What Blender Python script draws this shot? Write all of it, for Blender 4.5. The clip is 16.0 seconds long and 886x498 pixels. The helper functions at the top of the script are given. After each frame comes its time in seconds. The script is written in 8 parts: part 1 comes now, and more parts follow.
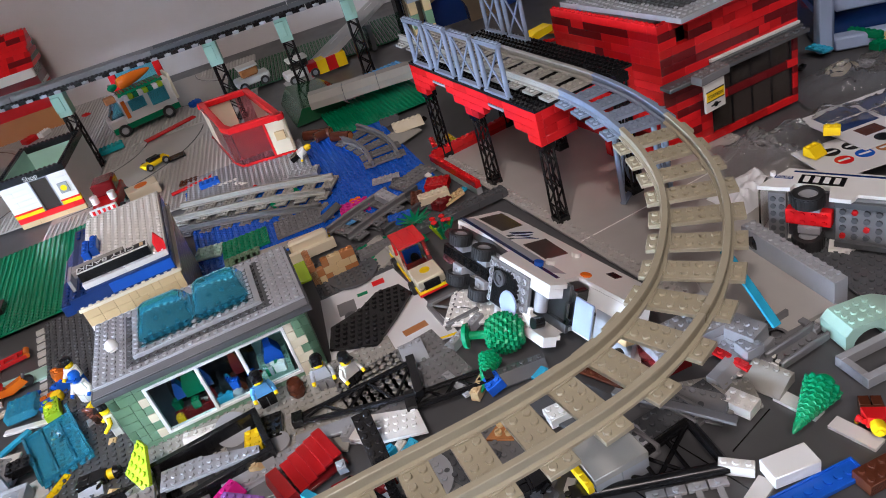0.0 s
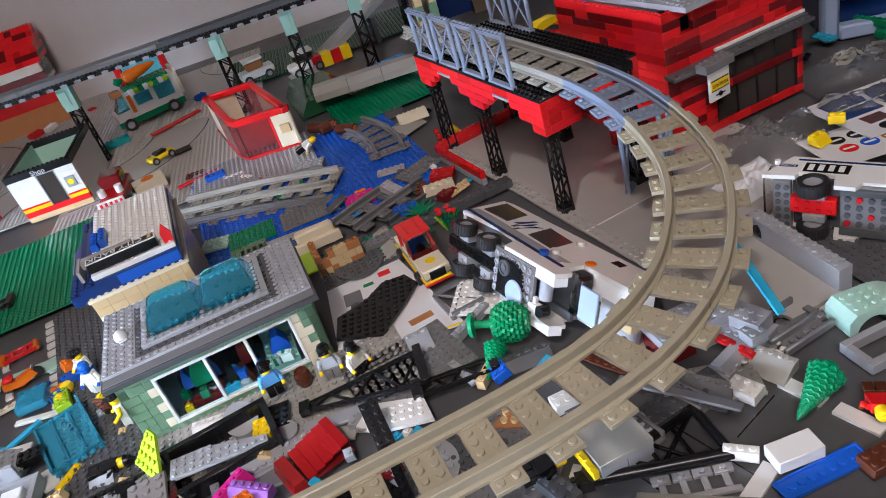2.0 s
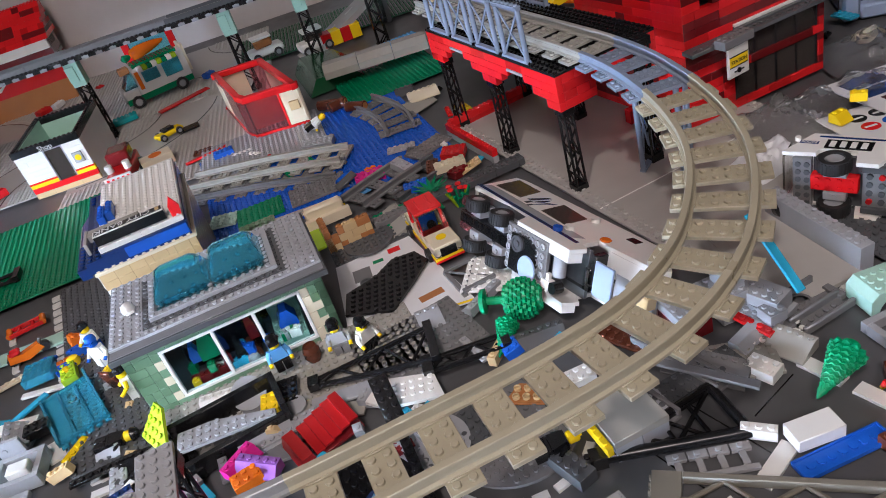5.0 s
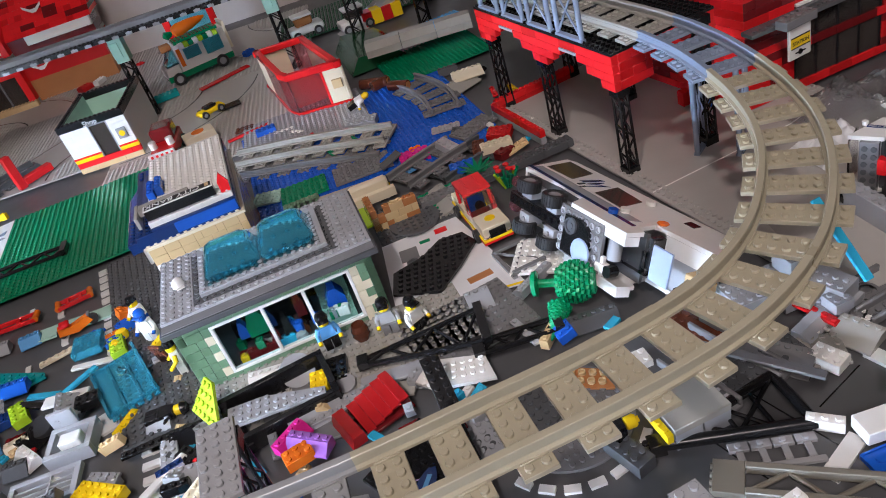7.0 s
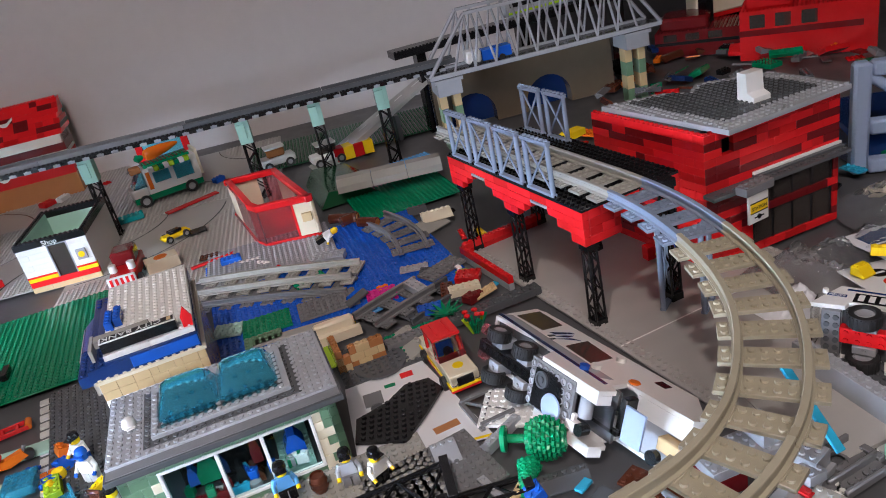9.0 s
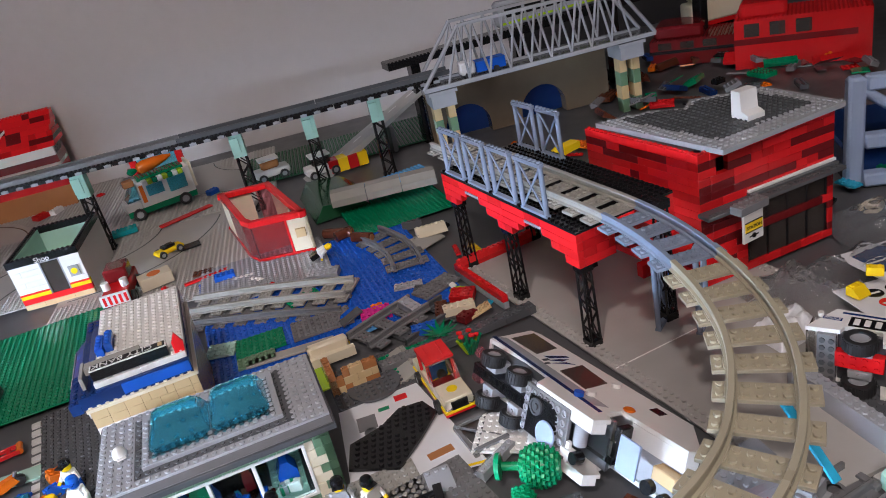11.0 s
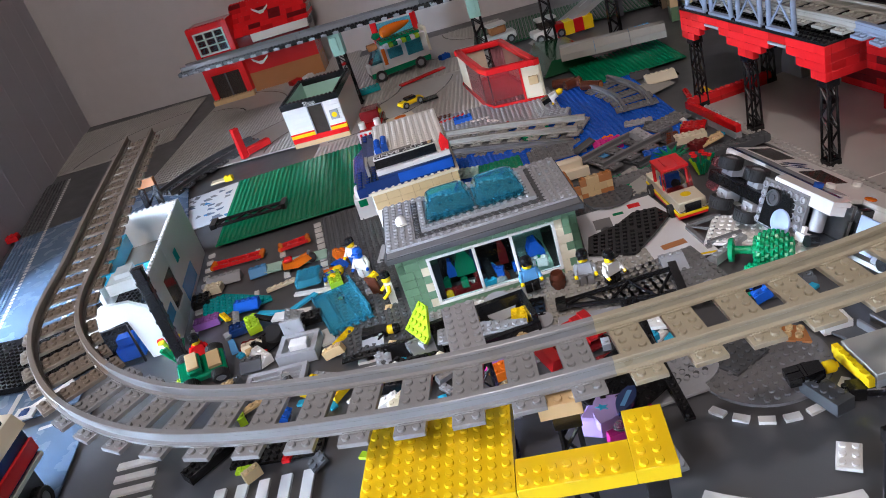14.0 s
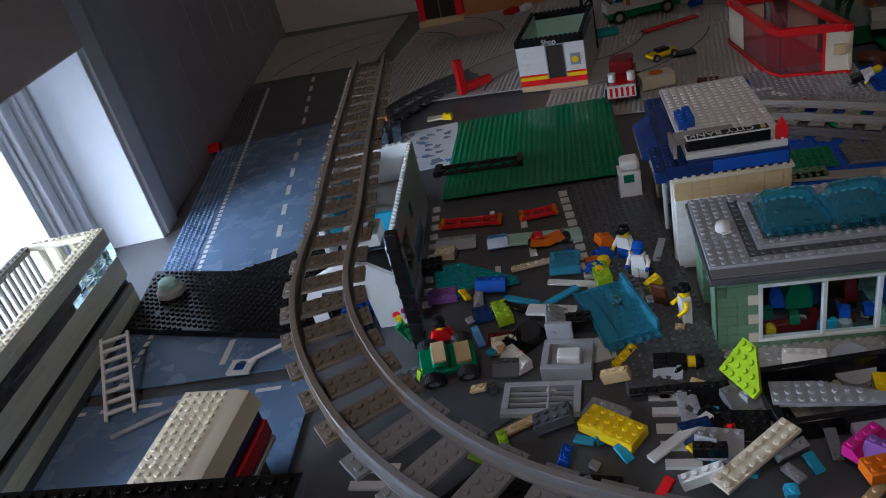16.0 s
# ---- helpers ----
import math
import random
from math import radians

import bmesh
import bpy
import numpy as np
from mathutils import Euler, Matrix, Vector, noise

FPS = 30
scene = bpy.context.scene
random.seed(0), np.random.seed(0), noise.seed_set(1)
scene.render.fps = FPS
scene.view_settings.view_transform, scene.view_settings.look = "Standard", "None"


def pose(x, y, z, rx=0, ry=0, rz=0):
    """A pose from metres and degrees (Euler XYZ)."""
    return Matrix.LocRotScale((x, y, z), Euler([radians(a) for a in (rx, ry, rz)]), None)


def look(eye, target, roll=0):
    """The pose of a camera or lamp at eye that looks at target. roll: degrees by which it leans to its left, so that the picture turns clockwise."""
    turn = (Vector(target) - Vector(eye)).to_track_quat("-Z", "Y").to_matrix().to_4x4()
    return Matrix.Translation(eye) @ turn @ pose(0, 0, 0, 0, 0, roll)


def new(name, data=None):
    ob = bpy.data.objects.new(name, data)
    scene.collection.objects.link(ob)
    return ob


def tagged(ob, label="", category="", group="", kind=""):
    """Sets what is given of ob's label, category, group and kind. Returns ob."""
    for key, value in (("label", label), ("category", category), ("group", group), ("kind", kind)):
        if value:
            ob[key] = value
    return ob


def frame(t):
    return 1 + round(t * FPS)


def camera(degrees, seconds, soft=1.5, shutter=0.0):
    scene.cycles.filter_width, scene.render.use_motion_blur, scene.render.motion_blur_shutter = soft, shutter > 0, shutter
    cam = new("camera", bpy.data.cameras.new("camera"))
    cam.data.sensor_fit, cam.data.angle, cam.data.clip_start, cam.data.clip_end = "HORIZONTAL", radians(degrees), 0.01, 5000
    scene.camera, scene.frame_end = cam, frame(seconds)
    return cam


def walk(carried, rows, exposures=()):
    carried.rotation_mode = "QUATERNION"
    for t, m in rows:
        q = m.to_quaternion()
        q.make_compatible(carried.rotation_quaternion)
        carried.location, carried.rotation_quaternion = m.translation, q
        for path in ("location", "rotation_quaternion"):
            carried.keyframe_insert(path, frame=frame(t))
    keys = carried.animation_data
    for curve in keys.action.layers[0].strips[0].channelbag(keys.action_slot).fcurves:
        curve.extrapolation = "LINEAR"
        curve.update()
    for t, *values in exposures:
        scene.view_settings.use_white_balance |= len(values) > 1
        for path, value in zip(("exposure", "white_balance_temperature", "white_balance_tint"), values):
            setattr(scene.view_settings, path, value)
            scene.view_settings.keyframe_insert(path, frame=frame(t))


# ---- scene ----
cam = camera(61.5, 16.0, 1.0)
PATH = [
    (0, (0.277, 0.305, 0.452), (0.17, 2.004, -0.596), -17.7),
    (0.5, (0.275, 0.304, 0.451), (0.159, 1.999, -0.604), -18.0),
    (1, (0.272, 0.303, 0.448), (0.147, 1.996, -0.61), -18.3),
    (1.5, (0.273, 0.3, 0.447), (0.144, 1.994, -0.609), -18.3),
    (2, (0.276, 0.3, 0.451), (0.151, 1.992, -0.607), -18.3),
    (2.5, (0.278, 0.304, 0.447), (0.163, 1.995, -0.616), -18.1),
    (3, (0.277, 0.297, 0.448), (0.166, 1.986, -0.617), -18.0),
    (5.5, (0.258, 0.311, 0.436), (0.085, 1.981, -0.651), -18.1),
    (6, (0.238, 0.326, 0.439), (0.037, 1.989, -0.653), -18.1),
    (6.5, (0.239, 0.313, 0.439), (0.016, 1.97, -0.658), -18.4),
    (7, (0.243, 0.311, 0.437), (0.016, 1.966, -0.662), -18.5),
    (7.5, (0.241, 0.313, 0.436), (0.059, 1.987, -0.643), -17.1),
    (8, (0.24, 0.324, 0.43), (0.13, 2.048, -0.577), -14.9),
    (8.5, (0.231, 0.325, 0.441), (0.198, 2.138, -0.403), -12.5),
    (11, (0.241, 0.341, 0.471), (0.216, 2.154, -0.373), -12.8),
    (11.5, (0.228, 0.328, 0.44), (0.135, 2.123, -0.438), -13.1),
    (12, (0.204, 0.254, 0.417), (0.028, 2.023, -0.498), -14.5),
    (12.5, (0.202, 0.2, 0.414), (-0.049, 1.954, -0.513), -16.2),
    (13, (0.219, 0.204, 0.41), (-0.105, 1.948, -0.515), -17.7),
    (13.5, (0.204, 0.195, 0.415), (-0.204, 1.923, -0.504), -18.3),
    (14, (0.177, 0.203, 0.422), (-0.383, 1.888, -0.498), -17.8),
    (14.5, (0.11, 0.232, 0.433), (-0.619, 1.847, -0.495), -17.1),
    (15, (0.007, 0.277, 0.445), (-0.851, 1.817, -0.499), -16.2),
    (15.5, (-0.02, 0.314, 0.436), (-0.915, 1.821, -0.528), -14.6),
    (16, (-0.023, 0.315, 0.439), (-0.897, 1.813, -0.557), -14.4),
]
EXPOSURES = [(0, 0.0), (11.8, 0.0), (12.5, -0.12), (13.2, -0.24), (14.5, -0.15), (15, -1.0), (15.5, -1.98), (16, -1.98)]
walk(cam, [(t, look(eye, target, roll)) for t, eye, target, roll in PATH], EXPOSURES)

# ---- light ----
world = bpy.data.worlds.new("sky")
scene.world = world
world.use_nodes = True
wn = world.node_tree
sky = wn.nodes.new("ShaderNodeTexSky")
sky.sky_type, sky.sun_disc = "NISHITA", False
sky.sun_elevation, sky.sun_rotation = radians(38), radians(200)
wn.nodes["Background"].inputs["Strength"].default_value = 0.12
wn.links.new(sky.outputs[0], wn.nodes["Background"].inputs[0])


def area(name, m, sx, sy, power, color):
    d = bpy.data.lights.new(name, "AREA")
    d.shape, d.size, d.size_y, d.energy, d.color = "RECTANGLE", sx, sy, power, color
    ob = new(name, d)
    ob.matrix_world = m
    return ob


# daylight in the window beside the table; an added fill lamp behind the camera
area("window_daylight", look((-1.61, 0.05, 0.66), (-0.5, 0.75, 0.0)), 1.8, 0.9, 760.0, (0.62, 0.76, 1.0))
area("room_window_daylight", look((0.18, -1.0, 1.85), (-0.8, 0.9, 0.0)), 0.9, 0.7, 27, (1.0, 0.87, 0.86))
area("ceiling_lamp_light", look((-0.15, -0.35, 2.10), (-0.2, 0.7, 0.0)), 0.10, 0.10, 20, (1.0, 0.88, 0.84))

# ---- materials ----
MATS = {}


def plastic(name, rgb, rough=0.15, clear=0.0, grime=0.12):
    """Moulded plastic: slight mottling, fine scratches, dust in the gloss."""
    if name in MATS:
        return MATS[name]
    m = bpy.data.materials.new(name)
    m.use_nodes = True
    nt = m.node_tree
    b = nt.nodes["Principled BSDF"]
    co = nt.nodes.new("ShaderNodeTexCoord")
    big, fine = nt.nodes.new("ShaderNodeTexNoise"), nt.nodes.new("ShaderNodeTexNoise")
    big.inputs["Scale"].default_value, fine.inputs["Scale"].default_value = 28, 900
    big.inputs["Detail"].default_value = 5
    info = nt.nodes.new("ShaderNodeObjectInfo")
    mixer = nt.nodes.new("ShaderNodeMix")
    mixer.data_type = "RGBA"
    dark = [c * (1 - grime) for c in rgb]
    pale = [min(1, c * (1 + 0.6 * grime) + 0.002) for c in rgb]
    mixer.inputs["A"].default_value, mixer.inputs["B"].default_value = (*dark, 1), (*pale, 1)
    add = nt.nodes.new("ShaderNodeMath")
    add.operation = "MULTIPLY_ADD"
    add.inputs[1].default_value = 0.35
    nt.links.new(info.outputs["Random"], add.inputs[0])
    nt.links.new(big.outputs["Fac"], add.inputs[2])
    sub = nt.nodes.new("ShaderNodeMath")
    sub.operation = "SUBTRACT"
    sub.inputs[1].default_value = 0.17
    nt.links.new(add.outputs[0], sub.inputs[0])
    nt.links.new(sub.outputs[0], mixer.inputs["Factor"])
    nt.links.new(mixer.outputs["Result"], b.inputs["Base Color"])
    ro = nt.nodes.new("ShaderNodeMapRange")
    ro.inputs["To Min"].default_value, ro.inputs["To Max"].default_value = rough * 0.7, rough * 1.5
    nt.links.new(big.outputs["Fac"], ro.inputs["Value"])
    nt.links.new(ro.outputs[0], b.inputs["Roughness"])
    bump = nt.nodes.new("ShaderNodeBump")
    bump.inputs["Strength"].default_value, bump.inputs["Distance"].default_value = 0.08, 0.0004
    nt.links.new(fine.outputs["Fac"], bump.inputs["Height"])
    nt.links.new(bump.outputs[0], b.inputs["Normal"])
    for n in (big, fine):
        nt.links.new(co.outputs["Object"], n.inputs["Vector"])
    b.inputs["IOR"].default_value = 1.5
    if clear:
        b.inputs["Transmission Weight"].default_value = clear
        b.inputs["IOR"].default_value = 1.25
        b.inputs["Roughness"].default_value = 0.05
    MATS[name] = m
    return m


RED = plastic("red plastic", (0.54, 0.010, 0.012))
DRED = plastic("dark red plastic", (0.15, 0.008, 0.010))
BRIGHT = plastic("bright red plastic", (0.74, 0.014, 0.018))
LBG = plastic("light grey plastic", (0.34, 0.35, 0.37))
BLEY = plastic("blue grey plastic", (0.22, 0.27, 0.36))
OLDG = plastic("old grey plastic", (0.34, 0.33, 0.30))
DBG = plastic("dark grey plastic", (0.085, 0.09, 0.097))
MIDG = plastic("mid grey plastic", (0.17, 0.17, 0.175))
BLACK = plastic("black plastic", (0.007, 0.007, 0.008), 0.2)
WHITE = plastic("white plastic", (0.74, 0.73, 0.70), 0.3, grime=0.06)
CREAM = plastic("yellowed white plastic", (0.70, 0.62, 0.46), 0.32)
TAN = plastic("tan plastic", (0.62, 0.45, 0.24))
AGED = plastic("yellowed grey plastic", (0.37, 0.335, 0.245), 0.28)
UMBER = plastic("dull brown plastic", (0.115, 0.098, 0.085), 0.35)
# track grey, browned and darkened to stand in for missing light
DUSK = plastic("unlit grey plastic", (0.22, 0.185, 0.15), 0.3)
CLEARG = plastic("glossy grey plastic", (0.27, 0.278, 0.29), 0.12)
GREEN = plastic("green plastic", (0.0, 0.20, 0.085))
LEAF = plastic("plant green plastic", (0.0, 0.26, 0.10), 0.25)
SANDG = plastic("sand green plastic", (0.13, 0.24, 0.14), 0.35)
SAGE = plastic("pale sage plastic", (0.28, 0.47, 0.39))
MINT = plastic("pale mint plastic", (0.42, 0.66, 0.56))
BLUE = plastic("blue plastic", (0.010, 0.10, 0.52))
DBLUE = plastic("dark blue plastic", (0.006, 0.028, 0.125))
SKYB = plastic("medium blue plastic", (0.10, 0.32, 0.62))
# clear blue brightened with diffuse cyan, in place of light caught inside it
TBLUE_LIT = plastic("lit clear blue plastic", (0.10, 0.62, 0.86), 0.05, 0.72)
AZURE = plastic("azure plastic", (0.03, 0.38, 0.58))
TEAL = plastic("dark turquoise plastic", (0.0, 0.30, 0.32))
YELLOW = plastic("yellow plastic", (0.90, 0.62, 0.012))
ORANGE = plastic("orange plastic", (0.75, 0.16, 0.01))
LIME = plastic("lime plastic", (0.33, 0.52, 0.02))
BROWN = plastic("brown plastic", (0.10, 0.028, 0.014))
NOUGAT = plastic("light brown plastic", (0.42, 0.17, 0.06))
PINK = plastic("magenta plastic", (0.62, 0.02, 0.24))
LAVENDER = plastic("lavender plastic", (0.46, 0.34, 0.66))
PURPLE = plastic("purple plastic", (0.26, 0.10, 0.36))
RUBBER = plastic("tyre rubber", (0.013, 0.013, 0.014), 0.6)
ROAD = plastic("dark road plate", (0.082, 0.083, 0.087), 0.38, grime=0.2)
ROADL = plastic("light road plate", (0.40, 0.385, 0.36), 0.38, grime=0.15)
# road grey with the window's sky blue mixed into its colour
ROADB = plastic("sky tinted road plate", (0.135, 0.21, 0.32), 0.24, grime=0.15)
PAINTW = plastic("white road paint", (0.68, 0.68, 0.66), 0.4, grime=0.15)
TBLUE = plastic("clear blue plastic", (0.22, 0.78, 0.97), 0.03, 0.965)
TRED = plastic("clear red plastic", (1.0, 0.40, 0.44), 0.06, 0.94)
TCLEAR = plastic("clear plastic", (0.93, 0.95, 0.95), 0.05, 1.0)
TPANE = plastic("tinted window plastic", (0.60, 0.80, 0.83), 0.03, 1.0)
TSMOKE = plastic("smoked plastic", (0.10, 0.08, 0.07), 0.06, 0.5)
PAPER = plastic("white paper", (0.72, 0.73, 0.75), 0.55, grime=0.05)
WALLP = plastic("grey painted wall", (0.50, 0.47, 0.46), 0.8, grime=0.08)
# for unseen room walls, dark so that little light bounces back
ROOMW = plastic("dark room wall", (0.13, 0.125, 0.12), 0.8, grime=0.1)
WALLD = plastic("grey panelled wall", (0.54, 0.53, 0.58), 0.6, grime=0.08)
WOODW = plastic("white painted wood", (0.75, 0.76, 0.78), 0.4, grime=0.05)
# near-black that stands in for shade in the alcove and the station
DARKW = plastic("near black board", (0.03, 0.03, 0.035), 0.6, grime=0.3)
# cloth colour raised to stand in for daylight coming through it
BEIGE = plastic("brown blind cloth", (0.62, 0.53, 0.45), 0.8, grime=0.2)

# ---- kit ----
S, P, B = 0.008, 0.0032, 0.0096


class G:
    """A mesh under construction."""

    def __init__(self):
        self.v, self.f, self.m = [], [], None

    def add(self, verts, faces, m=None):
        o = len(self.v)
        m = m if m is not None else self.m
        self.v += [tuple(m @ Vector(p)) for p in verts] if m is not None else verts
        self.f += [tuple(i + o for i in q) for q in faces]
        return self

    def box(self, x0, y0, z0, x1, y1, z1, c=0.00035, m=None):
        c = min(c, (x1 - x0) / 3, (y1 - y0) / 3, (z1 - z0) / 3)
        if c <= 0:
            vs = [(x, y, z) for z in (z0, z1) for y in (y0, y1) for x in (x0, x1)]
            return self.add(vs, [(0, 2, 3, 1), (4, 5, 7, 6), (0, 1, 5, 4), (2, 6, 7, 3), (0, 4, 6, 2), (1, 3, 7, 5)], m)
        rings = []
        for z, i in ((z0, c), (z0 + c, 0), (z1 - c, 0), (z1, c)):
            k = c if i == 0 else c
            a, b, d, e = x0 + i, x1 - i, y0 + i, y1 - i
            if i:
                rings.append([(a, d, z), (b, d, z), (b, e, z), (a, e, z)])
            else:
                rings.append([(x0 + k, y0, z), (x1 - k, y0, z), (x1, y0 + k, z), (x1, y1 - k, z), (x1 - k, y1, z), (x0 + k, y1, z), (x0, y1 - k, z), (x0, y0 + k, z)])
        vs = rings[0] + rings[1] + rings[2] + rings[3]
        f = [(3, 2, 1, 0), (20, 21, 22, 23)]
        for i in range(8):
            j = (i + 1) % 8
            f.append((4 + i, 4 + j, 12 + j, 12 + i))
        corner = [0, 1, 1, 2, 2, 3, 3, 0]
        for i in range(8):
            j = (i + 1) % 8
            a, b = corner[i], corner[j]
            f.append((a, b, 4 + j, 4 + i) if a != b else (a, 4 + j, 4 + i))
            f.append((12 + i, 12 + j, 20 + b, 20 + a) if a != b else (12 + i, 12 + j, 20 + a))
        return self.add(vs, f, m)

    def cyl(self, p, q, r, n=10, r2=None, m=None):
        p, q = Vector(p), Vector(q)
        r2 = r if r2 is None else r2
        w = (q - p).normalized()
        a = w.orthogonal().normalized()
        b = w.cross(a)
        ring = [a * math.cos(2 * math.pi * i / n) + b * math.sin(2 * math.pi * i / n) for i in range(n)]
        vs = [tuple(p + d * r) for d in ring] + [tuple(q + d * r2) for d in ring]
        f = [(i, (i + 1) % n, n + (i + 1) % n, n + i) for i in range(n)]
        f += [tuple(range(n - 1, -1, -1)), tuple(range(n, 2 * n))]
        return self.add(vs, f, m)

    def stud(self, x, y, z, n=9, m=None):
        r, h, k = 0.0024, 0.0018, 0.0003
        c = [(math.cos(2 * math.pi * i / n), math.sin(2 * math.pi * i / n)) for i in range(n)]
        vs = [(x + r * a, y + r * b, z) for a, b in c] + [(x + r * a, y + r * b, z + h - k) for a, b in c] + [(x + (r - k) * a, y + (r - k) * b, z + h) for a, b in c]
        f = [(i, (i + 1) % n, n + (i + 1) % n, n + i) for i in range(n)] + [(n + i, n + (i + 1) % n, 2 * n + (i + 1) % n, 2 * n + i) for i in range(n)]
        return self.add(vs, f + [tuple(range(2 * n, 3 * n))], m)

    def studs(self, x0, y0, z, nx, ny, keep=None, m=None, n=9):
        for i in range(nx):
            for j in range(ny):
                x, y = x0 + (i + 0.5) * S, y0 + (j + 0.5) * S
                if keep is None or keep(x, y):
                    self.stud(x, y, z, n, m)
        return self

    def prism(self, poly, z0, z1, m=None):
        n = len(poly)
        vs = [(x, y, z0) for x, y in poly] + [(x, y, z1) for x, y in poly]
        f = [(i, (i + 1) % n, n + (i + 1) % n, n + i) for i in range(n)]
        return self.add(vs, f + [tuple(range(n - 1, -1, -1)), tuple(range(n, 2 * n))], m)

    def lathe(self, prof, n=16, m=None):
        """prof: (radius, height) from the bottom up."""
        vs = [(r * math.cos(2 * math.pi * i / n), r * math.sin(2 * math.pi * i / n), z) for r, z in prof for i in range(n)]
        f = [(k * n + i, k * n + (i + 1) % n, (k + 1) * n + (i + 1) % n, (k + 1) * n + i) for k in range(len(prof) - 1) for i in range(n)]
        f += [tuple(range(n - 1, -1, -1)), tuple(range((len(prof) - 1) * n, len(prof) * n))]
        return self.add(vs, f, m)

    def sweep(self, path, prof):
        """One bar along a path of (point, side); prof: its section as (sideways, height), anticlockwise seen along the path."""
        k = len(prof)
        vs = [(p.x + s.x * o, p.y + s.y * o, p.z + z) for p, s in path for o, z in prof]
        n = len(path)
        f = [(k * j + i, k * j + k + i, k * j + k + (i + 1) % k, k * j + (i + 1) % k) for j in range(n - 1) for i in range(k)]
        f += [tuple(range(k)), tuple(k * n - 1 - i for i in range(k))]
        return self.add(vs, f)

    def mesh(self, name, mat):
        me = bpy.data.meshes.new(name)
        me.from_pydata(self.v, [], self.f)
        me.materials.append(mat)
        me.shade_smooth()
        me.set_sharp_from_angle(angle=radians(38))
        return me


def thing(name, label, category, m=None, group="", kind=""):
    """A top-level thing: an Empty at its base, for parts."""
    ob = new(name)
    ob.empty_display_size = 0.01
    ob.matrix_world = m if m is not None else Matrix()
    return tagged(ob, label, category, group, kind)


def part(name, g, mat, parent, label="", m=None):
    ob = new(name, g.mesh(name, mat) if isinstance(g, G) else g)
    ob.parent = parent
    if m is not None:
        ob.matrix_basis = m
    return tagged(ob, label)


def solid(name, g, mat, label, category, m=None, group="", kind=""):
    """A thing of one mesh."""
    ob = new(name, g.mesh(name, mat) if isinstance(g, G) else g)
    if m is not None:
        ob.matrix_world = m
    return tagged(ob, label, category, group, kind)


def multi(name, pairs):
    """One mesh out of (G, material) pairs."""
    v, f, idx = [], [], []
    for k, (g, _) in enumerate(pairs):
        o = len(v)
        v += g.v
        f += [tuple(i + o for i in q) for q in g.f]
        idx += [k] * len(g.f)
    me = bpy.data.meshes.new(name)
    me.from_pydata(v, [], f)
    for _, mat in pairs:
        me.materials.append(mat)
    me.polygons.foreach_set("material_index", idx)
    me.shade_smooth()
    me.set_sharp_from_angle(angle=radians(38))
    return me


def brick(nx, ny, h=B, top=True, gap=0.00008):
    g = G().box(gap, gap, 0, nx * S - gap, ny * S - gap, h - 0.00005)
    return g.studs(0, 0, h, nx, ny) if top else g


BRICK_MESH = {}


def brick_mesh(nx, ny, mat, top=False, h=B):
    key = (nx, ny, mat.name, top, h)
    if key not in BRICK_MESH:
        BRICK_MESH[key] = brick(nx, ny, h, top).mesh("brick", mat)
    return BRICK_MESH[key]


def brick_wall(parent, length, rows, pick, seed, hole=None, top=True, sizes=(2, 3, 4, 4, 6), m=None, z0=0.0, depth=1):
    """Courses of single bricks along local x; hole(i, r) leaves out a stud of course r."""
    rnd = random.Random(seed)
    m = m if m is not None else Matrix()
    for r in range(rows):
        i = 0
        while i < length:
            if hole and hole(i, r):
                i += 1
                continue
            n = min(rnd.choice(sizes), length - i)
            if r % 2 == 1 and i == 0:
                n = min(n, 2)
            if hole:
                n = next((k for k in range(1, n + 1) if hole(i + k, r)), n)
            mat = pick(rnd, i, r)
            part("brick", brick_mesh(n, depth, mat, top and r == rows - 1), None, parent, "", m @ Matrix.Translation((i * S, 0, z0 + r * B)))
            i += n


def at(x, y, z=0.0, rz=0.0, rx=0.0, ry=0.0):
    return pose(x, y, z, rx, ry, rz)


def ang(a, b):
    return math.degrees(math.atan2(b[1] - a[1], b[0] - a[0]))


def baseplate(name, label, m, nx, ny, mat, studs=None, h=0.0022, kind="", category="baseplate"):
    o = thing(name, label, category, m, "baseplates", kind=kind)
    part("plate", G().box(0, 0, 0, nx * S, ny * S, h), mat, o)
    part("stud_field", G().studs(0, 0, h, nx, ny, studs, n=8), mat, o)
    return o


# ---- room ----
def slab(name, label, x0, y0, z0, x1, y1, z1, mat, m=None):
    return solid(name, G().box(x0, y0, z0, x1, y1, z1, 0), mat, label, "structure", m, kind="structure")


slab("floor", "dark floor of the room", -4, -4, -0.79, 4.5, 4, -0.75, DARKW)
slab("ground", "dark grey smooth play table top", -1.9, 0.1, -0.02, 1.9, 2.6, -0.003, ROAD)
# unseen ceiling, added to shut out the sky
slab("ceiling", "added dark ceiling, unseen", -4, -4, 2.2, 4.5, 4, 2.25, ROOMW)
cl = thing("ceiling_lamp", "round white ceiling lamp above the camera", "lamp", at(-0.15, -0.35, 2.12))
part("base", G().lathe([(0.05, 0.0), (0.15, 0.02), (0.16, 0.05), (0.16, 0.08)], 24), WOODW, cl)
# back wall behind the viaduct
BW = at(-1.415, 2.06, 0, ang((-1.415, 2.06), (0.52, 2.33)))
slab("wall_north", "pale grey painted back wall", -0.4, 0, -0.75, 1.98, 0.12, 2.2, WALLP, BW)
# alcove shade put into the wall colour; side wall added to block sky light
slab("wall_recess", "alcove wall painted near-black for its shade", 1.93, 0.5, -0.75, 6.2, 0.6, 2.2, DARKW, BW)
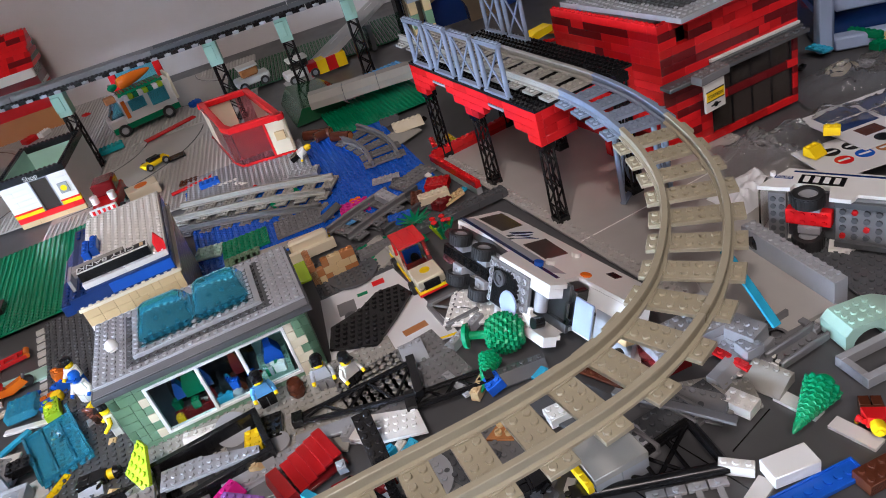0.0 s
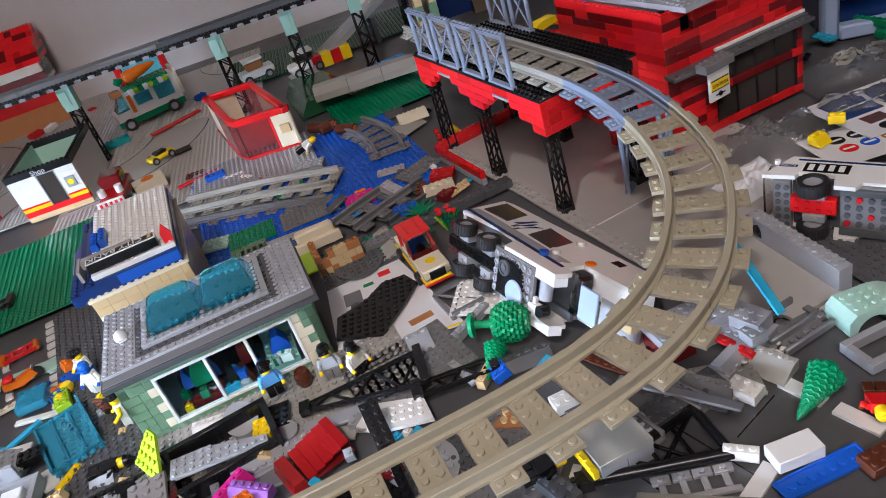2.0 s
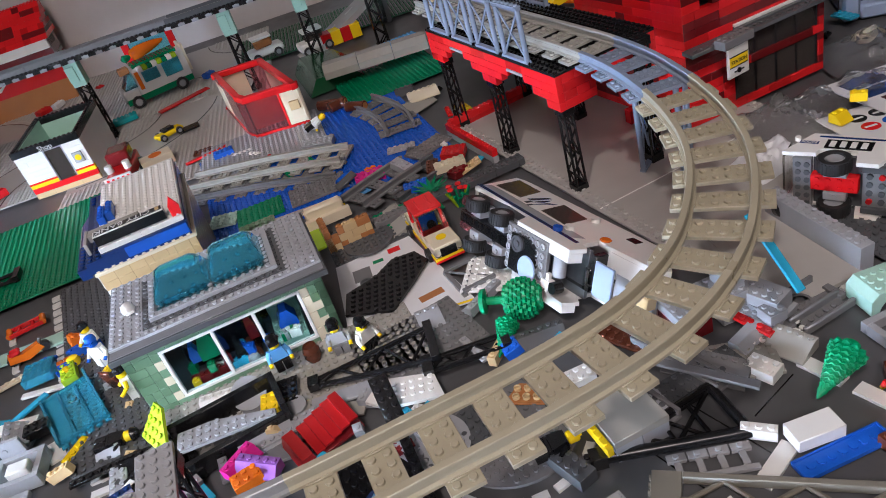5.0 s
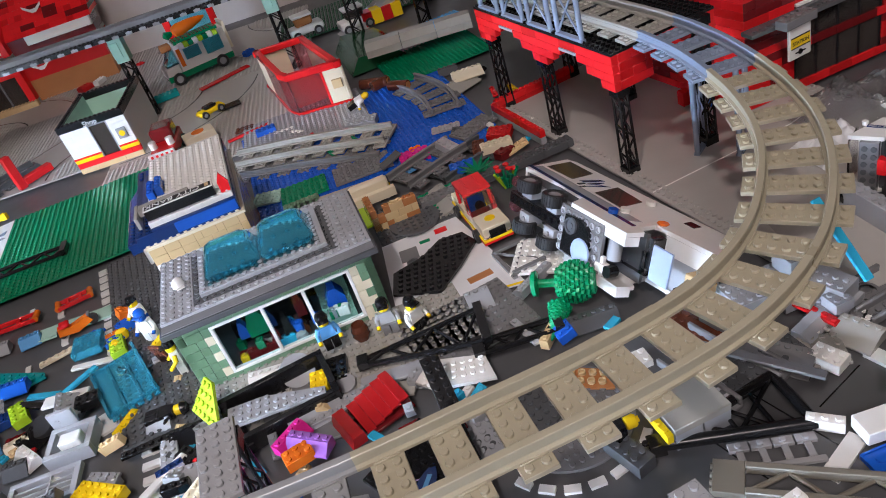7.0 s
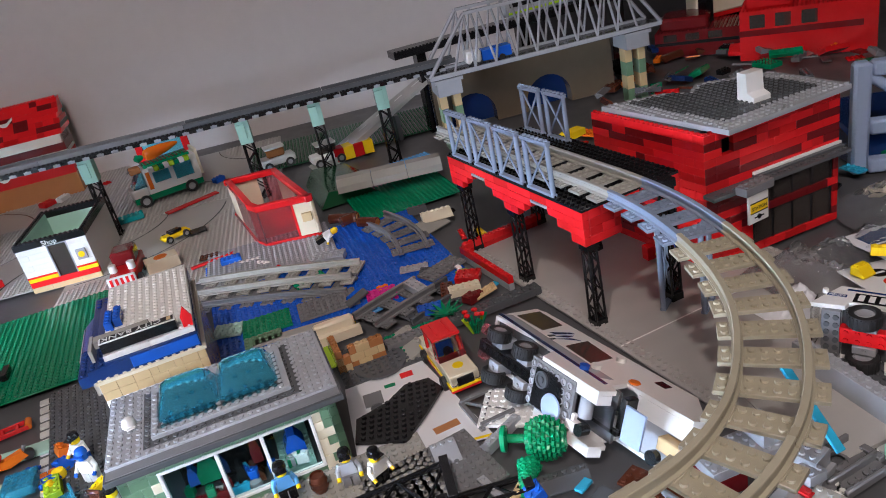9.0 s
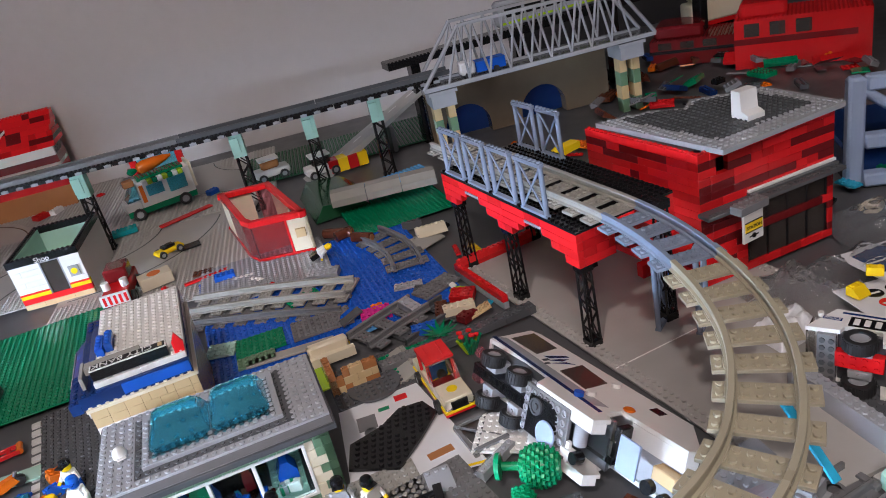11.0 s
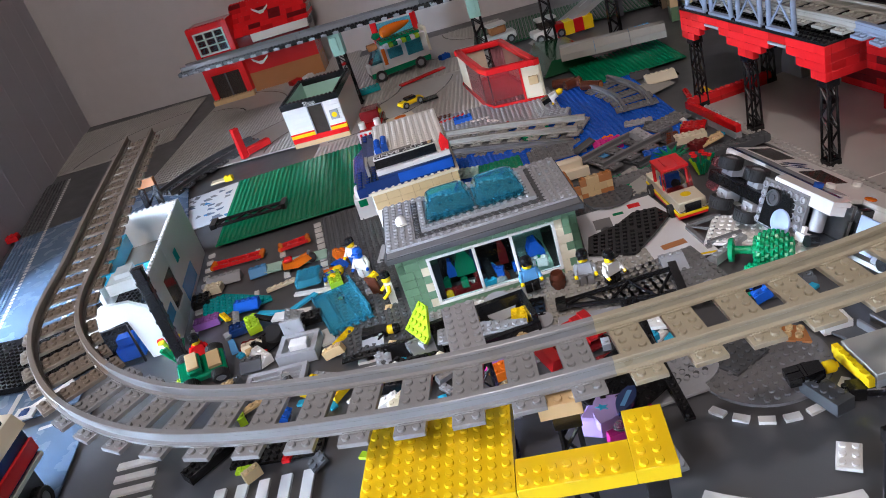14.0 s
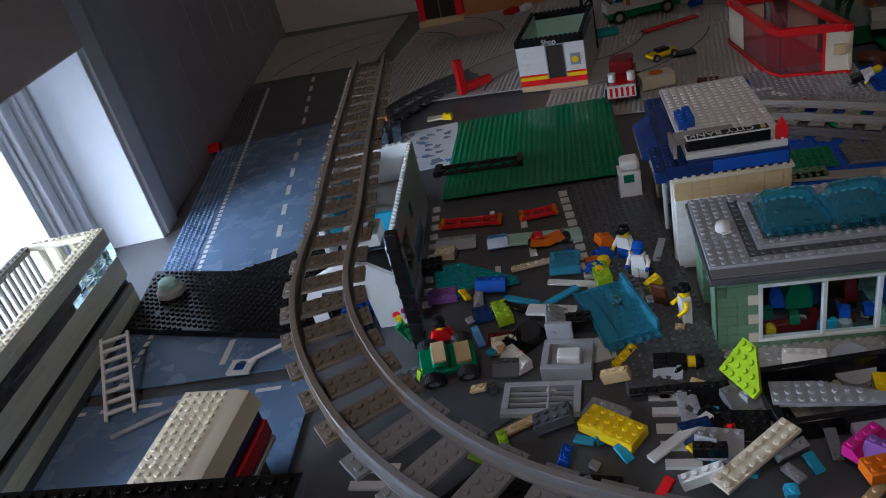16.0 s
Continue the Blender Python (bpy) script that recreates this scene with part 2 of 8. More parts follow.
slab("wall_recess_side", "added near-black side wall, keeps sky light out", 1.90, 0.12, -0.75, 1.98, 0.5, 2.2, DARKW, BW)
# side wall with the window; local x runs along the wall towards the corner
WW = at(-0.86, 0.96, 0, ang((-0.86, 0.96), (-1.41, 2.15)))
slab("wall_west", "dark grey panelled side wall", 0.04, 0.0, -0.75, 1.31, 0.30, 2.2, WALLD, WW)
slab("wall_west_sill", "wall under the window", -1.46, 0.0, -0.75, 0.04, 0.30, -0.03, WALLD, WW)
slab("wall_west_lintel", "wall over the window", -1.46, 0.0, 0.28, 0.04, 0.30, 2.2, WALLD, WW)
# unseen walls added to close the room against sky light
slab("wall_west_end", "added end of the side wall, unseen", -1.6, 0.0, -0.75, -1.46, 0.30, 2.2, WALLD, WW)
slab("wall_return", "added side wall closing the room, unseen", -1.7, -0.02, -0.75, -1.6, 4.0, 2.2, ROOMW, WW)
slab("wall_south", "added wall behind the camera, below an unseen opening", -4, -1.3, -0.75, 4.5, -1.2, 0.95, ROOMW)
slab("wall_south_top", "added wall above the unseen opening", -4, -1.3, 2.15, 4.5, -1.2, 2.2, ROOMW)
slab("wall_south_left", "added wall beside the unseen opening", -4, -1.3, 0.95, -0.8, -1.2, 2.15, ROOMW)
slab("wall_south_right", "added wall beside the unseen opening", 0.6, -1.3, 0.95, 4.5, -1.2, 2.15, ROOMW)
slab("wall_east", "added far wall, unseen", 3.9, -1.3, -0.75, 4.0, 4, 2.2, ROOMW)
for i in range(9):
    slab("wall_groove", "pale joint of the wall panels", 0.11 + 0.125 * i, -0.0010, -0.02, 0.1108 + 0.125 * i, -0.0003, 2.0, WALLD, WW)
slab("trim", "pale painted board along the wall edge", 0.04, -0.008, -0.02, 0.085, -0.0005, 2.0, WOODW, WW)
WIN = WW @ pose(0.04, 0, 0)
g = thing("window_1", "white painted window frame with bright daylight outside", "window", WIN, kind="structure")
part("reveal", G().box(-0.012, -0.004, -0.03, 0.0, 0.22, 0.28, 0.001), WOODW, g)
for x0, x1, y in ((-0.026, -0.012, 0.082), (-0.036, -0.028, 0.092), (-0.060, -0.038, 0.098), (-0.068, -0.0625, 0.106)):
    part("moulding", G().box(x0, y, -0.02, x1, 0.112, 0.28, 0.0015), WOODW, g)
part("window_frame", G().box(-0.08, 0.112, -0.03, -0.012, 0.22, 0.28), WOODW, g)
part("window_frame", G().box(-0.50, 0.15, -0.03, -0.45, 0.21, 0.28), WOODW, g)
part("window_frame", G().box(-1.5, 0.15, -0.03, -1.46, 0.21, 0.28), WOODW, g)
part("window_frame", G().box(-0.45, 0.15, -0.03, -0.08, 0.21, 0.0), WOODW, g)
part("window_frame", G().box(-1.46, 0.15, -0.03, -0.50, 0.21, 0.0), WOODW, g)
part("window_sill", G().box(-1.495, 0.0, -0.03, -0.012, 0.11, -0.02), WOODW, g)
part("pane", G().box(-0.45, 0.178, 0.0, -0.08, 0.182, 0.28, 0), TCLEAR, g).visible_shadow = False
part("pane", G().box(-1.46, 0.178, 0.0, -0.50, 0.182, 0.28, 0), TCLEAR, g).visible_shadow = False

blind = thing("roman_blind", "brown cloth blind, paled for backlight, with a white scalloped edge", "blind", WIN @ pose(0, 0, -0.02))
part("cloth", G().box(-1.46, -0.012, 0.30, -0.004, -0.004, 1.6, 0.002), BEIGE, blind)
for k in range(3):
    part("fold", G().cyl((-1.46, -0.014, 0.44 + 0.16 * k), (-0.004, -0.014, 0.44 + 0.16 * k), 0.005, 10), BEIGE, blind)
for k in range(14):
    part("scallop", G().prism([(0, 0), (0.034, 0.012), (0, 0.03)], 0, 0.003, m=pose(-0.004, -0.012, 0.42 + 0.03 * k, 90)), WOODW, blind, "white edging point")

# ---- ground plates ----
# bridge frame: x along the bridge to its far end, y away from the camera side
BX, BY = 0.363, 1.008
BA = ang((0.363, 1.008), (0.246, 1.283))
BM = at(BX, BY, 0, BA)


def on_bridge(x, y, z=0.0, rz=0.0):
    return BM @ at(x, y, z, rz)


solid("platform_plate", G().box(-0.20, -0.26, 0, 0.30, 0.002, 0.003).studs(-0.20, -0.016, 0.003, 62, 2).studs(-0.20, -0.26, 0.003, 62, 2),
      ROADL, "light grey smooth baseplate with studded edges under the bridge", "baseplate", at(BX, BY, 0, BA), "baseplates")

# ---- track ----
ZT = 0.166
CENTRE = [(0.262, 1.36), (0.32, 1.225), (0.372, 1.10), (0.405, 1.02), (0.425, 0.955), (0.4345, 0.898), (0.4385, 0.841), (0.436, 0.791), (0.428, 0.750), (0.413, 0.709), (0.391, 0.667),
          (0.366, 0.637), (0.338, 0.614), (0.306, 0.597), (0.26, 0.579), (0.205, 0.562), (0.16, 0.548), (0.112, 0.535), (0.065, 0.525), (0.018, 0.519), (-0.037, 0.515), (-0.085, 0.515),
          (-0.13, 0.520), (-0.170, 0.531), (-0.218, 0.553), (-0.262, 0.583), (-0.308, 0.627), (-0.342, 0.674), (-0.366, 0.724), (-0.388, 0.778), (-0.432, 0.872), (-0.477, 0.970), (-0.53, 1.09), (-0.585, 1.215)]


def smooth(pts, step=0.004):
    out = []
    P4 = [pts[0], *pts, pts[-1]]
    for k in range(1, len(P4) - 2):
        p0, p1, p2, p3 = (Vector((*q, 0)) for q in P4[k - 1:k + 3])
        n = max(2, int((p2 - p1).length / step))
        for i in range(n):
            t = i / n
            out.append(0.5 * (2 * p1 + (p2 - p0) * t + (2 * p0 - 5 * p1 + 4 * p2 - p3) * t * t + (3 * p1 - p0 - 3 * p2 + p3) * t ** 3))
    out.append(Vector((*pts[-1], 0)))
    for _ in range(12):
        out = [out[0]] + [(out[i - 1] + 2 * out[i] + out[i + 1]) / 4 for i in range(1, len(out) - 1)] + [out[-1]]
    return out


def resample(pts, step):
    out, left = [pts[0]], step
    for a, b in zip(pts, pts[1:]):
        d = (b - a).length
        while d >= left:
            a = a + (b - a) * (left / d)
            out.append(a)
            d, left = d - left, step
        left -= d
    return out


def sided(pts):
    out = []
    for i, p in enumerate(pts):
        t = pts[min(i + 1, len(pts) - 1)] - pts[max(i - 1, 0)]
        t = t.normalized()
        out.append((p, Vector((-t.y, t.x, 0))))
    return out


def sleeper(mat, half=0.032, wide=0.0092):
    g = G().box(-wide, -half, -0.0032, wide, half, 0)
    for y in (-3.5, -1.5, -0.5, 0.5, 1.5, 3.5):
        for x in (-0.55, 0.55):
            g.stud(x * S, y * S * 0.98, 0)
    g.box(-wide * 0.8, -0.0245, 0, wide * 0.8, -0.0155, 0.0012)
    g.box(-wide * 0.8, 0.0155, 0, wide * 0.8, 0.0245, 0.0012)
    return g.mesh("sleeper", mat)


def track(centre, zt, colours, step=0.002, ties=0.032, label="", group="raised track", length=64):
    line = sided(resample(smooth(centre), step))
    n, k = len(line), 0
    per = round(ties / step)
    tie = {}
    while k < n - 8:
        piece = line[k:k + length + 1]
        mid = piece[len(piece) // 2][0]
        mat, words = colours(mid)
        o = thing("track_piece", words, "train track", at(mid.x, mid.y, zt - 0.0128), group)
        local = [(p - Vector((mid.x, mid.y, 0)), s) for p, s in piece[:-1] + [piece[-1]]]
        for side in (-1, 1):
            c = side * 0.020
            prof = [(-0.0036, 0.0032), (0.0036, 0.0032), (0.0036, 0.0050), (0.0015, 0.0058), (0.0015, 0.0096), (0.0023, 0.0104), (0.0023, 0.0124), (0.0019, 0.0128), (-0.0019, 0.0128), (-0.0023, 0.0124), (-0.0023, 0.0104), (-0.0015, 0.0096), (-0.0015, 0.0058), (-0.0036, 0.0050)]
            g = G().sweep(local, [(c + a, h) for a, h in prof])
            part("rail", g, mat, o)
        if mat.name not in tie:
            tie[mat.name] = sleeper(mat)
        for i in range(per // 2, len(piece), per):
            p, s = local[i]
            part("sleeper", tie[mat.name], None, o, "", at(p.x, p.y, 0.0032, math.degrees(math.atan2(s.y, s.x)) - 90))
        k += length


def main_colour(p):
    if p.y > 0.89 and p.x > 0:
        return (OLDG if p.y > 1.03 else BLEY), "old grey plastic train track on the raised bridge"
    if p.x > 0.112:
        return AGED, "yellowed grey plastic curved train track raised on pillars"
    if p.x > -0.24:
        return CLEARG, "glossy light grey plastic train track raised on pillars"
    # the unlit look of this stretch is put into its colour
    return DUSK, "grey train track browned for lack of light, by the side wall"


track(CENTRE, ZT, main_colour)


def lattice(h, mat, name="lattice_pillar", label="black lattice support pillar with a square foot", m=None, w=0.0155, group="pillars"):
    """Tapered open girder with crossed braces, foot and cap."""
    o = thing(name, label, "pillar", m, group)
    a = w / 2
    part("foot", G().box(-a, -a, 0, a, a, B).box(-a * 0.7, -a * 0.7, B, a * 0.7, a * 0.7, B + 0.002), mat, o)
    part("cap", G().box(-a, -a, h - B, a, a, h), mat, o)
    z0, z1 = B, h - B
    for sx in (-1, 1):
        for sy in (-1, 1):
            part("leg", G().cyl((sx * (a - 0.0016), sy * (a - 0.0016), z0), (sx * (a - 0.0026), sy * (a - 0.0026), z1), 0.0015, 6), mat, o)
    n = max(2, round((z1 - z0) / 0.018))
    g = G()
    for k in range(n):
        za, zb = z0 + (z1 - z0) * k / n, z0 + (z1 - z0) * (k + 1) / n
        for s in (-1, 1):
            e = a - 0.002
            g.cyl((-e * (-1) ** k, s * e, za), (e * (-1) ** k, s * e, zb), 0.0011, 5)
            g.cyl((s * e, -e * (-1) ** k, za), (s * e, e * (-1) ** k, zb), 0.0011, 5)
    part("brace", g, mat, o)
    return o


def girder(w, h, mat, m, label="blue-grey lattice panel with a crossed brace", group="bridge panels"):
    """Upright framed panel with an X in it; local x along, z up."""
    o = thing("lattice_fence", label, "fence", m, group)
    r = 0.0030
    for x in (r, w - r):
        part("post", G().cyl((x, 0, 0), (x, 0, h), r, 10), mat, o)
    for z in (0.0016, h - 0.0018):
        part("bar", G().box(0, -0.0032, z - 0.0016, w, 0.0032, z + 0.0016), mat, o)
    part("brace", G().cyl((r, 0, 0.003), (w - r, 0, h - 0.003), 0.0014, 6).cyl((w - r, 0, 0.003), (r, 0, h - 0.003), 0.0014, 6), mat, o)
    part("top_plate", G().box(0, -0.0036, h - 0.0002, w, 0.0036, h + 0.0016).studs(0, -0.004, h + 0.0016, round(w / S), 1), mat, o)
    return o


# ---- bridge ----
bridge = thing("bridge", "red brick railway bridge with a black studded deck", "bridge", BM)


def arch_hole(i, r):
    lo, hi = ((3, 16), (6, 14), (8, 12), (99, 99))[r]
    return lo <= i % 17 < hi and i < 34


brick_wall(bridge, 37, 4, lambda q, i, r: q.choice((BRIGHT, BRIGHT, BRIGHT, RED)), 4, arch_hole, top=False, m=Matrix.Translation((0, -S, 0)), z0=0.1045)
brick_wall(bridge, 37, 4, lambda q, i, r: q.choice((BRIGHT, BRIGHT, RED)), 5, arch_hole, top=False, m=Matrix.Translation((0, -0.128, 0)), z0=0.1045)
brick_wall(bridge, 5, 4, lambda q, i, r: q.choice((BRIGHT, RED)), 6, None, top=False, m=Matrix.Translation((0.0, -S, 0)) @ at(0, 0, 0, -90), z0=0.1045)
for k in range(2):
    part("grey_plate", G().box((8 + 17 * k) * S, -0.0085, 0.1045 + 3 * B - 0.0034, (12 + 17 * k) * S, 0.0008, 0.1045 + 3 * B - 0.0002), LBG, bridge)
part("deck", G().box(0, -0.128, 0.1431, 37 * S, 0.0, 0.1463).studs(0, -0.128, 0.1463, 37, 16, lambda x, y: y > -0.034 or y < -0.09), BLACK, bridge, "black studded deck plate")
for k in range(4):
    girder(0.050, 0.060, BLEY, on_bridge(0.050 + 0.0605 * k, -0.004, 0.1464))
for k in range(2):
    girder(0.046, 0.060, BLEY, on_bridge(0.180 + 0.056 * k, -0.118, 0.1464))
for x, y in ((0.012, -0.012), (0.155, -0.012), (0.285, -0.012), (0.012, -0.118), (0.285, -0.118), (0.155, -0.118)):
    lattice(0.1045, BLACK, m=on_bridge(x, y, 0.0))
girder(0.034, 0.10, BLEY, on_bridge(-0.02, -0.075, 0.003, -60), "blue-grey tall lattice support under the track")
girder(0.034, 0.10, BLEY, on_bridge(-0.055, -0.10, 0.003, -60), "blue-grey tall lattice support under the track")

# ---- red station ----
SA = (0.518, 1.083)
SL = 114.0
SR = 17.5


def reds(q, i, r):
    return q.choice((BRIGHT, RED, RED, DRED, DRED, DRED)) if r % 3 else q.choice((BRIGHT, BRIGHT, BRIGHT, RED))


station = thing("station_building", "two-storey red brick station with a grey studded roof", "building", at(SA[0], SA[1], 0, SR))
brick_wall(station, 24, 7, reds, 11, lambda i, r: 3 <= i < 5 and 4 <= r < 6, m=Matrix.Translation((0, 0, 0)), z0=0.1, depth=1)
LEFT = at(0, 0, 0, SL - SR) @ at(0, -0.0, 0)
brick_wall(station, 24, 7, reds, 12, None, m=LEFT @ at(0, -S, 0), z0=0.1, depth=1)
brick_wall(station, 24, 10, reds, 13, None, top=False, m=LEFT @ at(0, -S, 0), z0=0.0035)
brick_wall(station, 24, 10, reds, 14, lambda i, r: 8 <= i < 23 and (1 <= r < 5 or 6 <= r < 9), top=False, z0=0.0035)
part("window_glass", G().box(8 * S, 0.003, 0.012, 23 * S, 0.005, 0.09), TSMOKE, station, "dark smoked window glass")
for k in range(5):
    part("mullion", G().box((8 + 3.65 * k) * S, 0.0015, 0.013, (8 + 3.65 * k) * S + 0.003, 0.003, 0.089), BLACK, station)
# dark sheet added behind the glass in place of interior shade
part("inner_wall", G().box(2 * S, 0.030, 0.004, 23.5 * S, 0.034, 0.16), DARKW, station, "near-black backing that stands in for the shaded interior")
part("band", G().box(-0.004, -0.018, 0.0955, 24 * S, 0.0, 0.1), DBG, station, "dark grey studded ledge")
part("ledge_studs", G().studs(0, -0.016, 0.1, 24, 1).box(8 * S, -0.008, 0.1, 24 * S, 0.0, 0.1032), DBG, station)
part("white_band", G().box(8 * S, -0.0035, 0.1032, 24 * S, 0.0, 0.1064), WHITE, station, "white plate band")
# the lifted roof sits askew on the walls
turn_in = at(SA[0], SA[1], 0, SR).inverted()
cor = [tuple((turn_in @ Vector((x, y, 0)))[:2]) for x, y in ((0.541, 1.070), (0.710, 1.134), (0.672, 1.245), (0.580, 1.262), (0.560, 1.232), (0.530, 1.250), (0.453, 1.251))]
part("roof_rim", G().prism(cor, 0.1675, 0.1736), LBG, station, "light grey roof edge plates")


def inside(poly, x, y):
    """True where a stud at (x, y) fits within the outline."""
    odd = False
    for (ax, ay), (bx, by) in zip(poly, poly[1:] + poly[:1]):
        if (ay > y) != (by > y) and x < ax + (y - ay) * (bx - ax) / (by - ay):
            odd = not odd
        d2 = (bx - ax) ** 2 + (by - ay) ** 2 or 1e-9
        k = min(1, max(0, ((x - ax) * (bx - ax) + (y - ay) * (by - ay)) / d2))
        if math.hypot(x - ax - k * (bx - ax), y - ay - k * (by - ay)) < 0.0022:
            return False
    return odd


def shrink(poly, k):
    cx, cy = sum(p[0] for p in poly) / len(poly), sum(p[1] for p in poly) / len(poly)
    return [(cx + (x - cx) * k, cy + (y - cy) * k) for x, y in poly]


core = shrink(cor, 0.78)
part("rim_plate", G().studs(-0.12, -0.04, 0.1736, 44, 32, lambda x, y: inside(cor, x, y) and not inside(core, x, y)), LBG, station)
part("roof_field", G().prism(core, 0.1736, 0.1742).studs(-0.12, -0.04, 0.1742, 44, 32, lambda x, y: inside(core, x, y)), DBG, station, "dark grey studded roof field")
kio = thing("roof_kiosk", "white curved control box standing on the roof", "console", at(0.612, 1.166, 0.1746, 18), "")
part("body", G().prism([(0, 0), (0.026, 0), (0.026, 0.006), (0.016, 0.010), (0.014, 0.032), (0, 0.032)], 0, 0.024, m=pose(0, 0, 0, 90, 0, -90) @ pose(0, 0, 0)), WHITE, kio)
part("screen", G().box(-0.018, -0.0145, 0.016, -0.006, -0.0135, 0.026), BLACK, kio, "small dark screen")
sgn = thing("station_sign", "white sign board with black lettering on a yellow field", "sign", at(0.556, 1.060, 0.062, 24))
part("board", G().box(0, 0, 0, 0.030, 0.003, 0.036), WHITE, sgn)
part("yellow_field", G().box(0.002, -0.0008, 0.013, 0.028, 0.0, 0.024, 0), YELLOW, sgn)
part("emblem", G().box(0.008, -0.0009, 0.006, 0.022, 0.0, 0.0072, 0).cyl((0.015, -0.0009, 0.0066), (0.015, 0, 0.0066), 0.003, 12), BLACK, sgn)
part("canopy", G().box(-0.006, -0.003, 0.036, 0.036, 0.013, 0.0456).studs(-0.005, -0.002, 0.0456, 5, 2), MIDG, sgn, "grey studded brick above the sign")
part("border", G().box(0.002, -0.0009, 0.0238, 0.028, 0.0, 0.0248, 0).box(0.002, -0.0009, 0.0122, 0.028, 0.0, 0.0132, 0), BLACK, sgn)


def lettering(text, size, mat, parent, m, name="lettering"):
    cu = bpy.data.curves.new(name, "FONT")
    cu.body, cu.size, cu.extrude, cu.align_x = text, size, 0.0002, "CENTER"
    tmp = bpy.data.objects.new(name, cu)
    me = bpy.data.meshes.new_from_object(tmp)
    bpy.data.objects.remove(tmp)
    me.materials.clear()
    me.materials.append(mat)
    return part(name, me, None, parent, "", m)


lettering("STATION", 0.0054, BLACK, sgn, at(0.015, -0.0010, 0.0162) @ pose(0, 0, 0, 90))

# ---- green house ----
GA = 16.0
gh = thing("green_house", "sand-green brick house with three-pane window and grey roof", "house", at(-0.086, 0.828, 0, GA))
GL, GD = 24, 14
win = lambda i, r: 4 <= i < 21 and 1 <= r < 7
brick_wall(gh, GL, 8, lambda q, i, r: CREAM if (i >= 21 and i < 22 and r % 2 == 0) else SANDG, 21, win, top=False, sizes=(1, 2, 2))
for r in range(1, 7, 2):
    for i in (3, 21):
        part("brick", brick_mesh(1, 1, CREAM), None, gh, "", Matrix.Translation((i * S, -0.0006, r * B)))
brick_wall(gh, GD, 8, lambda q, i, r: SANDG, 22, lambda i, r: 4 <= i < 9 and r < 6, top=False, sizes=(2, 2, 1), m=at(S, 0, 0, 90))
brick_wall(gh, GD, 8, lambda q, i, r: SANDG, 23, None, top=False, sizes=(2, 2, 1), m=at(GL * S, 0, 0, 90))
brick_wall(gh, GL - 2, 8, lambda q, i, r: SANDG, 24, None, top=False, sizes=(4, 6), m=at(S, GD * S - S, 0))
wf = part("window", G().box(4 * S, -0.001, B, 21 * S, 0.005, B + 0.0028).box(4 * S, -0.001, 7 * B - 0.0028, 21 * S, 0.005, 7 * B), WHITE, gh, "white window frame")
for x in (4, 10, 15, 20.6):
    part("window_frame", G().box(x * S, -0.001, B + 0.0028, x * S + 0.0032, 0.005, 7 * B - 0.0028), WHITE, wf)
for a, b in ((4, 10), (10, 15), (15, 20.6)):
    part("pane", G().box(a * S + 0.0032, 0.001, B + 0.0028, b * S, 0.002, 7 * B - 0.0028, 0), TPANE, wf).visible_shadow = False
part("shop_floor", G().box(S, S, 0, GL * S - S, GD * S - S, 0.003), DBG, gh)
for x, y, z, nx, ny, rows, mat in ((5, 2, 0, 6, 1, 1, DRED), (5, 6, 0, 6, 3, 3, BLACK), (11, 5, 0, 4, 4, 4, BLACK), (16, 2, 0, 4, 5, 1, MINT), (16, 8, 0, 4, 3, 4, MINT), (5, 10, 0, 15, 2, 5, BLACK)):
    for r in range(rows):
        part("counter", brick_mesh(nx, ny, mat, r == rows - 1), None, gh, "", at(x * S, y * S, 0.0031 + (z + r) * B))
for x, y, z, w, d, h, mat in ((7.2, 2.6, 2, 2.6, 2.2, 3.2, GREEN), (6, 3, 2, 1.2, 1.2, 2, BLUE), (9.2, 3, 2, 1.4, 1.2, 2.4, DBLUE), (12, 2.4, 0, 2, 2, 1.6, BROWN), (17, 3, 1, 2.4, 2, 2.4, BLUE), (13.2, 3.6, 1.5, 1.2, 1.2, 3.4, DRED), (11, 2.2, 0, 1.2, 1.2, 3, BLACK)):
    part("ware", G().prism([(0, 0), (w * S, 0), (w * S, h * B * 0.5), (w * S * 0.65, h * B), (w * S * 0.3, h * B), (0, h * B * 0.4)], -d * S, 0.0, m=pose(x * S, y * S, 0.005 + z * B, 90)), mat, gh)
q = random.Random(58)
for k in range(16):
    mat = q.choice((BRIGHT, BLUE, GREEN, WHITE, TAN, AZURE, LBG, DRED, YELLOW))
    part("ware", brick_mesh(q.choice((1, 1, 2)), 1, mat, True), None, gh, "", at(q.uniform(4.6, 18.5) * S, q.uniform(1.3, 3.4) * S, 0.0031 + q.choice((0, 0, 1, 1.02, 2)) * B, q.uniform(-20, 20)))
part("helmet", G().lathe([(0.0058, 0), (0.0064, 0.004), (0.0052, 0.008), (0.001, 0.010)], 12), LBG, gh, "", at(12.8 * S, 1.8 * S, 0.004))
rz = 8 * B
part("roof_edge", G().box(-0.006, -0.010, rz, GL * S + 0.008, GD * S + 0.006, rz + 0.0058), DBG, gh, "dark grey tiled roof edge")
part("roof_strip", G().box(-0.004, -0.0075, rz + 0.0058, GL * S + 0.006, GD * S + 0.004, rz + 0.0064), MIDG, gh)
part("roof_plate", G().box(-0.004, 0.004, rz + 0.0064, GL * S + 0.006, GD * S + 0.004, rz + 0.0092).studs(-0.004, 0.004, rz + 0.0092, 25, 14, lambda x, y: x < 0.045 or x > 0.153 or y < 0.02 or y > 0.092), LBG, gh, "light grey studded roof plates")
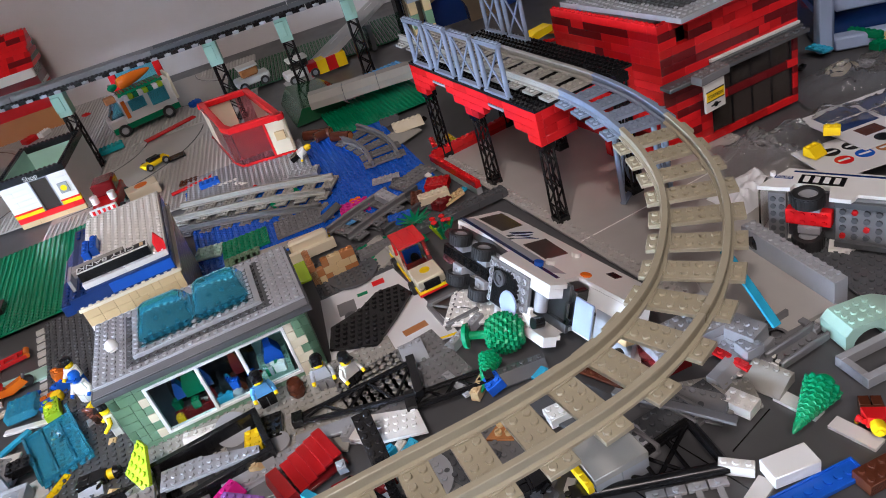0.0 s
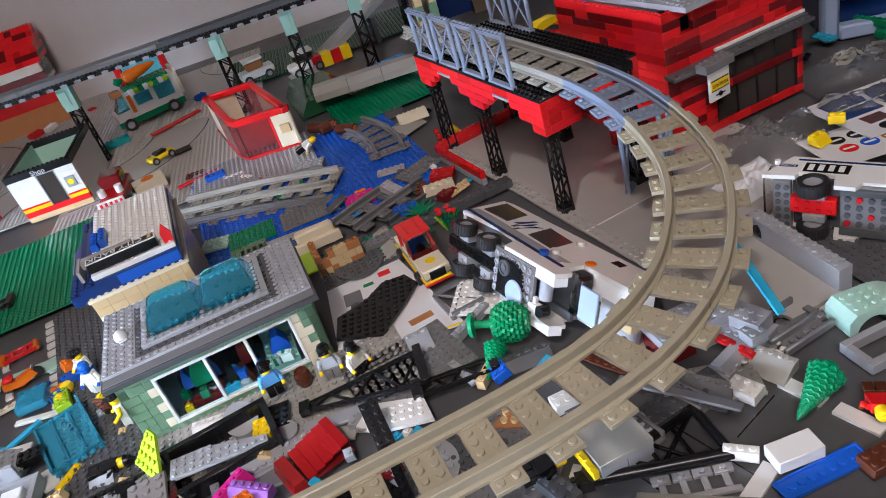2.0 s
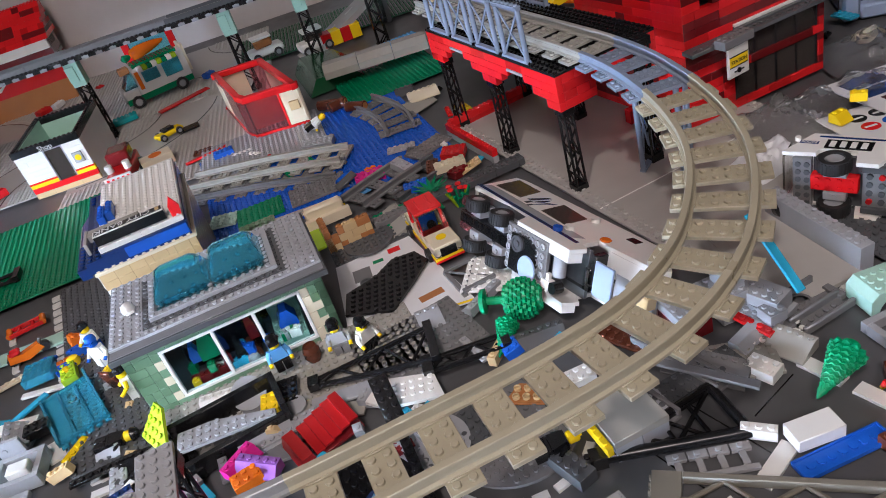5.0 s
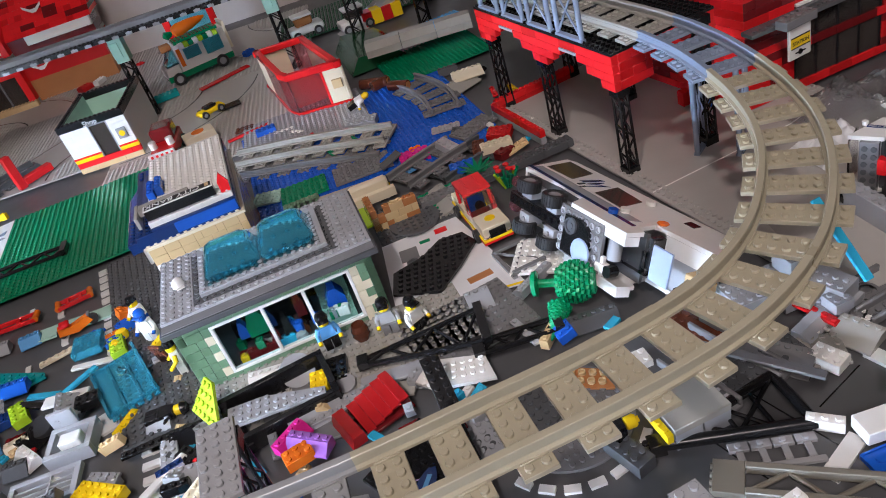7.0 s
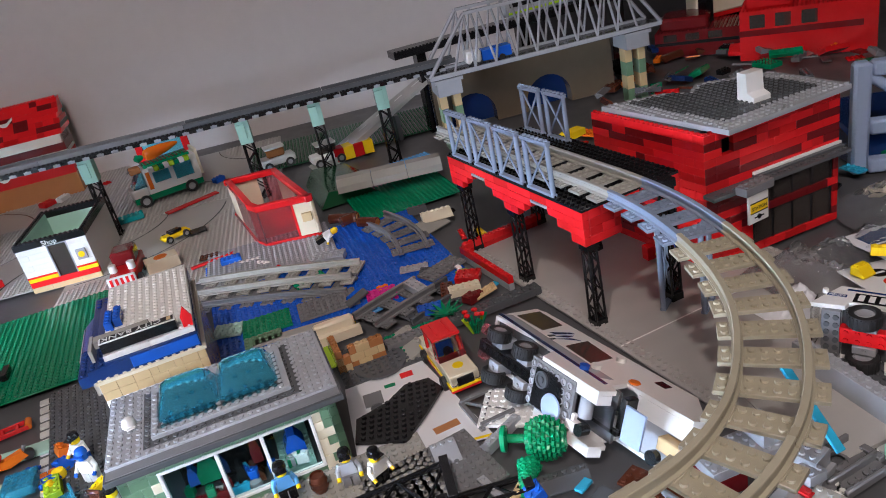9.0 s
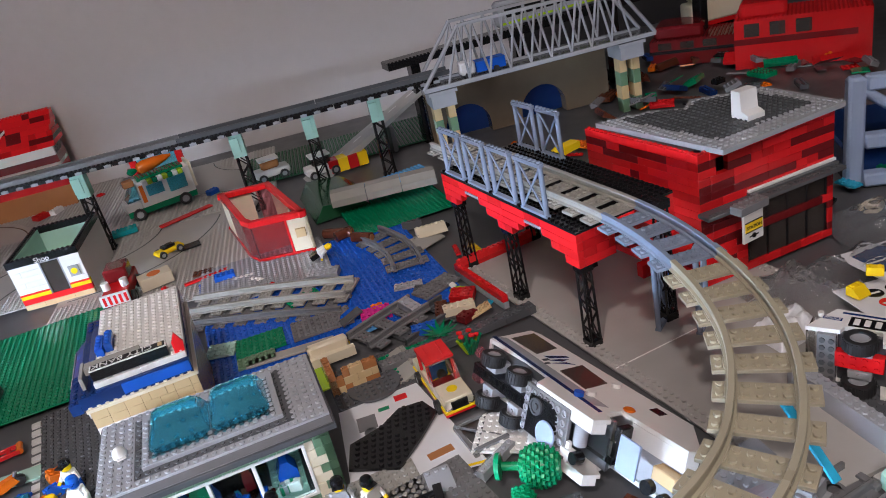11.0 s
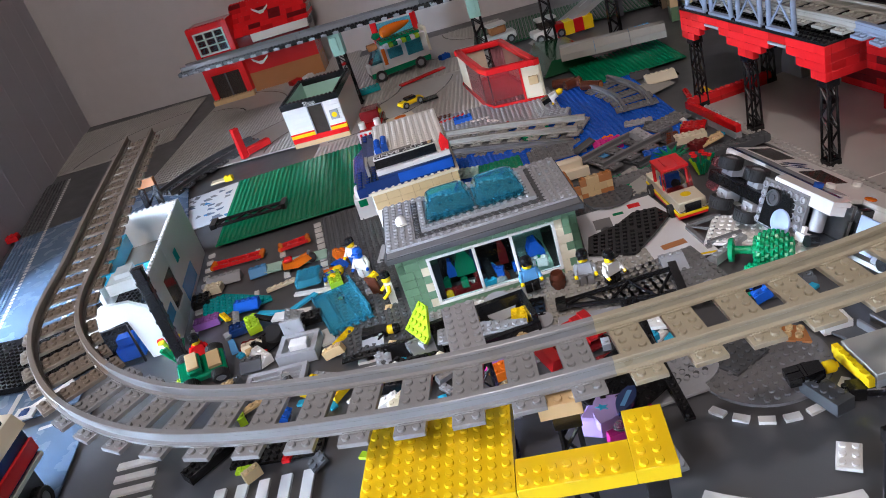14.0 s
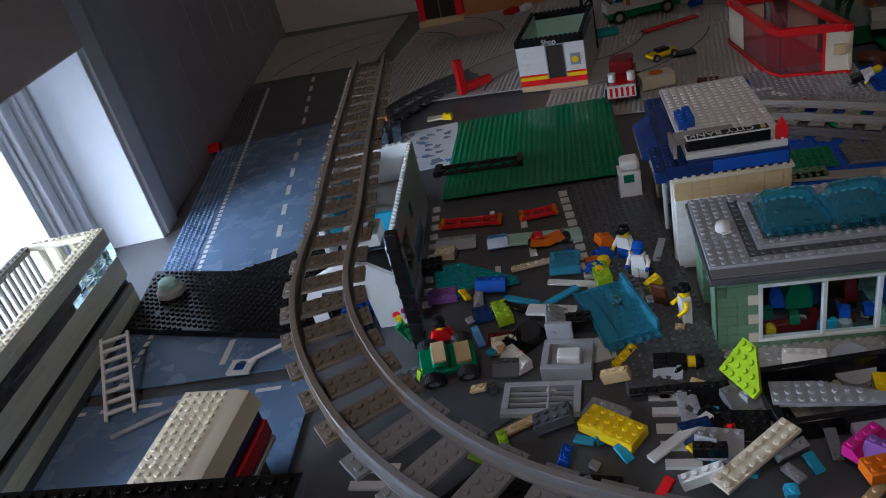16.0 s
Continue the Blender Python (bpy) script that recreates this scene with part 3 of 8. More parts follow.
part("roof_inset", G().box(0.028, 0.012, rz + 0.0092, 0.168, 0.105, rz + 0.0100).studs(0.028, 0.012, rz + 0.01, 17, 11, lambda x, y: x < 0.04 or x > 0.156 or y < 0.022 or y > 0.096), DBG, gh, "dark grey roof band")
part("skylight_frame", G().box(0.036, 0.020, rz + 0.0100, 0.160, 0.098, rz + 0.0145).studs(0.036, 0.020, rz + 0.0145, 15, 9, lambda x, y: x < 0.046 or x > 0.148 or y < 0.036 or y > 0.084), LBG, gh, "light grey studded frame round the skylight")


def dome(length, depth, h, mat, t=0.0012):
    """Half-barrel shell, closed at both ends."""
    g = G()
    n = 14

    def arc(k):
        return [(depth / 2 - (depth / 2 - k) * math.cos(math.pi * i / n), (h - k) * math.sin(math.pi * i / n) ** 0.75) for i in range(n + 1)]
    o, q = arc(0), arc(t)
    for a, b in ((0, length),):
        vs = [(x, y, z) for x in (a, b) for y, z in o] + [(x, y, z) for x in (a + t, b - t) for y, z in q]
        m = n + 1
        f = []
        for i in range(n):
            f += [(i, i + 1, m + i + 1, m + i), (2 * m + i + 1, 2 * m + i, 3 * m + i, 3 * m + i + 1)]
        f += [tuple(range(m - 1, -1, -1)), tuple(range(m, 2 * m)), tuple(range(2 * m, 3 * m)), tuple(range(4 * m - 1, 3 * m - 1, -1))]
        g.add(vs, f)
    return g


def canopy(base, top, h, t=0.0014):
    """Faceted clear canopy, open below: base and top are (x0, y0, x1, y1); a bevelled shoulder between them."""
    g = G()

    def loop(q, z, k):
        x0, y0, x1, y1 = q[0] + k, q[1] + k, q[2] - k, q[3] - k
        c = 0.14 * (x1 - x0)
        return [(x0 + c, y0, z), (x1 - c, y0, z), (x1, y0 + c, z), (x1, y1 - c, z), (x1 - c, y1, z), (x0 + c, y1, z), (x0, y1 - c, z), (x0, y0 + c, z)]
    mid = [0.35 * a + 0.65 * b for a, b in zip(base, top)]
    out = [loop(base, 0, 0), loop(base, 0.003, 0), loop(mid, 0.8 * h, 0), loop(top, h, 0)]
    inn = [loop(base, 0, t), loop(base, 0.003, t), loop(mid, 0.8 * h - t * 0.6, t), loop(top, h - t, t)]
    vs = [p for r in out + inn for p in r]
    f = []
    for k in range(3):
        for i in range(8):
            j = (i + 1) % 8
            f += [(8 * k + i, 8 * k + j, 8 * k + 8 + j, 8 * k + 8 + i), (32 + 8 * k + j, 32 + 8 * k + i, 40 + 8 * k + i, 40 + 8 * k + j)]
    f += [tuple(range(24, 32)), tuple(range(63, 55, -1))]
    f += [((i + 1) % 8, i, 32 + i, 32 + (i + 1) % 8) for i in range(8)]
    return g.add(vs, f)


part("skylight_floor", G().box(0.042, 0.028, rz + 0.0145, 0.154, 0.090, rz + 0.0152), DBG, gh)
for k in range(2):
    d = part("skylight", canopy((0, 0, 0.053, 0.058), (0.006, 0.016, 0.047, 0.050), 0.0155), TBLUE, gh, "clear blue domed skylight", at(0.044 + 0.0540 * k, 0.030, rz + 0.0154))
    d.visible_shadow = False
    part("ridge", G().box(0.004, -0.001, 0.0, 0.049, 0.0035, 0.0045), TBLUE, d)
    for i in range(6):
        part("inner_stud", G().cyl((0.010 + 0.0066 * i, 0.015 + 0.022 * (i % 2), 0), (0.010 + 0.0066 * i, 0.015 + 0.022 * (i % 2), 0.0018), 0.0024, 8), TBLUE, d)
    for i in range(7):
        part("foot_stud", G().studs(-0.0005 + 0.0075 * i, -0.0072, 0.0, 1, 1), TBLUE, d)
cap = thing("toy_helmet", "white toy helmet lying on the grey roof", "helmet", at(-0.086, 0.886, rz + 0.011, 30))
part("shell", G().lathe([(0.0062, 0), (0.0064, 0.003), (0.0055, 0.0062), (0.0032, 0.0084), (0.0006, 0.0092)], 14), WHITE, cap)
part("brim", G().box(-0.004, -0.0095, 0.0008, 0.004, -0.005, 0.0018), WHITE, cap)

# ---- bank ----
bk = thing("bank_building", "tan brick bank with dark blue and white roof", "building", at(-0.139, 0.953, 0, 17))
BWD, BDP = 13, 22
bz = 10 * B + P
brick_wall(bk, BWD, 10, lambda q, i, r: WHITE if (r < 8 and i < 6) else TAN, 31, None, top=False, sizes=(1, 2, 2), m=at(0.004, -0.001, 0))
brick_wall(bk, BDP - 1, 10, lambda q, i, r: TAN, 32, None, top=False, sizes=(2, 4), m=at(BWD * S + 0.004, 0.007, 0, 90))
brick_wall(bk, BWD - 1, 10, lambda q, i, r: TAN, 33, None, top=False, sizes=(2, 4), m=at(0.004, BDP * S - S, 0))
part("cap_plate", G().box(0.002, -0.002, 10 * B, BWD * S + 0.006, BDP * S, bz).studs(0.002, -0.0016, bz, 13, 1), CREAM, bk, "white studded plate under the cornice")
for y in (0.008, 0.078, 0.150):
    part("door_post", G().box(0.002, y, 0, 0.009, y + 0.008, 10 * B), WHITE if y < 0.1 else TAN, bk, "white door post")
for y in (0.017, 0.087):
    d = part("door", G().box(0.004, y, 0.002, 0.006, y + 0.060, 10 * B - 0.006, 0), TSMOKE, bk, "smoked glass door")
    part("handle", G().cyl((0.002, y + 0.012, 0.045), (0.002, y + 0.012, 0.058), 0.0016, 8), BLACK, d)
part("bank_floor", G().box(0.012, 0.008, 0, BWD * S - 0.006, BDP * S - 0.009, 0.003), BROWN, bk)
part("inner_wall", G().box(0.040, 0.010, 0.003, 0.044, BDP * S - 0.010, 10 * B - 0.002), DBG, bk)
ct = bz + 0.0165
part("blue_cornice", G().box(-0.001, 0.001, bz, 0.1065, BDP * S + 0.002, ct - 0.0032).box(0.017, 0.001, ct - 0.0032, 0.1065, BDP * S + 0.002, ct), DBLUE, bk, "dark blue cornice bricks")
part("blue_front", G().box(0.040, -0.0004, bz + 0.003, 0.1055, 0.001, ct - 0.002, 0.0003), BLUE, bk, "bright blue fascia tile")
part("stud_field", G().studs(0.0, 0.002, ct - 0.0032, 2, 7), DBLUE, bk)
part("stud_field", G().studs(0.0, 0.150, ct - 0.0032, 2, 3), DBLUE, bk)
part("blue_slope", G().prism([(-0.018, 0), (0.001, -0.004), (0.016, 0.0205), (0.010, 0.0205)], -0.148, -0.060, m=pose(0, 0, bz - 0.004, 90)), DBLUE, bk, "dark blue smooth roof slope")
part("side_fascia", G().box(-0.012, 0.004, bz - 0.004, -0.001, 0.060, bz + 0.008).studs(-0.011, 0.004, bz + 0.008, 1, 7), DBLUE, bk)
part("slope_stripe", G().box(-0.0185, 0.064, bz - 0.0045, -0.0175, 0.144, bz - 0.003, 0), LBG, bk)
wt = ct + 0.0060
part("white_roof", G().box(0.017, 0.004, ct, 0.061, BDP * S + 0.002, wt).box(0.0612, 0.004, ct, 0.1055, BDP * S + 0.002, wt).studs(0.0175, 0.005, wt, 11, 21), WHITE, bk, "white studded roof plates")
for k in range(2):
    part("blue_block", brick(1, 4), BLUE, bk, "bright blue brick", at(0.019 + 0.0085 * k, 0.056 + 0.006 * k, wt + 0.0002))
sb = part("sign_board", G().box(0.018, 0.005, 0, 0.091, 0.0160, 0.0105), BLACK, bk, "black sign board with white lettering", at(0.0, 0.0, wt + 0.0018))
part("sign_edge", G().box(0.0178, 0.0046, 0.0105, 0.0912, 0.0164, 0.0120), WHITE, sb)
part("sign_face", G().box(0.0195, 0.0056, 0.0120, 0.0898, 0.0154, 0.0123, 0), BLACK, sb)
lettering("CITY BANK", 0.0115, WHITE, sb, at(0.049, 0.0147, 0.0123) @ pose(0, 0, 0, 0, 0, 180), "sign_lettering")
part("sign_mark", G().box(0.0835, 0.0070, 0.0123, 0.0875, 0.0140, 0.0126, 0), TAN, sb)
part("sign_bracket", G().box(0.010, 0.022, 0, 0.064, 0.036, 0.0075), OLDG, bk, "grey sign bracket", at(0, 0, wt + 0.0018))
part("bracket_end", G().box(0.006, 0.006, 0, 0.0095, 0.040, 0.013), OLDG, bk, "", at(0, 0, wt - 0.004))
fl = part("red_flag", G().prism([(0, 0), (0.008, 0.002), (0.011, 0.020), (0.005, 0.032), (0.0, 0.022)], 0, 0.003, m=pose(0, 0, 0, 90)), BRIGHT, bk, "bright red flag piece", at(BWD * S - 0.008, 0.010, ct - 0.004))
atm = thing("cash_machine", "white cash machine cabinet beside the bank door", "cash machine", at(-0.222, 1.092, 0, 18))
part("cabinet", G().box(0, 0, 0, 0.026, 0.026, 0.034, 0.001).box(0.004, 0.002, 0.034, 0.026, 0.026, 0.047, 0.003), WHITE, atm)
part("panel", G().box(-0.0008, 0.006, 0.026, 0.0, 0.018, 0.036, 0).box(0.006, -0.0008, 0.022, 0.018, 0, 0.032, 0), GREEN, atm, "small green screen")

# ---- shop ----
sh = thing("shop_kiosk", "white shop with black roof edge, yellow and red stripes", "shop", at(-0.464, 1.464, 0, 8))
n = 14
brick_wall(sh, n, 1, lambda q, i, r: TAN, 40, None, top=False)
brick_wall(sh, n, 1, lambda q, i, r: BRIGHT, 41, None, top=False, z0=B, sizes=(4, 6))
for r, (a, b, mat) in enumerate(((0, 6, YELLOW), (10, 14, YELLOW))):
    part("stripe", G().box(a * S, 0, 2 * B, b * S, 0.008, 3 * B), mat, sh, "yellow stripe")
    part("stripe", G().box(a * S, -0.0006, 3 * B - 0.003, b * S, 0, 3 * B, 0), BRIGHT, sh)
brick_wall(sh, n, 5, lambda q, i, r: WHITE, 42, lambda i, r: 6 <= i < 10, top=False, z0=3 * B, sizes=(6, 4))
part("door", G().box(6 * S, 0.002, 2 * B, 10 * S, 0.006, 8 * B), TSMOKE, sh, "dark glass door")
part("door_frame", G().box(6 * S, -0.0005, 2 * B, 6 * S + 0.002, 0.007, 8 * B).box(10 * S - 0.002, -0.0005, 2 * B, 10 * S, 0.007, 8 * B).box(6 * S + 0.002, -0.0005, 8 * B - 0.002, 10 * S - 0.002, 0.007, 8 * B), LBG, sh)
part("emblem", G().box(11 * S, -0.003, 4.1 * B, 13 * S, 0, 6 * B), LBG, sh, "small grey emblem plate with yellow disc")
part("emblem_disc", G().cyl((12 * S, -0.0036, 5.05 * B), (12 * S, -0.003, 5.05 * B), 0.0052, 16), YELLOW, sh)
D = 0.165
part("side_wall", G().box(0, 0.008, 0, 0.008, D, 8 * B), WHITE, sh)
part("side_wall", G().box(n * S - 0.008, 0.008, 0, n * S, D, 8 * B), WHITE, sh)
part("back_wall", G().box(0.008, D - 0.008, 0, n * S - 0.008, D, 8 * B), MINT, sh)
part("inner_wall", G().box(0.0081, 0.0081, 0.0, 0.0095, D - 0.0081, 9 * B - 0.001).box(0.0095, 0.0081, 0.002, n * S - 0.0081, D - 0.0081, 0.03), MINT, sh, "pale mint inner wall")
g = G().box(-0.001, -0.001, 8 * B, n * S + 0.001, 0.008, 9.2 * B).box(-0.001, 0.008, 8 * B, 0.008, D, 9.2 * B).box(n * S - 0.008, 0.008, 8 * B, n * S + 0.001, D, 9.2 * B).box(0.008, D - 0.008, 8 * B, n * S - 0.008, D, 9.2 * B)
g.studs(0, 0, 9.2 * B, n, 1).studs(0, 0.008, 9.2 * B, 1, 18).studs(n * S - S, 0.008, 9.2 * B, 1, 18).studs(0, D - 0.008, 9.2 * B, n, 1)
part("roof_edge", g, BLACK, sh, "black studded roof edge")
lettering("Shop", 0.012, WHITE, sh, at(n * S / 2, -0.0014, 8.1 * B) @ pose(0, 0, 0, 90), "lettering")

# ---- red booth ----
FOOT = [(-0.150, 1.625), (-0.082, 1.462), (-0.064, 1.438), (0.028, 1.440), (-0.056, 1.635)]
CX, CY = -0.05, 1.53
bo = thing("red_booth", "red and cream ticket booth with clear red panels", "booth", at(CX, CY))
lp = [(x - CX, y - CY) for x, y in FOOT]


def ring(poly, t, z0, z1):
    g = G()
    for a, b in zip(poly, poly[1:] + poly[:1]):
        a, b = Vector((*a, 0)), Vector((*b, 0))
        d = (b - a).length
        g.box(0, 0, z0, d, t, z1, 0.001, m=Matrix.Translation(a) @ pose(0, 0, 0, 0, 0, math.degrees(math.atan2(b.y - a.y, b.x - a.x))))
    return g


part("base", G().prism(lp, 0.002, 0.006), RED, bo)
part("roof_ring", ring(lp, 0.011, 0.066, 0.076), BRIGHT, bo, "bright red glossy roof ring")
part("sill", ring(lp, 0.007, 0.006, 0.011), RED, bo)


def side(i, lo, hi, z0, z1, mat, name, label="", t=0.003, off=0.001):
    a, b = Vector((*lp[i], 0)), Vector((*lp[(i + 1) % 5], 0))
    d = (b - a).length
    part(name, G().box(lo * d, off, z0, hi * d, off + t, z1), mat, bo, label, Matrix.Translation(a) @ pose(0, 0, 0, 0, 0, math.degrees(math.atan2(b.y - a.y, b.x - a.x))))


side(0, 0.05, 0.42, 0.011, 0.066, CREAM, "panel", "cream wall panel")
side(0, 0.44, 1.0, 0.011, 0.066, TRED, "clear_panel", "clear red panel")
side(1, 0.0, 1.0, 0.011, 0.066, TRED, "clear_panel", "clear red panel")
side(2, 0.0, 0.62, 0.011, 0.066, TRED, "clear_panel", "clear red panel")
side(2, 0.64, 1.0, 0.011, 0.066, CREAM, "panel", "cream wall panel", 0.006)
side(3, 0.0, 0.35, 0.011, 0.066, CREAM, "panel", "cream wall panel")
side(3, 0.5, 1.0, 0.011, 0.066, CREAM, "panel", "cream wall panel")
side(4, 0.0, 0.3, 0.011, 0.066, TRED, "clear_panel", "clear red panel")
side(4, 0.4, 0.9, 0.011, 0.066, CREAM, "panel", "cream wall panel")
side(2, 0.60, 0.64, 0.011, 0.066, BRIGHT, "post", "", 0.006, 0)
side(2, 0.75, 0.92, 0.036, 0.05, TAN, "letter_box", "", 0.006, -0.006)

# ---- baseplates of the town ----
baseplate("green_baseplate", "bright green studded baseplate lying over the road", at(-0.456, 1.086, 0.004, 16.5), 30, 33, GREEN)
baseplate("water_baseplate", "blue studded baseplate as water", at(-0.075, 1.105, 0.0, 16), 42, 40, BLUE)


def road_plate(m, centre, inner, outer):
    """A 48 by 48 stud baseplate with a smooth road curving round one corner, edged by raised grey lines."""
    cx, cy = centre
    plate = baseplate("road_baseplate", "old light grey baseplate with a curved road", m, 48, 48, ROADL, lambda x, y: not inner < math.hypot(x - cx, y - cy) < outer)
    for r in (inner + 0.012, outer - 0.012):
        g, vs, runs = G(), [], []
        for k in range(97):
            a = 2 * math.pi * k / 96
            x, y = cx + r * math.cos(a), cy + r * math.sin(a)
            ok = 0.004 < x < 0.38 and 0.004 < y < 0.38
            if ok:
                for q in (-0.0012, 0.0012):
                    vs += [(x + q * math.cos(a), y + q * math.sin(a), 0.0020), (x + q * math.cos(a), y + q * math.sin(a), 0.0026)]
            runs.append(ok)
        n = 0
        for i, ok in enumerate(runs):
            if ok and i and runs[i - 1]:
                o = 4 * (n - 1)
                g.f += [(o + 1, o + 3, o + 7, o + 5), (o, o + 1, o + 5, o + 4), (o + 3, o + 2, o + 6, o + 7), (o + 2, o, o + 4, o + 6)]
            n += ok
        g.v = vs
        part("road_line", g, DBG, plate, "dark printed road line")
    return plate


road_plate(at(-0.395, 1.335, -0.0012, 8), (0.0, 0.384), 0.13, 0.27)
road_plate(at(-0.785, 1.42, 0.0014, 10), (0.384, 0.02), 0.12, 0.24)
road_plate(at(-0.46, 1.715, 0.0, 8), (0.384, 0.384), 0.14, 0.30)
road_plate(at(-0.85, 1.76, -0.001, 9), (0.0, 0.0), 0.12, 0.25)
road_plate(at(-1.26, 1.62, -0.0026, 14), (0.384, 0.0), 0.15, 0.27)
baseplate("studded_plate", "light grey studded plate in front of the booth", at(-0.135, 1.305, 0.004, 12), 25, 19, LBG)
baseplate("green_plate", "bright green studded plate beside the water", at(0.095, 1.455, 0.004, 16), 22, 18, GREEN)
baseplate("green_plate", "dark green studded plate against the back wall", at(-0.16, 1.86, 0.002, 8), 60, 26, plastic("dark green plastic", (0.01, 0.075, 0.03)))
baseplate("pavement_plate", "dark grey studded pavement plate beside the bank", at(-0.150, 0.765, 0.001, 22), 11, 48, DBG)
baseplate("pavement_plate", "grey studded pavement plate in front of the green house", at(-0.06, 0.74, 0.001, 16), 32, 12, OLDG)
baseplate("pavement_plate", "dark grey studded plate under the loose parts", at(0.135, 0.775, 0.001, 24), 14, 10, MIDG)
baseplate("studded_plate", "dark grey studded plate under the small tan walls", at(0.085, 1.0, 0.001, 16), 12, 10, DBG)
baseplate("green_plate", "green studded strip beside the red car", at(0.14, 1.04, 0.002, 16), 10, 6, GREEN)
# hill and slab by the water
hill = thing("green_hill", "dark green sloped hill piece", "hill", at(0.0, 1.62, 0, 16))
part("slope", G().prism([(0, 0), (0.11, 0), (0.085, 0.022), (0.02, 0.028)], -0.10, 0.06, m=pose(0, 0, 0.002, 90, 0, 0)), plastic("dark green plastic", (0.01, 0.075, 0.03)), hill)
solid("blue_plate", brick(20, 6, P), SKYB, "medium blue studded plate across the green plate", "plate", at(0.085, 1.585, 0.024, 22, 0, 0))
slabt = thing("grey_train_roof", "light grey rounded train roof lying upside", "train roof", at(0.240, 1.556, 0.030, 3))
for k in range(3):
    part("section", G().prism([(0, 0), (0.05, 0), (0.05, 0.008), (0.04, 0.02), (0.012, 0.022), (0, 0.012)], -0.062 * (k + 1) + 0.001, -0.062 * k, m=pose(0, 0, 0, 90, 0, 90)), OLDG, slabt)
# road by the side wall; its blue-grey stands in for sky light
RW = at(-0.755, 0.83, 0.0, 28)
def side_road(label, m, length, rows, dashes, mat):
    o = thing("side_road", label, "road plate", m, "side roads")
    part("plate", G().box(0, 0, 0, 0.34, length, 0.002), mat, o)
    part("stud_field", G().studs(0, 0.002, 0.002, 6, rows), mat, o)
    for k in range(int(length / 0.0136)):
        part("edge_mark", G().box(0.053, 0.004 + 0.0136 * k, 0.002, 0.059, 0.0125 + 0.0136 * k, 0.0023, 0), PAINTW, o)
    for k in range(dashes):
        part("centre_dash", G().box(0.155, 0.03 + 0.066 * k, 0.002, 0.162, 0.064 + 0.066 * k, 0.0023, 0), PAINTW, o)
    return o


rd = side_road("road plate painted blue-grey for window light, dashed lines, studded edge", RW, 0.504, 62, 7, ROADB)
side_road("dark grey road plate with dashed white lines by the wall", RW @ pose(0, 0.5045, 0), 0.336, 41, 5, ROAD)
part("drain_mark", G().box(0.064, 0.02, 0.002, 0.078, 0.04, 0.0023, 0), LBG, rd)
rd2 = thing("side_road", "road plate painted blue-grey for window light, before the black plate", "road plate", at(-0.655, 0.690, -0.0015, 20))
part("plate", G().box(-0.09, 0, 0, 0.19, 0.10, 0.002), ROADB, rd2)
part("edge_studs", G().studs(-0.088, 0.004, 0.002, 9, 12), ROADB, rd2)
for k in range(7):
    part("edge_mark", G().box(-0.012, 0.004 + 0.014 * k, 0.002, -0.006, 0.013 + 0.014 * k, 0.0023, 0), PAINTW, rd2)
part("centre_dash", G().box(0.098, 0.02, 0.002, 0.105, 0.062, 0.0023, 0), PAINTW, rd2)
rd3 = thing("front_road", "pale road plate tinted for window light, in front of the curve", "road plate", at(-0.66, 0.45, -0.002, 20))
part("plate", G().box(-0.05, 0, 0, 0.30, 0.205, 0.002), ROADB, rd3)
for k in range(6):
    part("edge_dash", G().box(0.03 + 0.042 * k, 0.192, 0.002, 0.056 + 0.042 * k, 0.197, 0.0023, 0), PAINTW, rd3)
BPL = [(-0.726, 0.771), (-0.515, 0.790), (-0.455, 0.86), (-0.53, 1.00), (-0.655, 0.895), (-0.785, 0.885)]
solid("black_plate", G().prism(BPL, 0.003, 0.011).studs(-0.80, 0.76, 0.011, 46, 32, lambda x, y: inside([BPL[0], BPL[1], BPL[2], BPL[4]], x, y) or inside([BPL[4], BPL[5], BPL[0]], x, y) or inside([BPL[2], BPL[3], BPL[4]], x, y)), BLACK, "black studded plate lying over the side road", "plate")
dm = thing("domed_piece", "pale ribbed dome on a grey round base", "dome", at(-0.712, 0.838, 0.012))
part("base", G().lathe([(0.014, 0), (0.018, 0.004), (0.017, 0.010), (0.012, 0.012)], 18), OLDG, dm)
part("cap", G().lathe([(0.010, 0.012), (0.012, 0.015), (0.011, 0.021), (0.006, 0.024), (0.001, 0.0245)], 12), MINT, dm)
solid("red_brick", brick(3, 3), BRIGHT, "red studded brick by the wall", "brick", at(-1.0, 1.255, 0.004, 28))

# ---- road marks ----
marks = thing("road_marking", "white painted marks on the dark road", "road marking", at(0, 0, 0.0), kind="structure")


def mark(x, y, w, l, rz, z=0.0003, name="mark"):
    part(name, G().box(-w / 2, -l / 2, -0.0033, w / 2, l / 2, z - 0.0005, 0), PAINTW, marks, "", at(x, y, 0, rz))


for k in range(12):
    t = k / 11
    mark(-0.299 + 0.083 * t, 1.1123 - 0.193 * t, 0.0105, 0.010, 22)
for k in range(10):
    t = k / 9
    mark(-0.458 + 0.075 * t, 1.07 - 0.20 * t, 0.0095, 0.009, 22)
for k in range(3):
    mark(-0.372 + 0.05 * k, 1.05 - 0.12 * k, 0.006, 0.032, 22)
for k in range(5):
    mark(-0.122 - 0.006 * k + 0.012 * k, 0.772 - 0.017 * k, 0.026, 0.008, 12)
for k in range(5):
    mark(-0.332 + 0.007 * k, 0.652 - 0.017 * k, 0.042, 0.008, 12)
for k in range(5):
    mark(-0.215 + 0.02 * k, 0.590 + 0.004 * k, 0.010, 0.04, 12)
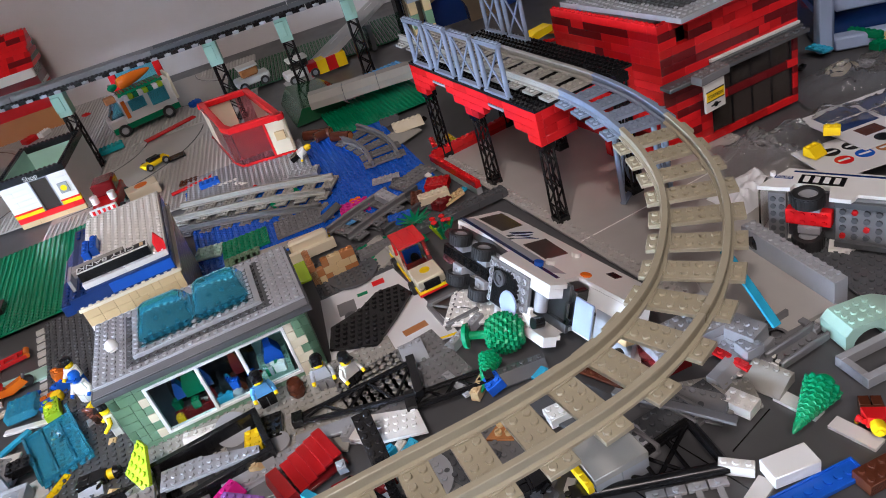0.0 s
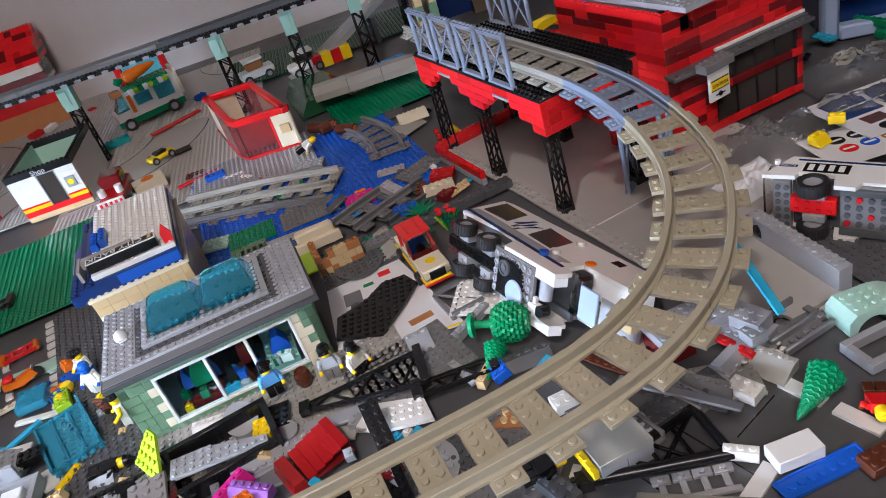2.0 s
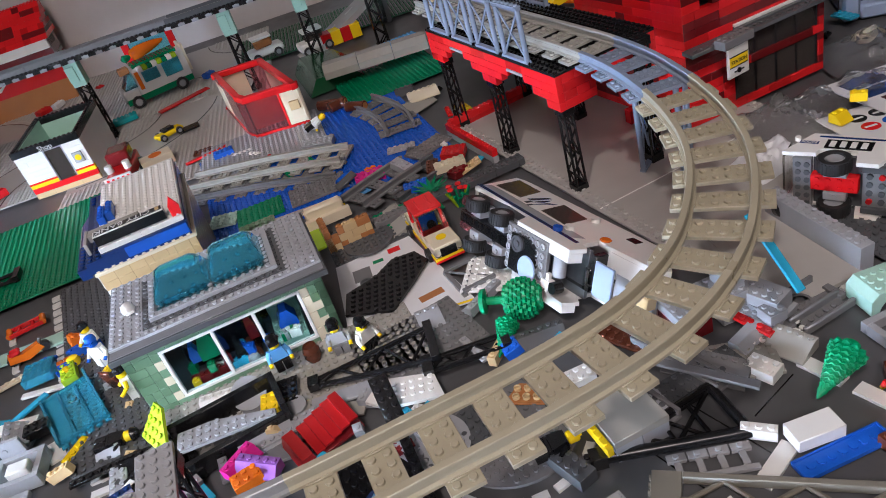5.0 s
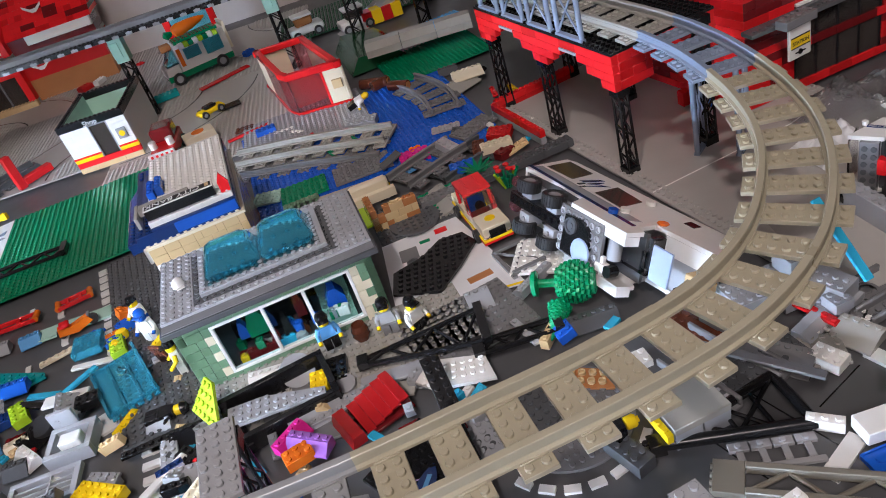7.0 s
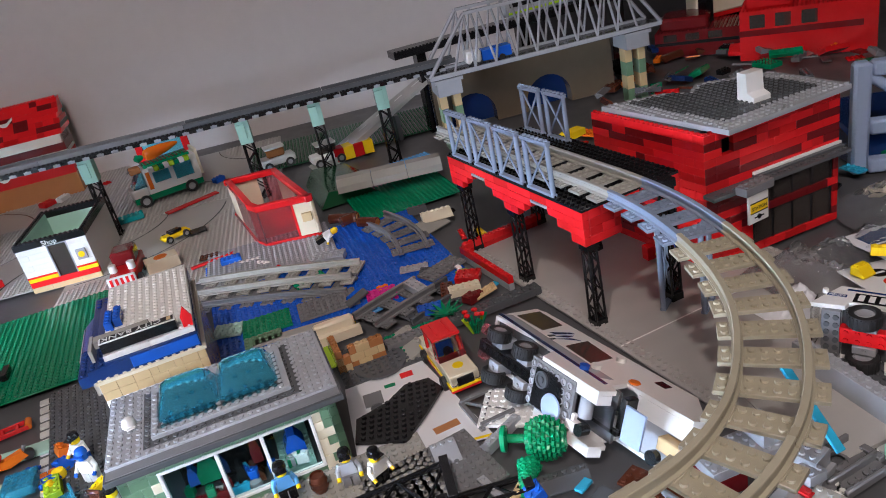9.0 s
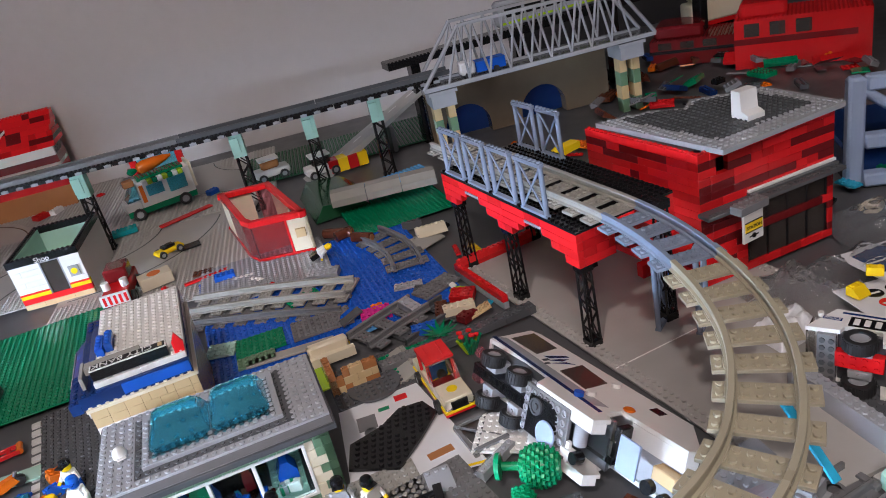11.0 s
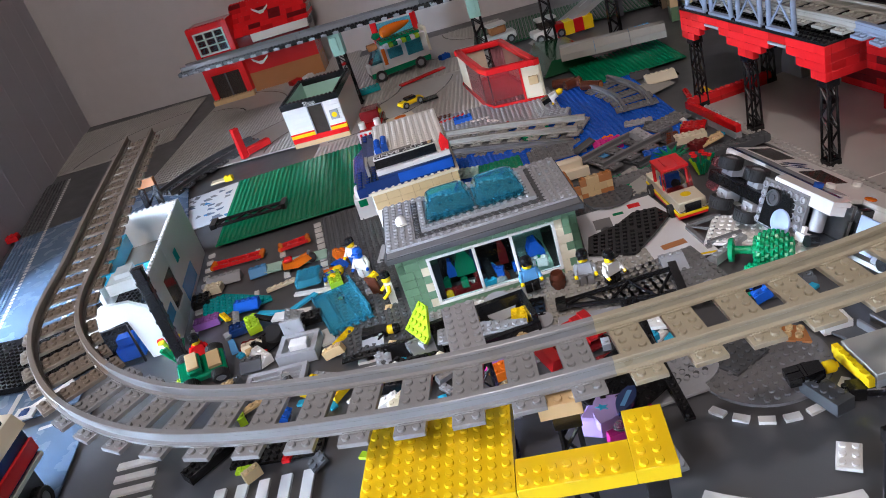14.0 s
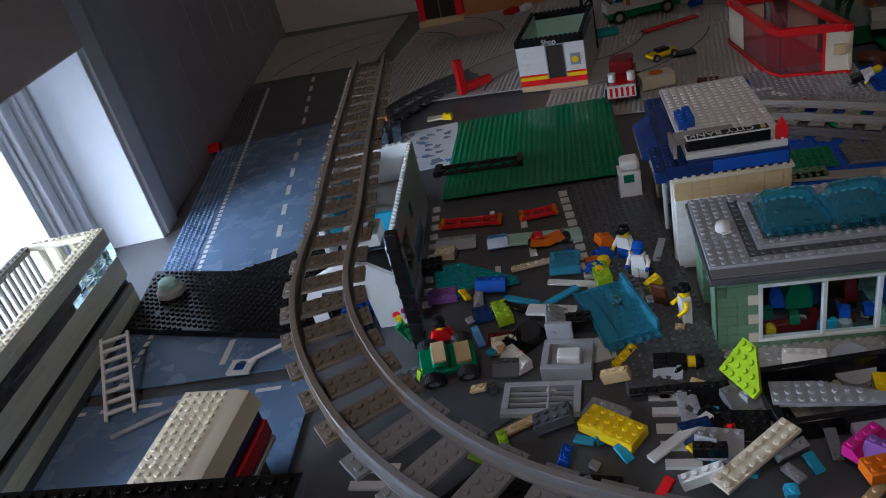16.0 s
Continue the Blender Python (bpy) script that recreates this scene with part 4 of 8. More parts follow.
for k in range(3):
    mark(-0.165 + 0.02 * k, 0.80 - 0.01 * k, 0.008, 0.026, 20)
for k in range(7):
    a = radians(-128 + 16.5 * k)
    mark(0.236 + 0.062 * math.cos(a), 0.702 + 0.062 * math.sin(a), 0.012, 0.0065, math.degrees(a) + 90)
for k in range(3):
    a0 = -112 + 26 * k
    for j in range(3):
        a = radians(a0 + 5 * j)
        mark(0.236 + 0.140 * math.cos(a), 0.702 + 0.140 * math.sin(a), 0.0124, 0.007, math.degrees(a) + 90)
for k in range(3):
    mark(0.47 + 0.022 * k, 0.69 - 0.037 * k, 0.012, 0.034, 31)
mark(0.540, 0.771, 0.012, 0.030, -60)
mark(0.405, 0.622, 0.012, 0.040, -50)
mark(-0.188, 0.822, 0.016, 0.030, 30)
for x, y, w, l, rz in ((-0.170, 0.812, 0.007, 0.020, 12), (-0.162, 0.801, 0.007, 0.014, 50), (-0.147, 0.800, 0.007, 0.020, 105), (-0.300, 0.985, 0.008, 0.030, 22), (-0.330, 1.045, 0.008, 0.030, 22)):
    mark(x, y, w, l, rz)
# worn panel seams in the road surface
for x, y, l, rz in ((0.33, 0.66, 0.10, 31), (0.39, 0.66, 0.09, 31), (0.43, 0.68, 0.05, -55), (0.36, 0.70, 0.05, -55)):
    part("seam", G().box(-0.0005, -l / 2, -0.0032, 0.0005, l / 2, -0.0026, 0), BLACK, marks, "", at(x, y, 0, rz))

# ---- viaduct ----
VM = at(-0.385, 1.668, 0, ang((-0.385, 1.653), (0.036, 1.713)))
via = thing("viaduct", "long dark railway viaduct on lattice piers", "viaduct", VM)
for k in range(10):
    x0 = -0.345 + 0.102 * k
    if x0 < 0.66:
        part("girder", G().box(x0, -0.020, 0.158, x0 + 0.1005, 0.030, 0.166).studs(x0 + 0.002, -0.020, 0.166, 12, 1), BLACK if k > 1 else DBG, via)
for s in (-0.009, 0.024):
    for k in range(4):
        part("rail", G().box(-0.34 + 0.26 * k, s, 0.166, -0.081 + 0.26 * k, s + 0.004, 0.175), MIDG if k < 2 else DBG, via)
for k in range(40):
    part("clip", G().box(-0.336 + 0.0256 * k, -0.022, 0.158, -0.324 + 0.0256 * k, -0.0185, 0.163).stud(-0.330 + 0.0256 * k, -0.023, 0.1625), LBG, via)
for x in (0.0, 0.288, 0.425, 0.553):
    o = thing("viaduct_pier", "black lattice pier with a pale mint cap", "pier", VM @ at(x - 0.008, 0.004, 0), "viaduct piers")
    part("cap", G().box(-0.012, -0.012, 0.112, 0.012, 0.014, 0.1578), SAGE, o, "pale mint cap blocks")
    part("cap_slope", G().box(-0.012, -0.0155, 0.122, 0.004, -0.0121, 0.15), SAGE, o)
    for sx in (-1, 1):
        for sy in (-1, 1):
            part("leg", G().cyl((sx * 0.010, sy * 0.010, 0), (sx * 0.0085, sy * 0.0085, 0.112), 0.0022, 6), BLACK, o)
    for j in range(6):
        za, zb = 0.112 * j / 6, 0.112 * (j + 1) / 6
        for s in (-1, 1):
            q = (-1) ** j * 0.009
            part("brace", G().cyl((-q, s * 0.009, za), (q, s * 0.009, zb), 0.0014, 5), BLACK, o)
            part("brace", G().cyl((s * 0.009, -q, za), (s * 0.009, q, zb), 0.0014, 5), BLACK, o)
    part("foot", G().box(-0.014, -0.014, 0, 0.014, 0.014, 0.004), BLACK, o)

# truss bridge
tb = thing("truss_bridge", "light grey steel truss railway bridge", "bridge", VM @ at(0.64, 0.0, 0.0))
TL, TH = 0.47, 0.105
for y in (-0.028, 0.042):
    part("bottom_chord", G().box(0, y - 0.003, 0.145, TL, y + 0.003, 0.153), LBG, tb)
    part("top_chord", G().box(0.085, y - 0.003, 0.145 + TH, TL - 0.075, y + 0.003, 0.151 + TH), LBG, tb)
    for a, b in (((0.0, 0.15), (0.085, 0.148 + TH)), ((TL, 0.15), (TL - 0.075, 0.148 + TH))):
        part("end_post", G().cyl((a[0], y, a[1]), (b[0], y, b[1]), 0.0038, 6), LBG, tb)
    n = 9
    for k in range(n):
        xa, xb = 0.05 + (TL - 0.1) * k / n, 0.05 + (TL - 0.1) * (k + 0.5) / n
        part("diagonal", G().cyl((xa, y, 0.152), (min(max(xb, 0.085), TL - 0.075), y, 0.147 + TH), 0.0024, 6), LBG, tb)
        part("diagonal", G().cyl((xa + (TL - 0.1) / n, y, 0.152), (min(max(xb, 0.085), TL - 0.075), y, 0.147 + TH), 0.0024, 6), LBG, tb)
part("deck", G().box(0, -0.025, 0.143, TL, 0.039, 0.148), DBG, tb)
for x in (0.035, 0.42):
    o = thing("stone_pier", "tan and sand-green banded bridge pier with arch", "pier", VM @ at(0.64 + x, 0.005, 0), "bridge piers")
    part("capital", G().box(-0.024, -0.03, 0.110, 0.024, 0.035, 0.1425).box(-0.028, -0.034, 0.136, 0.028, 0.039, 0.1428), LBG, o, "light grey capital")
    for sx in (-1, 1):
        for j, mat in enumerate((SANDG, TAN, SANDG, TAN)):
            part("block", G().box(sx * 0.014 - 0.0075, -0.012, 0.0275 * j, sx * 0.014 + 0.0075, 0.014, 0.0275 * (j + 1) - 0.0003), mat, o)
aw = thing("arched_wall", "brown arched retaining wall behind the bridge", "wall", VM @ at(0.66, 0.11, 0))
pts = [(0, 0), (0.03, 0)] + [(0.08 - 0.05 * math.cos(radians(a)), 0.05 * math.sin(radians(a)) + 0.02) for a in range(0, 181, 15)] + [(0.13, 0), (0.20, 0)] + [(0.25 - 0.05 * math.cos(radians(a)), 0.05 * math.sin(radians(a)) + 0.02) for a in range(0, 181, 15)] + [(0.30, 0), (0.40, 0), (0.40, 0.12), (0, 0.12)]
part("arcade", G().prism(pts, -0.03, 0.0, m=pose(0, 0, 0, 90)), plastic("brown stone plastic", (0.16, 0.12, 0.08)), aw)
part("coping", G().box(0, -0.004, 0.12, 0.40, 0.034, 0.128).studs(0, 0, 0.128, 50, 1), OLDG, aw)
part("backing", G().box(0.0, 0.031, 0, 0.40, 0.036, 0.12), DBLUE, aw)
# road ramp
rp = thing("road_ramp", "grey road ramp with white dashes rising behind the piers", "ramp", VM @ at(0.385, 0.075, 0, 14))
part("roadway", G().prism([(0, 0), (0.05, 0), (0.33, 0.125), (0.33, 0.130), (0.04, 0.012)], -0.055, 0.0, m=pose(0, 0, 0.0, 90)), ROADL, rp)
for k in range(5):
    x = 0.075 + 0.05 * k
    part("dash", G().box(x, 0.026, 0.0, x + 0.022, 0.029, 0.0006, 0), PAINTW, rp, "", pose(0, 0, 0.0137, 0, 0, 0) @ pose(0.04, 0, 0, 0, -22.3, 0) @ pose(-0.04, 0, 0))
for k in range(3):
    part("support", G().box(0.12 + 0.08 * k, 0.015, 0, 0.13 + 0.08 * k, 0.04, 0.022 + 0.034 * k), DBG, rp)

# ---- fire house ----
fh = thing("fire_house", "red toy house with white window and brown side wall", "house", at(-0.878, 1.944, 0, 12))
brick_wall(fh, 14, 2, lambda q, i, r: TAN, 91, None, sizes=(1, 2, 2), m=at(-0.002, -0.006, -0.006), depth=2)
part("bay", G().box(0, 0.004, 0.012, 0.016, 0.09, 0.098).box(0.092, 0.004, 0.012, 0.108, 0.09, 0.098).box(0.016, 0.004, 0.075, 0.092, 0.09, 0.098), BRIGHT, fh)
part("garage_window", G().box(0.016, 0.008, 0.012, 0.052, 0.012, 0.075).box(0.056, 0.008, 0.012, 0.092, 0.012, 0.075), TSMOKE, fh, "dark glass door")
part("mullion", G().box(0.052, 0.005, 0.012, 0.056, 0.014, 0.075), DBG, fh)
part("upper_bay", G().box(0, 0.004, 0.12, 0.014, 0.09, 0.20).box(0.094, 0.004, 0.12, 0.108, 0.09, 0.20).box(0.014, 0.004, 0.186, 0.094, 0.09, 0.20).box(0.014, 0.02, 0.12, 0.094, 0.09, 0.186), BRIGHT, fh)
w = part("upper_window", G().box(0.014, 0.002, 0.128, 0.094, 0.008, 0.132), WHITE, fh, "white window frame")
part("bar", G().box(0.014, 0.002, 0.182, 0.094, 0.008, 0.186), WHITE, w)
for x in (0.014, 0.039, 0.065, 0.090):
    part("bar", G().box(x, 0.002, 0.132, x + 0.004, 0.008, 0.182), WHITE, w)
for z in (0.148, 0.165):
    part("bar", G().box(0.018, 0.003, z, 0.090, 0.007, z + 0.003), WHITE, w)
part("pane", G().box(0.018, 0.010, 0.132, 0.090, 0.012, 0.182, 0), TBLUE, w)
part("floor_slab", G().box(-0.004, 0.0, 0.098, 0.30, 0.12, 0.106), WHITE, fh, "white floor slab")
part("side_wall", G().box(0.108, 0.03, 0.0, 0.30, 0.12, 0.05), NOUGAT, fh, "brown lower wall")
part("side_wall", G().box(0.108, 0.029, 0.05, 0.30, 0.12, 0.098), RED, fh, "red upper wall")
part("white_strip", G().box(0.15, 0.020, 0.125, 0.30, 0.1, 0.145), WHITE, fh, "white stripe")
q = random.Random(77)
for i in range(7):
    x = 0.10
    while x < 0.30:
        w = min(q.choice((2, 3, 4, 4)) * S, 0.305 - x)
        part("roof_brick", G().prism([(0.022 + 0.012 * i, 0.145 + 0.010 * i), (0.13, 0.145 + 0.010 * i), (0.13, 0.155 + 0.010 * i), (0.033 + 0.012 * i, 0.155 + 0.010 * i)], x, x + w - 0.0002, m=pose(0, 0, 0, 90, 0, 90)), q.choice((BRIGHT, BRIGHT, BRIGHT, RED, DRED)), fh)
        x += w
part("roof_stud_field", G().studs(0.10, 0.106, 0.215, 25, 3), BRIGHT, fh)
part("roof_stud_field", G().studs(0, 0.006, 0.20, 13, 2), RED, fh)
for x, z in ((0.19, 0.19), (0.15, 0.075)):
    part("badge", G().prism([(-0.022, 0.010), (-0.006, 0.0), (0.006, 0.0), (0.022, 0.010), (0.02, 0.004), (0.004, -0.008), (-0.004, -0.008), (-0.02, 0.004)], 0, 0.002, m=pose(x, 0.027 if z < 0.1 else 0.055, z, 90)), WHITE, fh, "white winged badge")
part("upper_wall", G().box(0.108, 0.03, 0.106, 0.30, 0.12, 0.145), DRED, fh)

# ---- far dark end of the room ----
for x, y, z, sx, sy, sz, mat, nm, lb in ((0.93, 1.93, 0.04, 0.26, 0.12, 0.105, RED, "red_train", "red and dark red toy train in the shade"),
                                         (0.80, 2.10, 0.04, 0.30, 0.12, 0.060, DRED, "red_wagon", "dark red toy wagon in the shade"),
                                         (1.22, 1.80, 0.06, 0.16, 0.14, 0.10, SANDG, "green_block_house", "sand-green brick house in the shade")):
    o = thing(nm, lb, "train" if "house" not in nm else "house", at(x, y, z - 0.04, -28))
    part("body", G().box(0, 0, 0, sx, sy, sz).studs(0, 0, sz, int(sx / S), int(sy / S)), mat, o)
    part("roof", G().box(0.01, 0.01, sz, sx * 0.4, sy - 0.01, sz + 0.03, 0.006), mat, o)
    part("stripe", G().box(-0.001, -0.001, sz * 0.5, sx * 0.9, 0, sz * 0.62, 0), DRED if mat is RED else BLACK, o)
    for k in range(3):
        part("window", G().box(0.02 + 0.05 * k, -0.002, sz * 0.66, 0.05 + 0.05 * k, 0.0, sz * 0.92, 0), TSMOKE, o)
    part("underframe", G().box(0.01, 0.01, 0.04 - z, sx - 0.01, sy - 0.01, 0), BLACK, o)
upper = thing("upper_line", "dark raised railway line behind the truss bridge", "viaduct", VM @ at(0.80, 0.16, 0, 8))
part("girder", G().box(-0.2, 0, 0.17, 0.75, 0.05, 0.185).studs(-0.2, 0, 0.185, 118, 1), BLACK, upper)
for k in range(4):
    part("pillar", G().box(-0.15 + 0.24 * k, 0.01, -0.01, -0.13 + 0.24 * k, 0.04, 0.17), BLACK, upper)
tram = thing("grey_tram", "grey and lime toy tram on the raised line", "tram", VM @ at(0.86, 0.16, 0.186, 8))
part("body", G().box(0, 0.006, 0.006, 0.26, 0.044, 0.06, 0.006), LBG, tram)
part("stripe", G().box(0.002, 0.0045, 0.012, 0.258, 0.006, 0.017, 0), LIME, tram)
part("window_band", G().box(0.01, 0.0045, 0.026, 0.25, 0.006, 0.046, 0), BLACK, tram)
bc = thing("blue_lorry", "small blue and white toy lorry under the truss", "lorry", VM @ at(0.72, 0.005, 0.149, 0))
part("cab", G().box(0, -0.014, 0.006, 0.03, 0.014, 0.03, 0.003), WHITE, bc)
part("load", G().box(0.032, -0.014, 0.006, 0.09, 0.014, 0.026), BLUE, bc)
for x in (0.014, 0.07):
    part("wheel", G().cyl((x, -0.016, 0.006), (x, 0.016, 0.006), 0.006, 14), RUBBER, bc)
cream = thing("cream_wagon", "cream toy wagon with red trim in the shade", "wagon", at(0.92, 2.14, 0.03, 6))
part("body", G().box(0, 0, 0.04, 0.14, 0.06, 0.085, 0.004).box(0.01, 0.01, 0.085, 0.10, 0.05, 0.11, 0.008), CREAM, cream)
part("skirt", G().box(0, 0.002, 0.03, 0.14, 0.058, 0.04), RED, cream)
part("leg", G().box(0.02, 0.02, -0.03, 0.12, 0.04, 0.03), BLACK, cream)
# pale blue plastic crate by the station
crate = thing("plastic_crate", "pale blue plastic drawer frame standing behind the station", "drawer unit", at(0.785, 1.255, 0.0, -14))
PB = plastic("pale blue plastic", (0.33, 0.42, 0.60), 0.35)
for x in (0.0, 0.20):
    part("upright", G().box(x, 0, 0, x + 0.022, 0.022, 0.155, 0.004), PB, crate)
for z in (0.0, 0.055, 0.135):
    part("crossbar", G().box(0.022, 0.001, z, 0.20, 0.021, z + 0.02, 0.003), PB, crate)
part("brace", G().cyl((0.02, 0.01, 0.135), (0.10, 0.01, 0.075), 0.007, 10), PB, crate)
part("drawer", G().box(0.005, 0.024, 0.0, 0.217, 0.20, 0.050, 0.004), DBLUE, crate, "dark violet drawer body")


# ---- loose pieces ----
LOOSE = {}
SHAPE_WORDS = {"plate": "thin studded plate", "brick": "studded brick", "tile": "smooth flat tile", "slope": "sloped roof brick", "wedge": "pointed wedge plate"}


def loose_mesh(kind, mat, nx, ny):
    key = (kind, mat.name, nx, ny)
    if key in LOOSE:
        return LOOSE[key]
    X, Y = nx * S / 2, ny * S / 2
    g = G()
    if kind == "plate":
        g.box(-X, -Y, 0, X, Y, P).studs(-X, -Y, P, nx, ny)
    elif kind == "brick":
        g.box(-X, -Y, 0, X, Y, B).studs(-X, -Y, B, nx, ny)
    elif kind == "tile":
        g.box(-X, -Y, 0, X, Y, P, 0.0006)
    elif kind == "slope":
        g.prism([(-Y, 0), (Y, 0), (Y, B), (Y - S * 0.95, B), (-Y, 0.0016)], -X, X, m=pose(0, 0, 0, 90, 0, 90))
        g.studs(-X, Y - S, B, nx, 1)
    else:
        poly = [(-X, -Y), (X, -Y), (X, -Y + S), (-X * 0.3, Y), (-X, Y)]
        g.prism(poly, 0, P).studs(-X, -Y, P, nx, ny, lambda x, y: inside(poly, x, y))
    LOOSE[key] = g.mesh(kind, mat)
    return LOOSE[key]


def loose(kind, mat, x, y, rz, nx, ny, z=0, rx=0, ry=0, where="lying among loose parts on the road"):
    if z == 0 and x < 0 and y > 1.34:
        z = 0.0042
    words = mat.name.replace(" plastic", "")
    lift = max(0.0, abs(math.sin(radians(rx))) * ny * S / 2, abs(math.sin(radians(ry))) * nx * S / 2)
    names = {"slope": "slope_brick", "wedge": "wedge_plate"}
    return solid(names.get(kind, kind), loose_mesh(kind, mat, nx, ny), None, words + " " + SHAPE_WORDS[kind] + " " + where, kind, at(x, y, max(z, -0.0028 if z == 0 else z) + lift + (0.0 if z else 0.0) , rz, rx, ry), "loose bricks")


loose("tile", MINT, -0.292, 1.004, 12, 12, 3, 0, 0, 0)
loose("brick", ORANGE, -0.218, 0.982, 40, 2, 2, 0.006, 0, 20)
loose("slope", BLUE, -0.212, 0.966, 54, 2, 3, 0, 0, 0)
loose("brick", LIME, -0.207, 0.926, -64, 4, 2, 0.004, 0, 0)
loose("brick", LIME, -0.289, 0.852, -56, 4, 2, 0.004, 0, 0)
loose("tile", WHITE, -0.214, 0.918, 1, 12, 1, 0, 0, 0)
loose("plate", CREAM, -0.288, 0.948, 29, 6, 1, 0, 0, 0)
loose("tile", AZURE, -0.241, 0.887, 54, 6, 1, 0.004, 0, 0)
loose("tile", AZURE, -0.280, 0.883, -9, 5, 1, 0, 0, 0)
loose("tile", WHITE, -0.241, 0.860, 3, 6, 2, 0.008, 0, 0)
loose("wedge", TEAL, -0.346, 0.922, 28, 11, 8, 0, 0, 0)
loose("slope", BLUE, -0.316, 0.895, 8, 4, 2, 0.006, 0, 0)
loose("brick", PURPLE, -0.366, 0.878, 20, 4, 2, 0, 0, 0)
loose("slope", SKYB, -0.342, 0.987, 20, 3, 2, 0, 0, 0)
loose("brick", TBLUE_LIT, -0.250, 0.945, 14, 4, 4, 0.003, 0, 0)
loose("brick", BLACK, -0.402, 0.932, 24, 3, 3, 0, 0, 0)
loose("brick", CREAM, -0.397, 0.959, 11, 3, 2, 0, 0, 0)
loose("slope", LBG, -0.392, 0.981, 14, 6, 2, 0, 0, 0)
loose("brick", BLACK, -0.210, 0.846, 17, 3, 2, 0.006, 0, 0)
loose("plate", LBG, -0.230, 0.842, 108, 5, 3, 0.006, 30, 0)
loose("slope", BLACK, -0.256, 0.822, 62, 5, 3, 0, 0, 0)
loose("slope", CREAM, -0.273, 0.810, 24, 3, 2, 0, 0, 0)
loose("slope", WHITE, -0.256, 0.791, -38, 4, 2, 0, 0, 0)
loose("slope", DBG, -0.261, 0.779, 11, 3, 2, 0, 0, 0)
loose("plate", DRED, -0.282, 0.822, 15, 3, 2, 0, 0, 0)
loose("brick", DBLUE, -0.309, 0.853, 27, 3, 2, 0, 0, 0)
loose("tile", SKYB, -0.305, 0.822, -55, 4, 1, 0, 0, 0)
loose("brick", LBG, -0.158, 0.734, -5, 4, 2, 0, 0, 0)
loose("plate", BLACK, -0.117, 0.771, 17, 8, 1, 0.006, 0, 0)
loose("slope", BLACK, -0.088, 0.770, 10, 4, 3, 0, 0, 0)
loose("plate", BLACK, -0.072, 0.741, -34, 6, 2, 0.004, 0, 0)
loose("slope", DBLUE, -0.092, 0.732, 30, 3, 2, 0, 0, 0)
loose("slope", LBG, -0.074, 0.719, 5, 4, 3, 0.003, 0, 0)
loose("plate", CREAM, -0.049, 0.704, 53, 9, 2, 0.012, 0, -8)
loose("tile", WHITE, -0.102, 0.722, 56, 8, 1, 0.006, 0, 0)
loose("plate", LBG, -0.101, 0.756, -72, 5, 2, 0.004, 0, 0)
loose("slope", LBG, -0.122, 0.794, 0, 3, 2, 0, 0, 0)
loose("wedge", LIME, -0.058, 0.783, -47, 5, 4, 0.016, 42, 0)
loose("slope", MIDG, -0.060, 0.771, 37, 4, 3, 0.004, 0, 0)
loose("brick", BLACK, -0.057, 0.740, 10, 4, 4, 0, 0, 0)
loose("brick", YELLOW, 0.034, 0.796, -82, 3, 2, 0.004, 0, 0)
loose("brick", BLACK, 0.046, 0.810, -83, 4, 3, 0, 0, 0)
loose("wedge", LBG, 0.000, 0.775, 11, 11, 3, 0.016, 0, 0)
loose("slope", WHITE, -0.021, 0.820, 5, 4, 2, 0.004, 0, 0)
loose("plate", LBG, 0.049, 0.764, 21, 8, 2, 0.004, 0, 0)
loose("plate", MIDG, 0.063, 0.759, 0, 4, 3, 0.002, 0, 0)
loose("tile", OLDG, 0.081, 0.778, -11, 10, 2, 0, 0, 0)
loose("tile", LBG, 0.103, 0.790, 7, 8, 2, 0.002, 0, 0)
loose("brick", ORANGE, 0.027, 0.711, 27, 3, 2, 0.01, 0, 0)
loose("slope", PURPLE, 0.035, 0.719, -24, 5, 2, 0.012, 0, 0)
loose("slope", PINK, 0.019, 0.731, 53, 4, 2, 0.01, 0, 0)
loose("slope", LBG, 0.033, 0.760, 23, 6, 3, 0.002, 0, 0)
loose("tile", MIDG, 0.048, 0.749, 10, 8, 4, 0, 0, 0)
loose("plate", BLACK, 0.146, 0.747, -74, 6, 2, 0.01, 0, 30)
loose("plate", DBG, 0.168, 0.707, -65, 6, 6, 0, 0, 0)
loose("plate", BLACK, 0.161, 0.692, -71, 8, 1, 0.006, 0, 0)
loose("slope", BLACK, -0.033, 0.751, -63, 4, 2, 0, 0, 0)
loose("plate", DBG, 0.216, 0.719, -47, 6, 5, 0, 0, 0)
ntp = thing("holed_plate", "light brown plate lying underside up", "plate", at(0.236, 0.733, 0.001, -18))
part("plate", G().prism([(0, 0), (0.046, 0), (0.038, 0.020), (0.010, 0.022)], 0, 0.002), NOUGAT, ntp)
for i in range(4):
    for j in range(2):
        part("tube", G().lathe([(0.0032, 0), (0.0032, 0.0028), (0.0022, 0.0028), (0.0022, 0.0005)], 10), TAN, ntp, "", at(0.010 + 0.0085 * i, 0.006 + 0.009 * j, 0.002))
loose("plate", BROWN, 0.351, 0.771, -48, 8, 3, 0, 0, 0)
loose("brick", WHITE, 0.300, 0.738, 14, 3, 2, 0, 0, 0)
loose("tile", DBG, 0.311, 0.748, -50, 8, 6, 0, 0, 0)
loose("brick", WHITE, 0.367, 0.812, -45, 4, 2, 0, 0, 0)
loose("slope", DBG, 0.278, 0.798, 8, 6, 2, 0, 0, 0)
loose("slope", LBG, 0.236, 0.874, -135, 6, 2, 0.001, 0, 0)
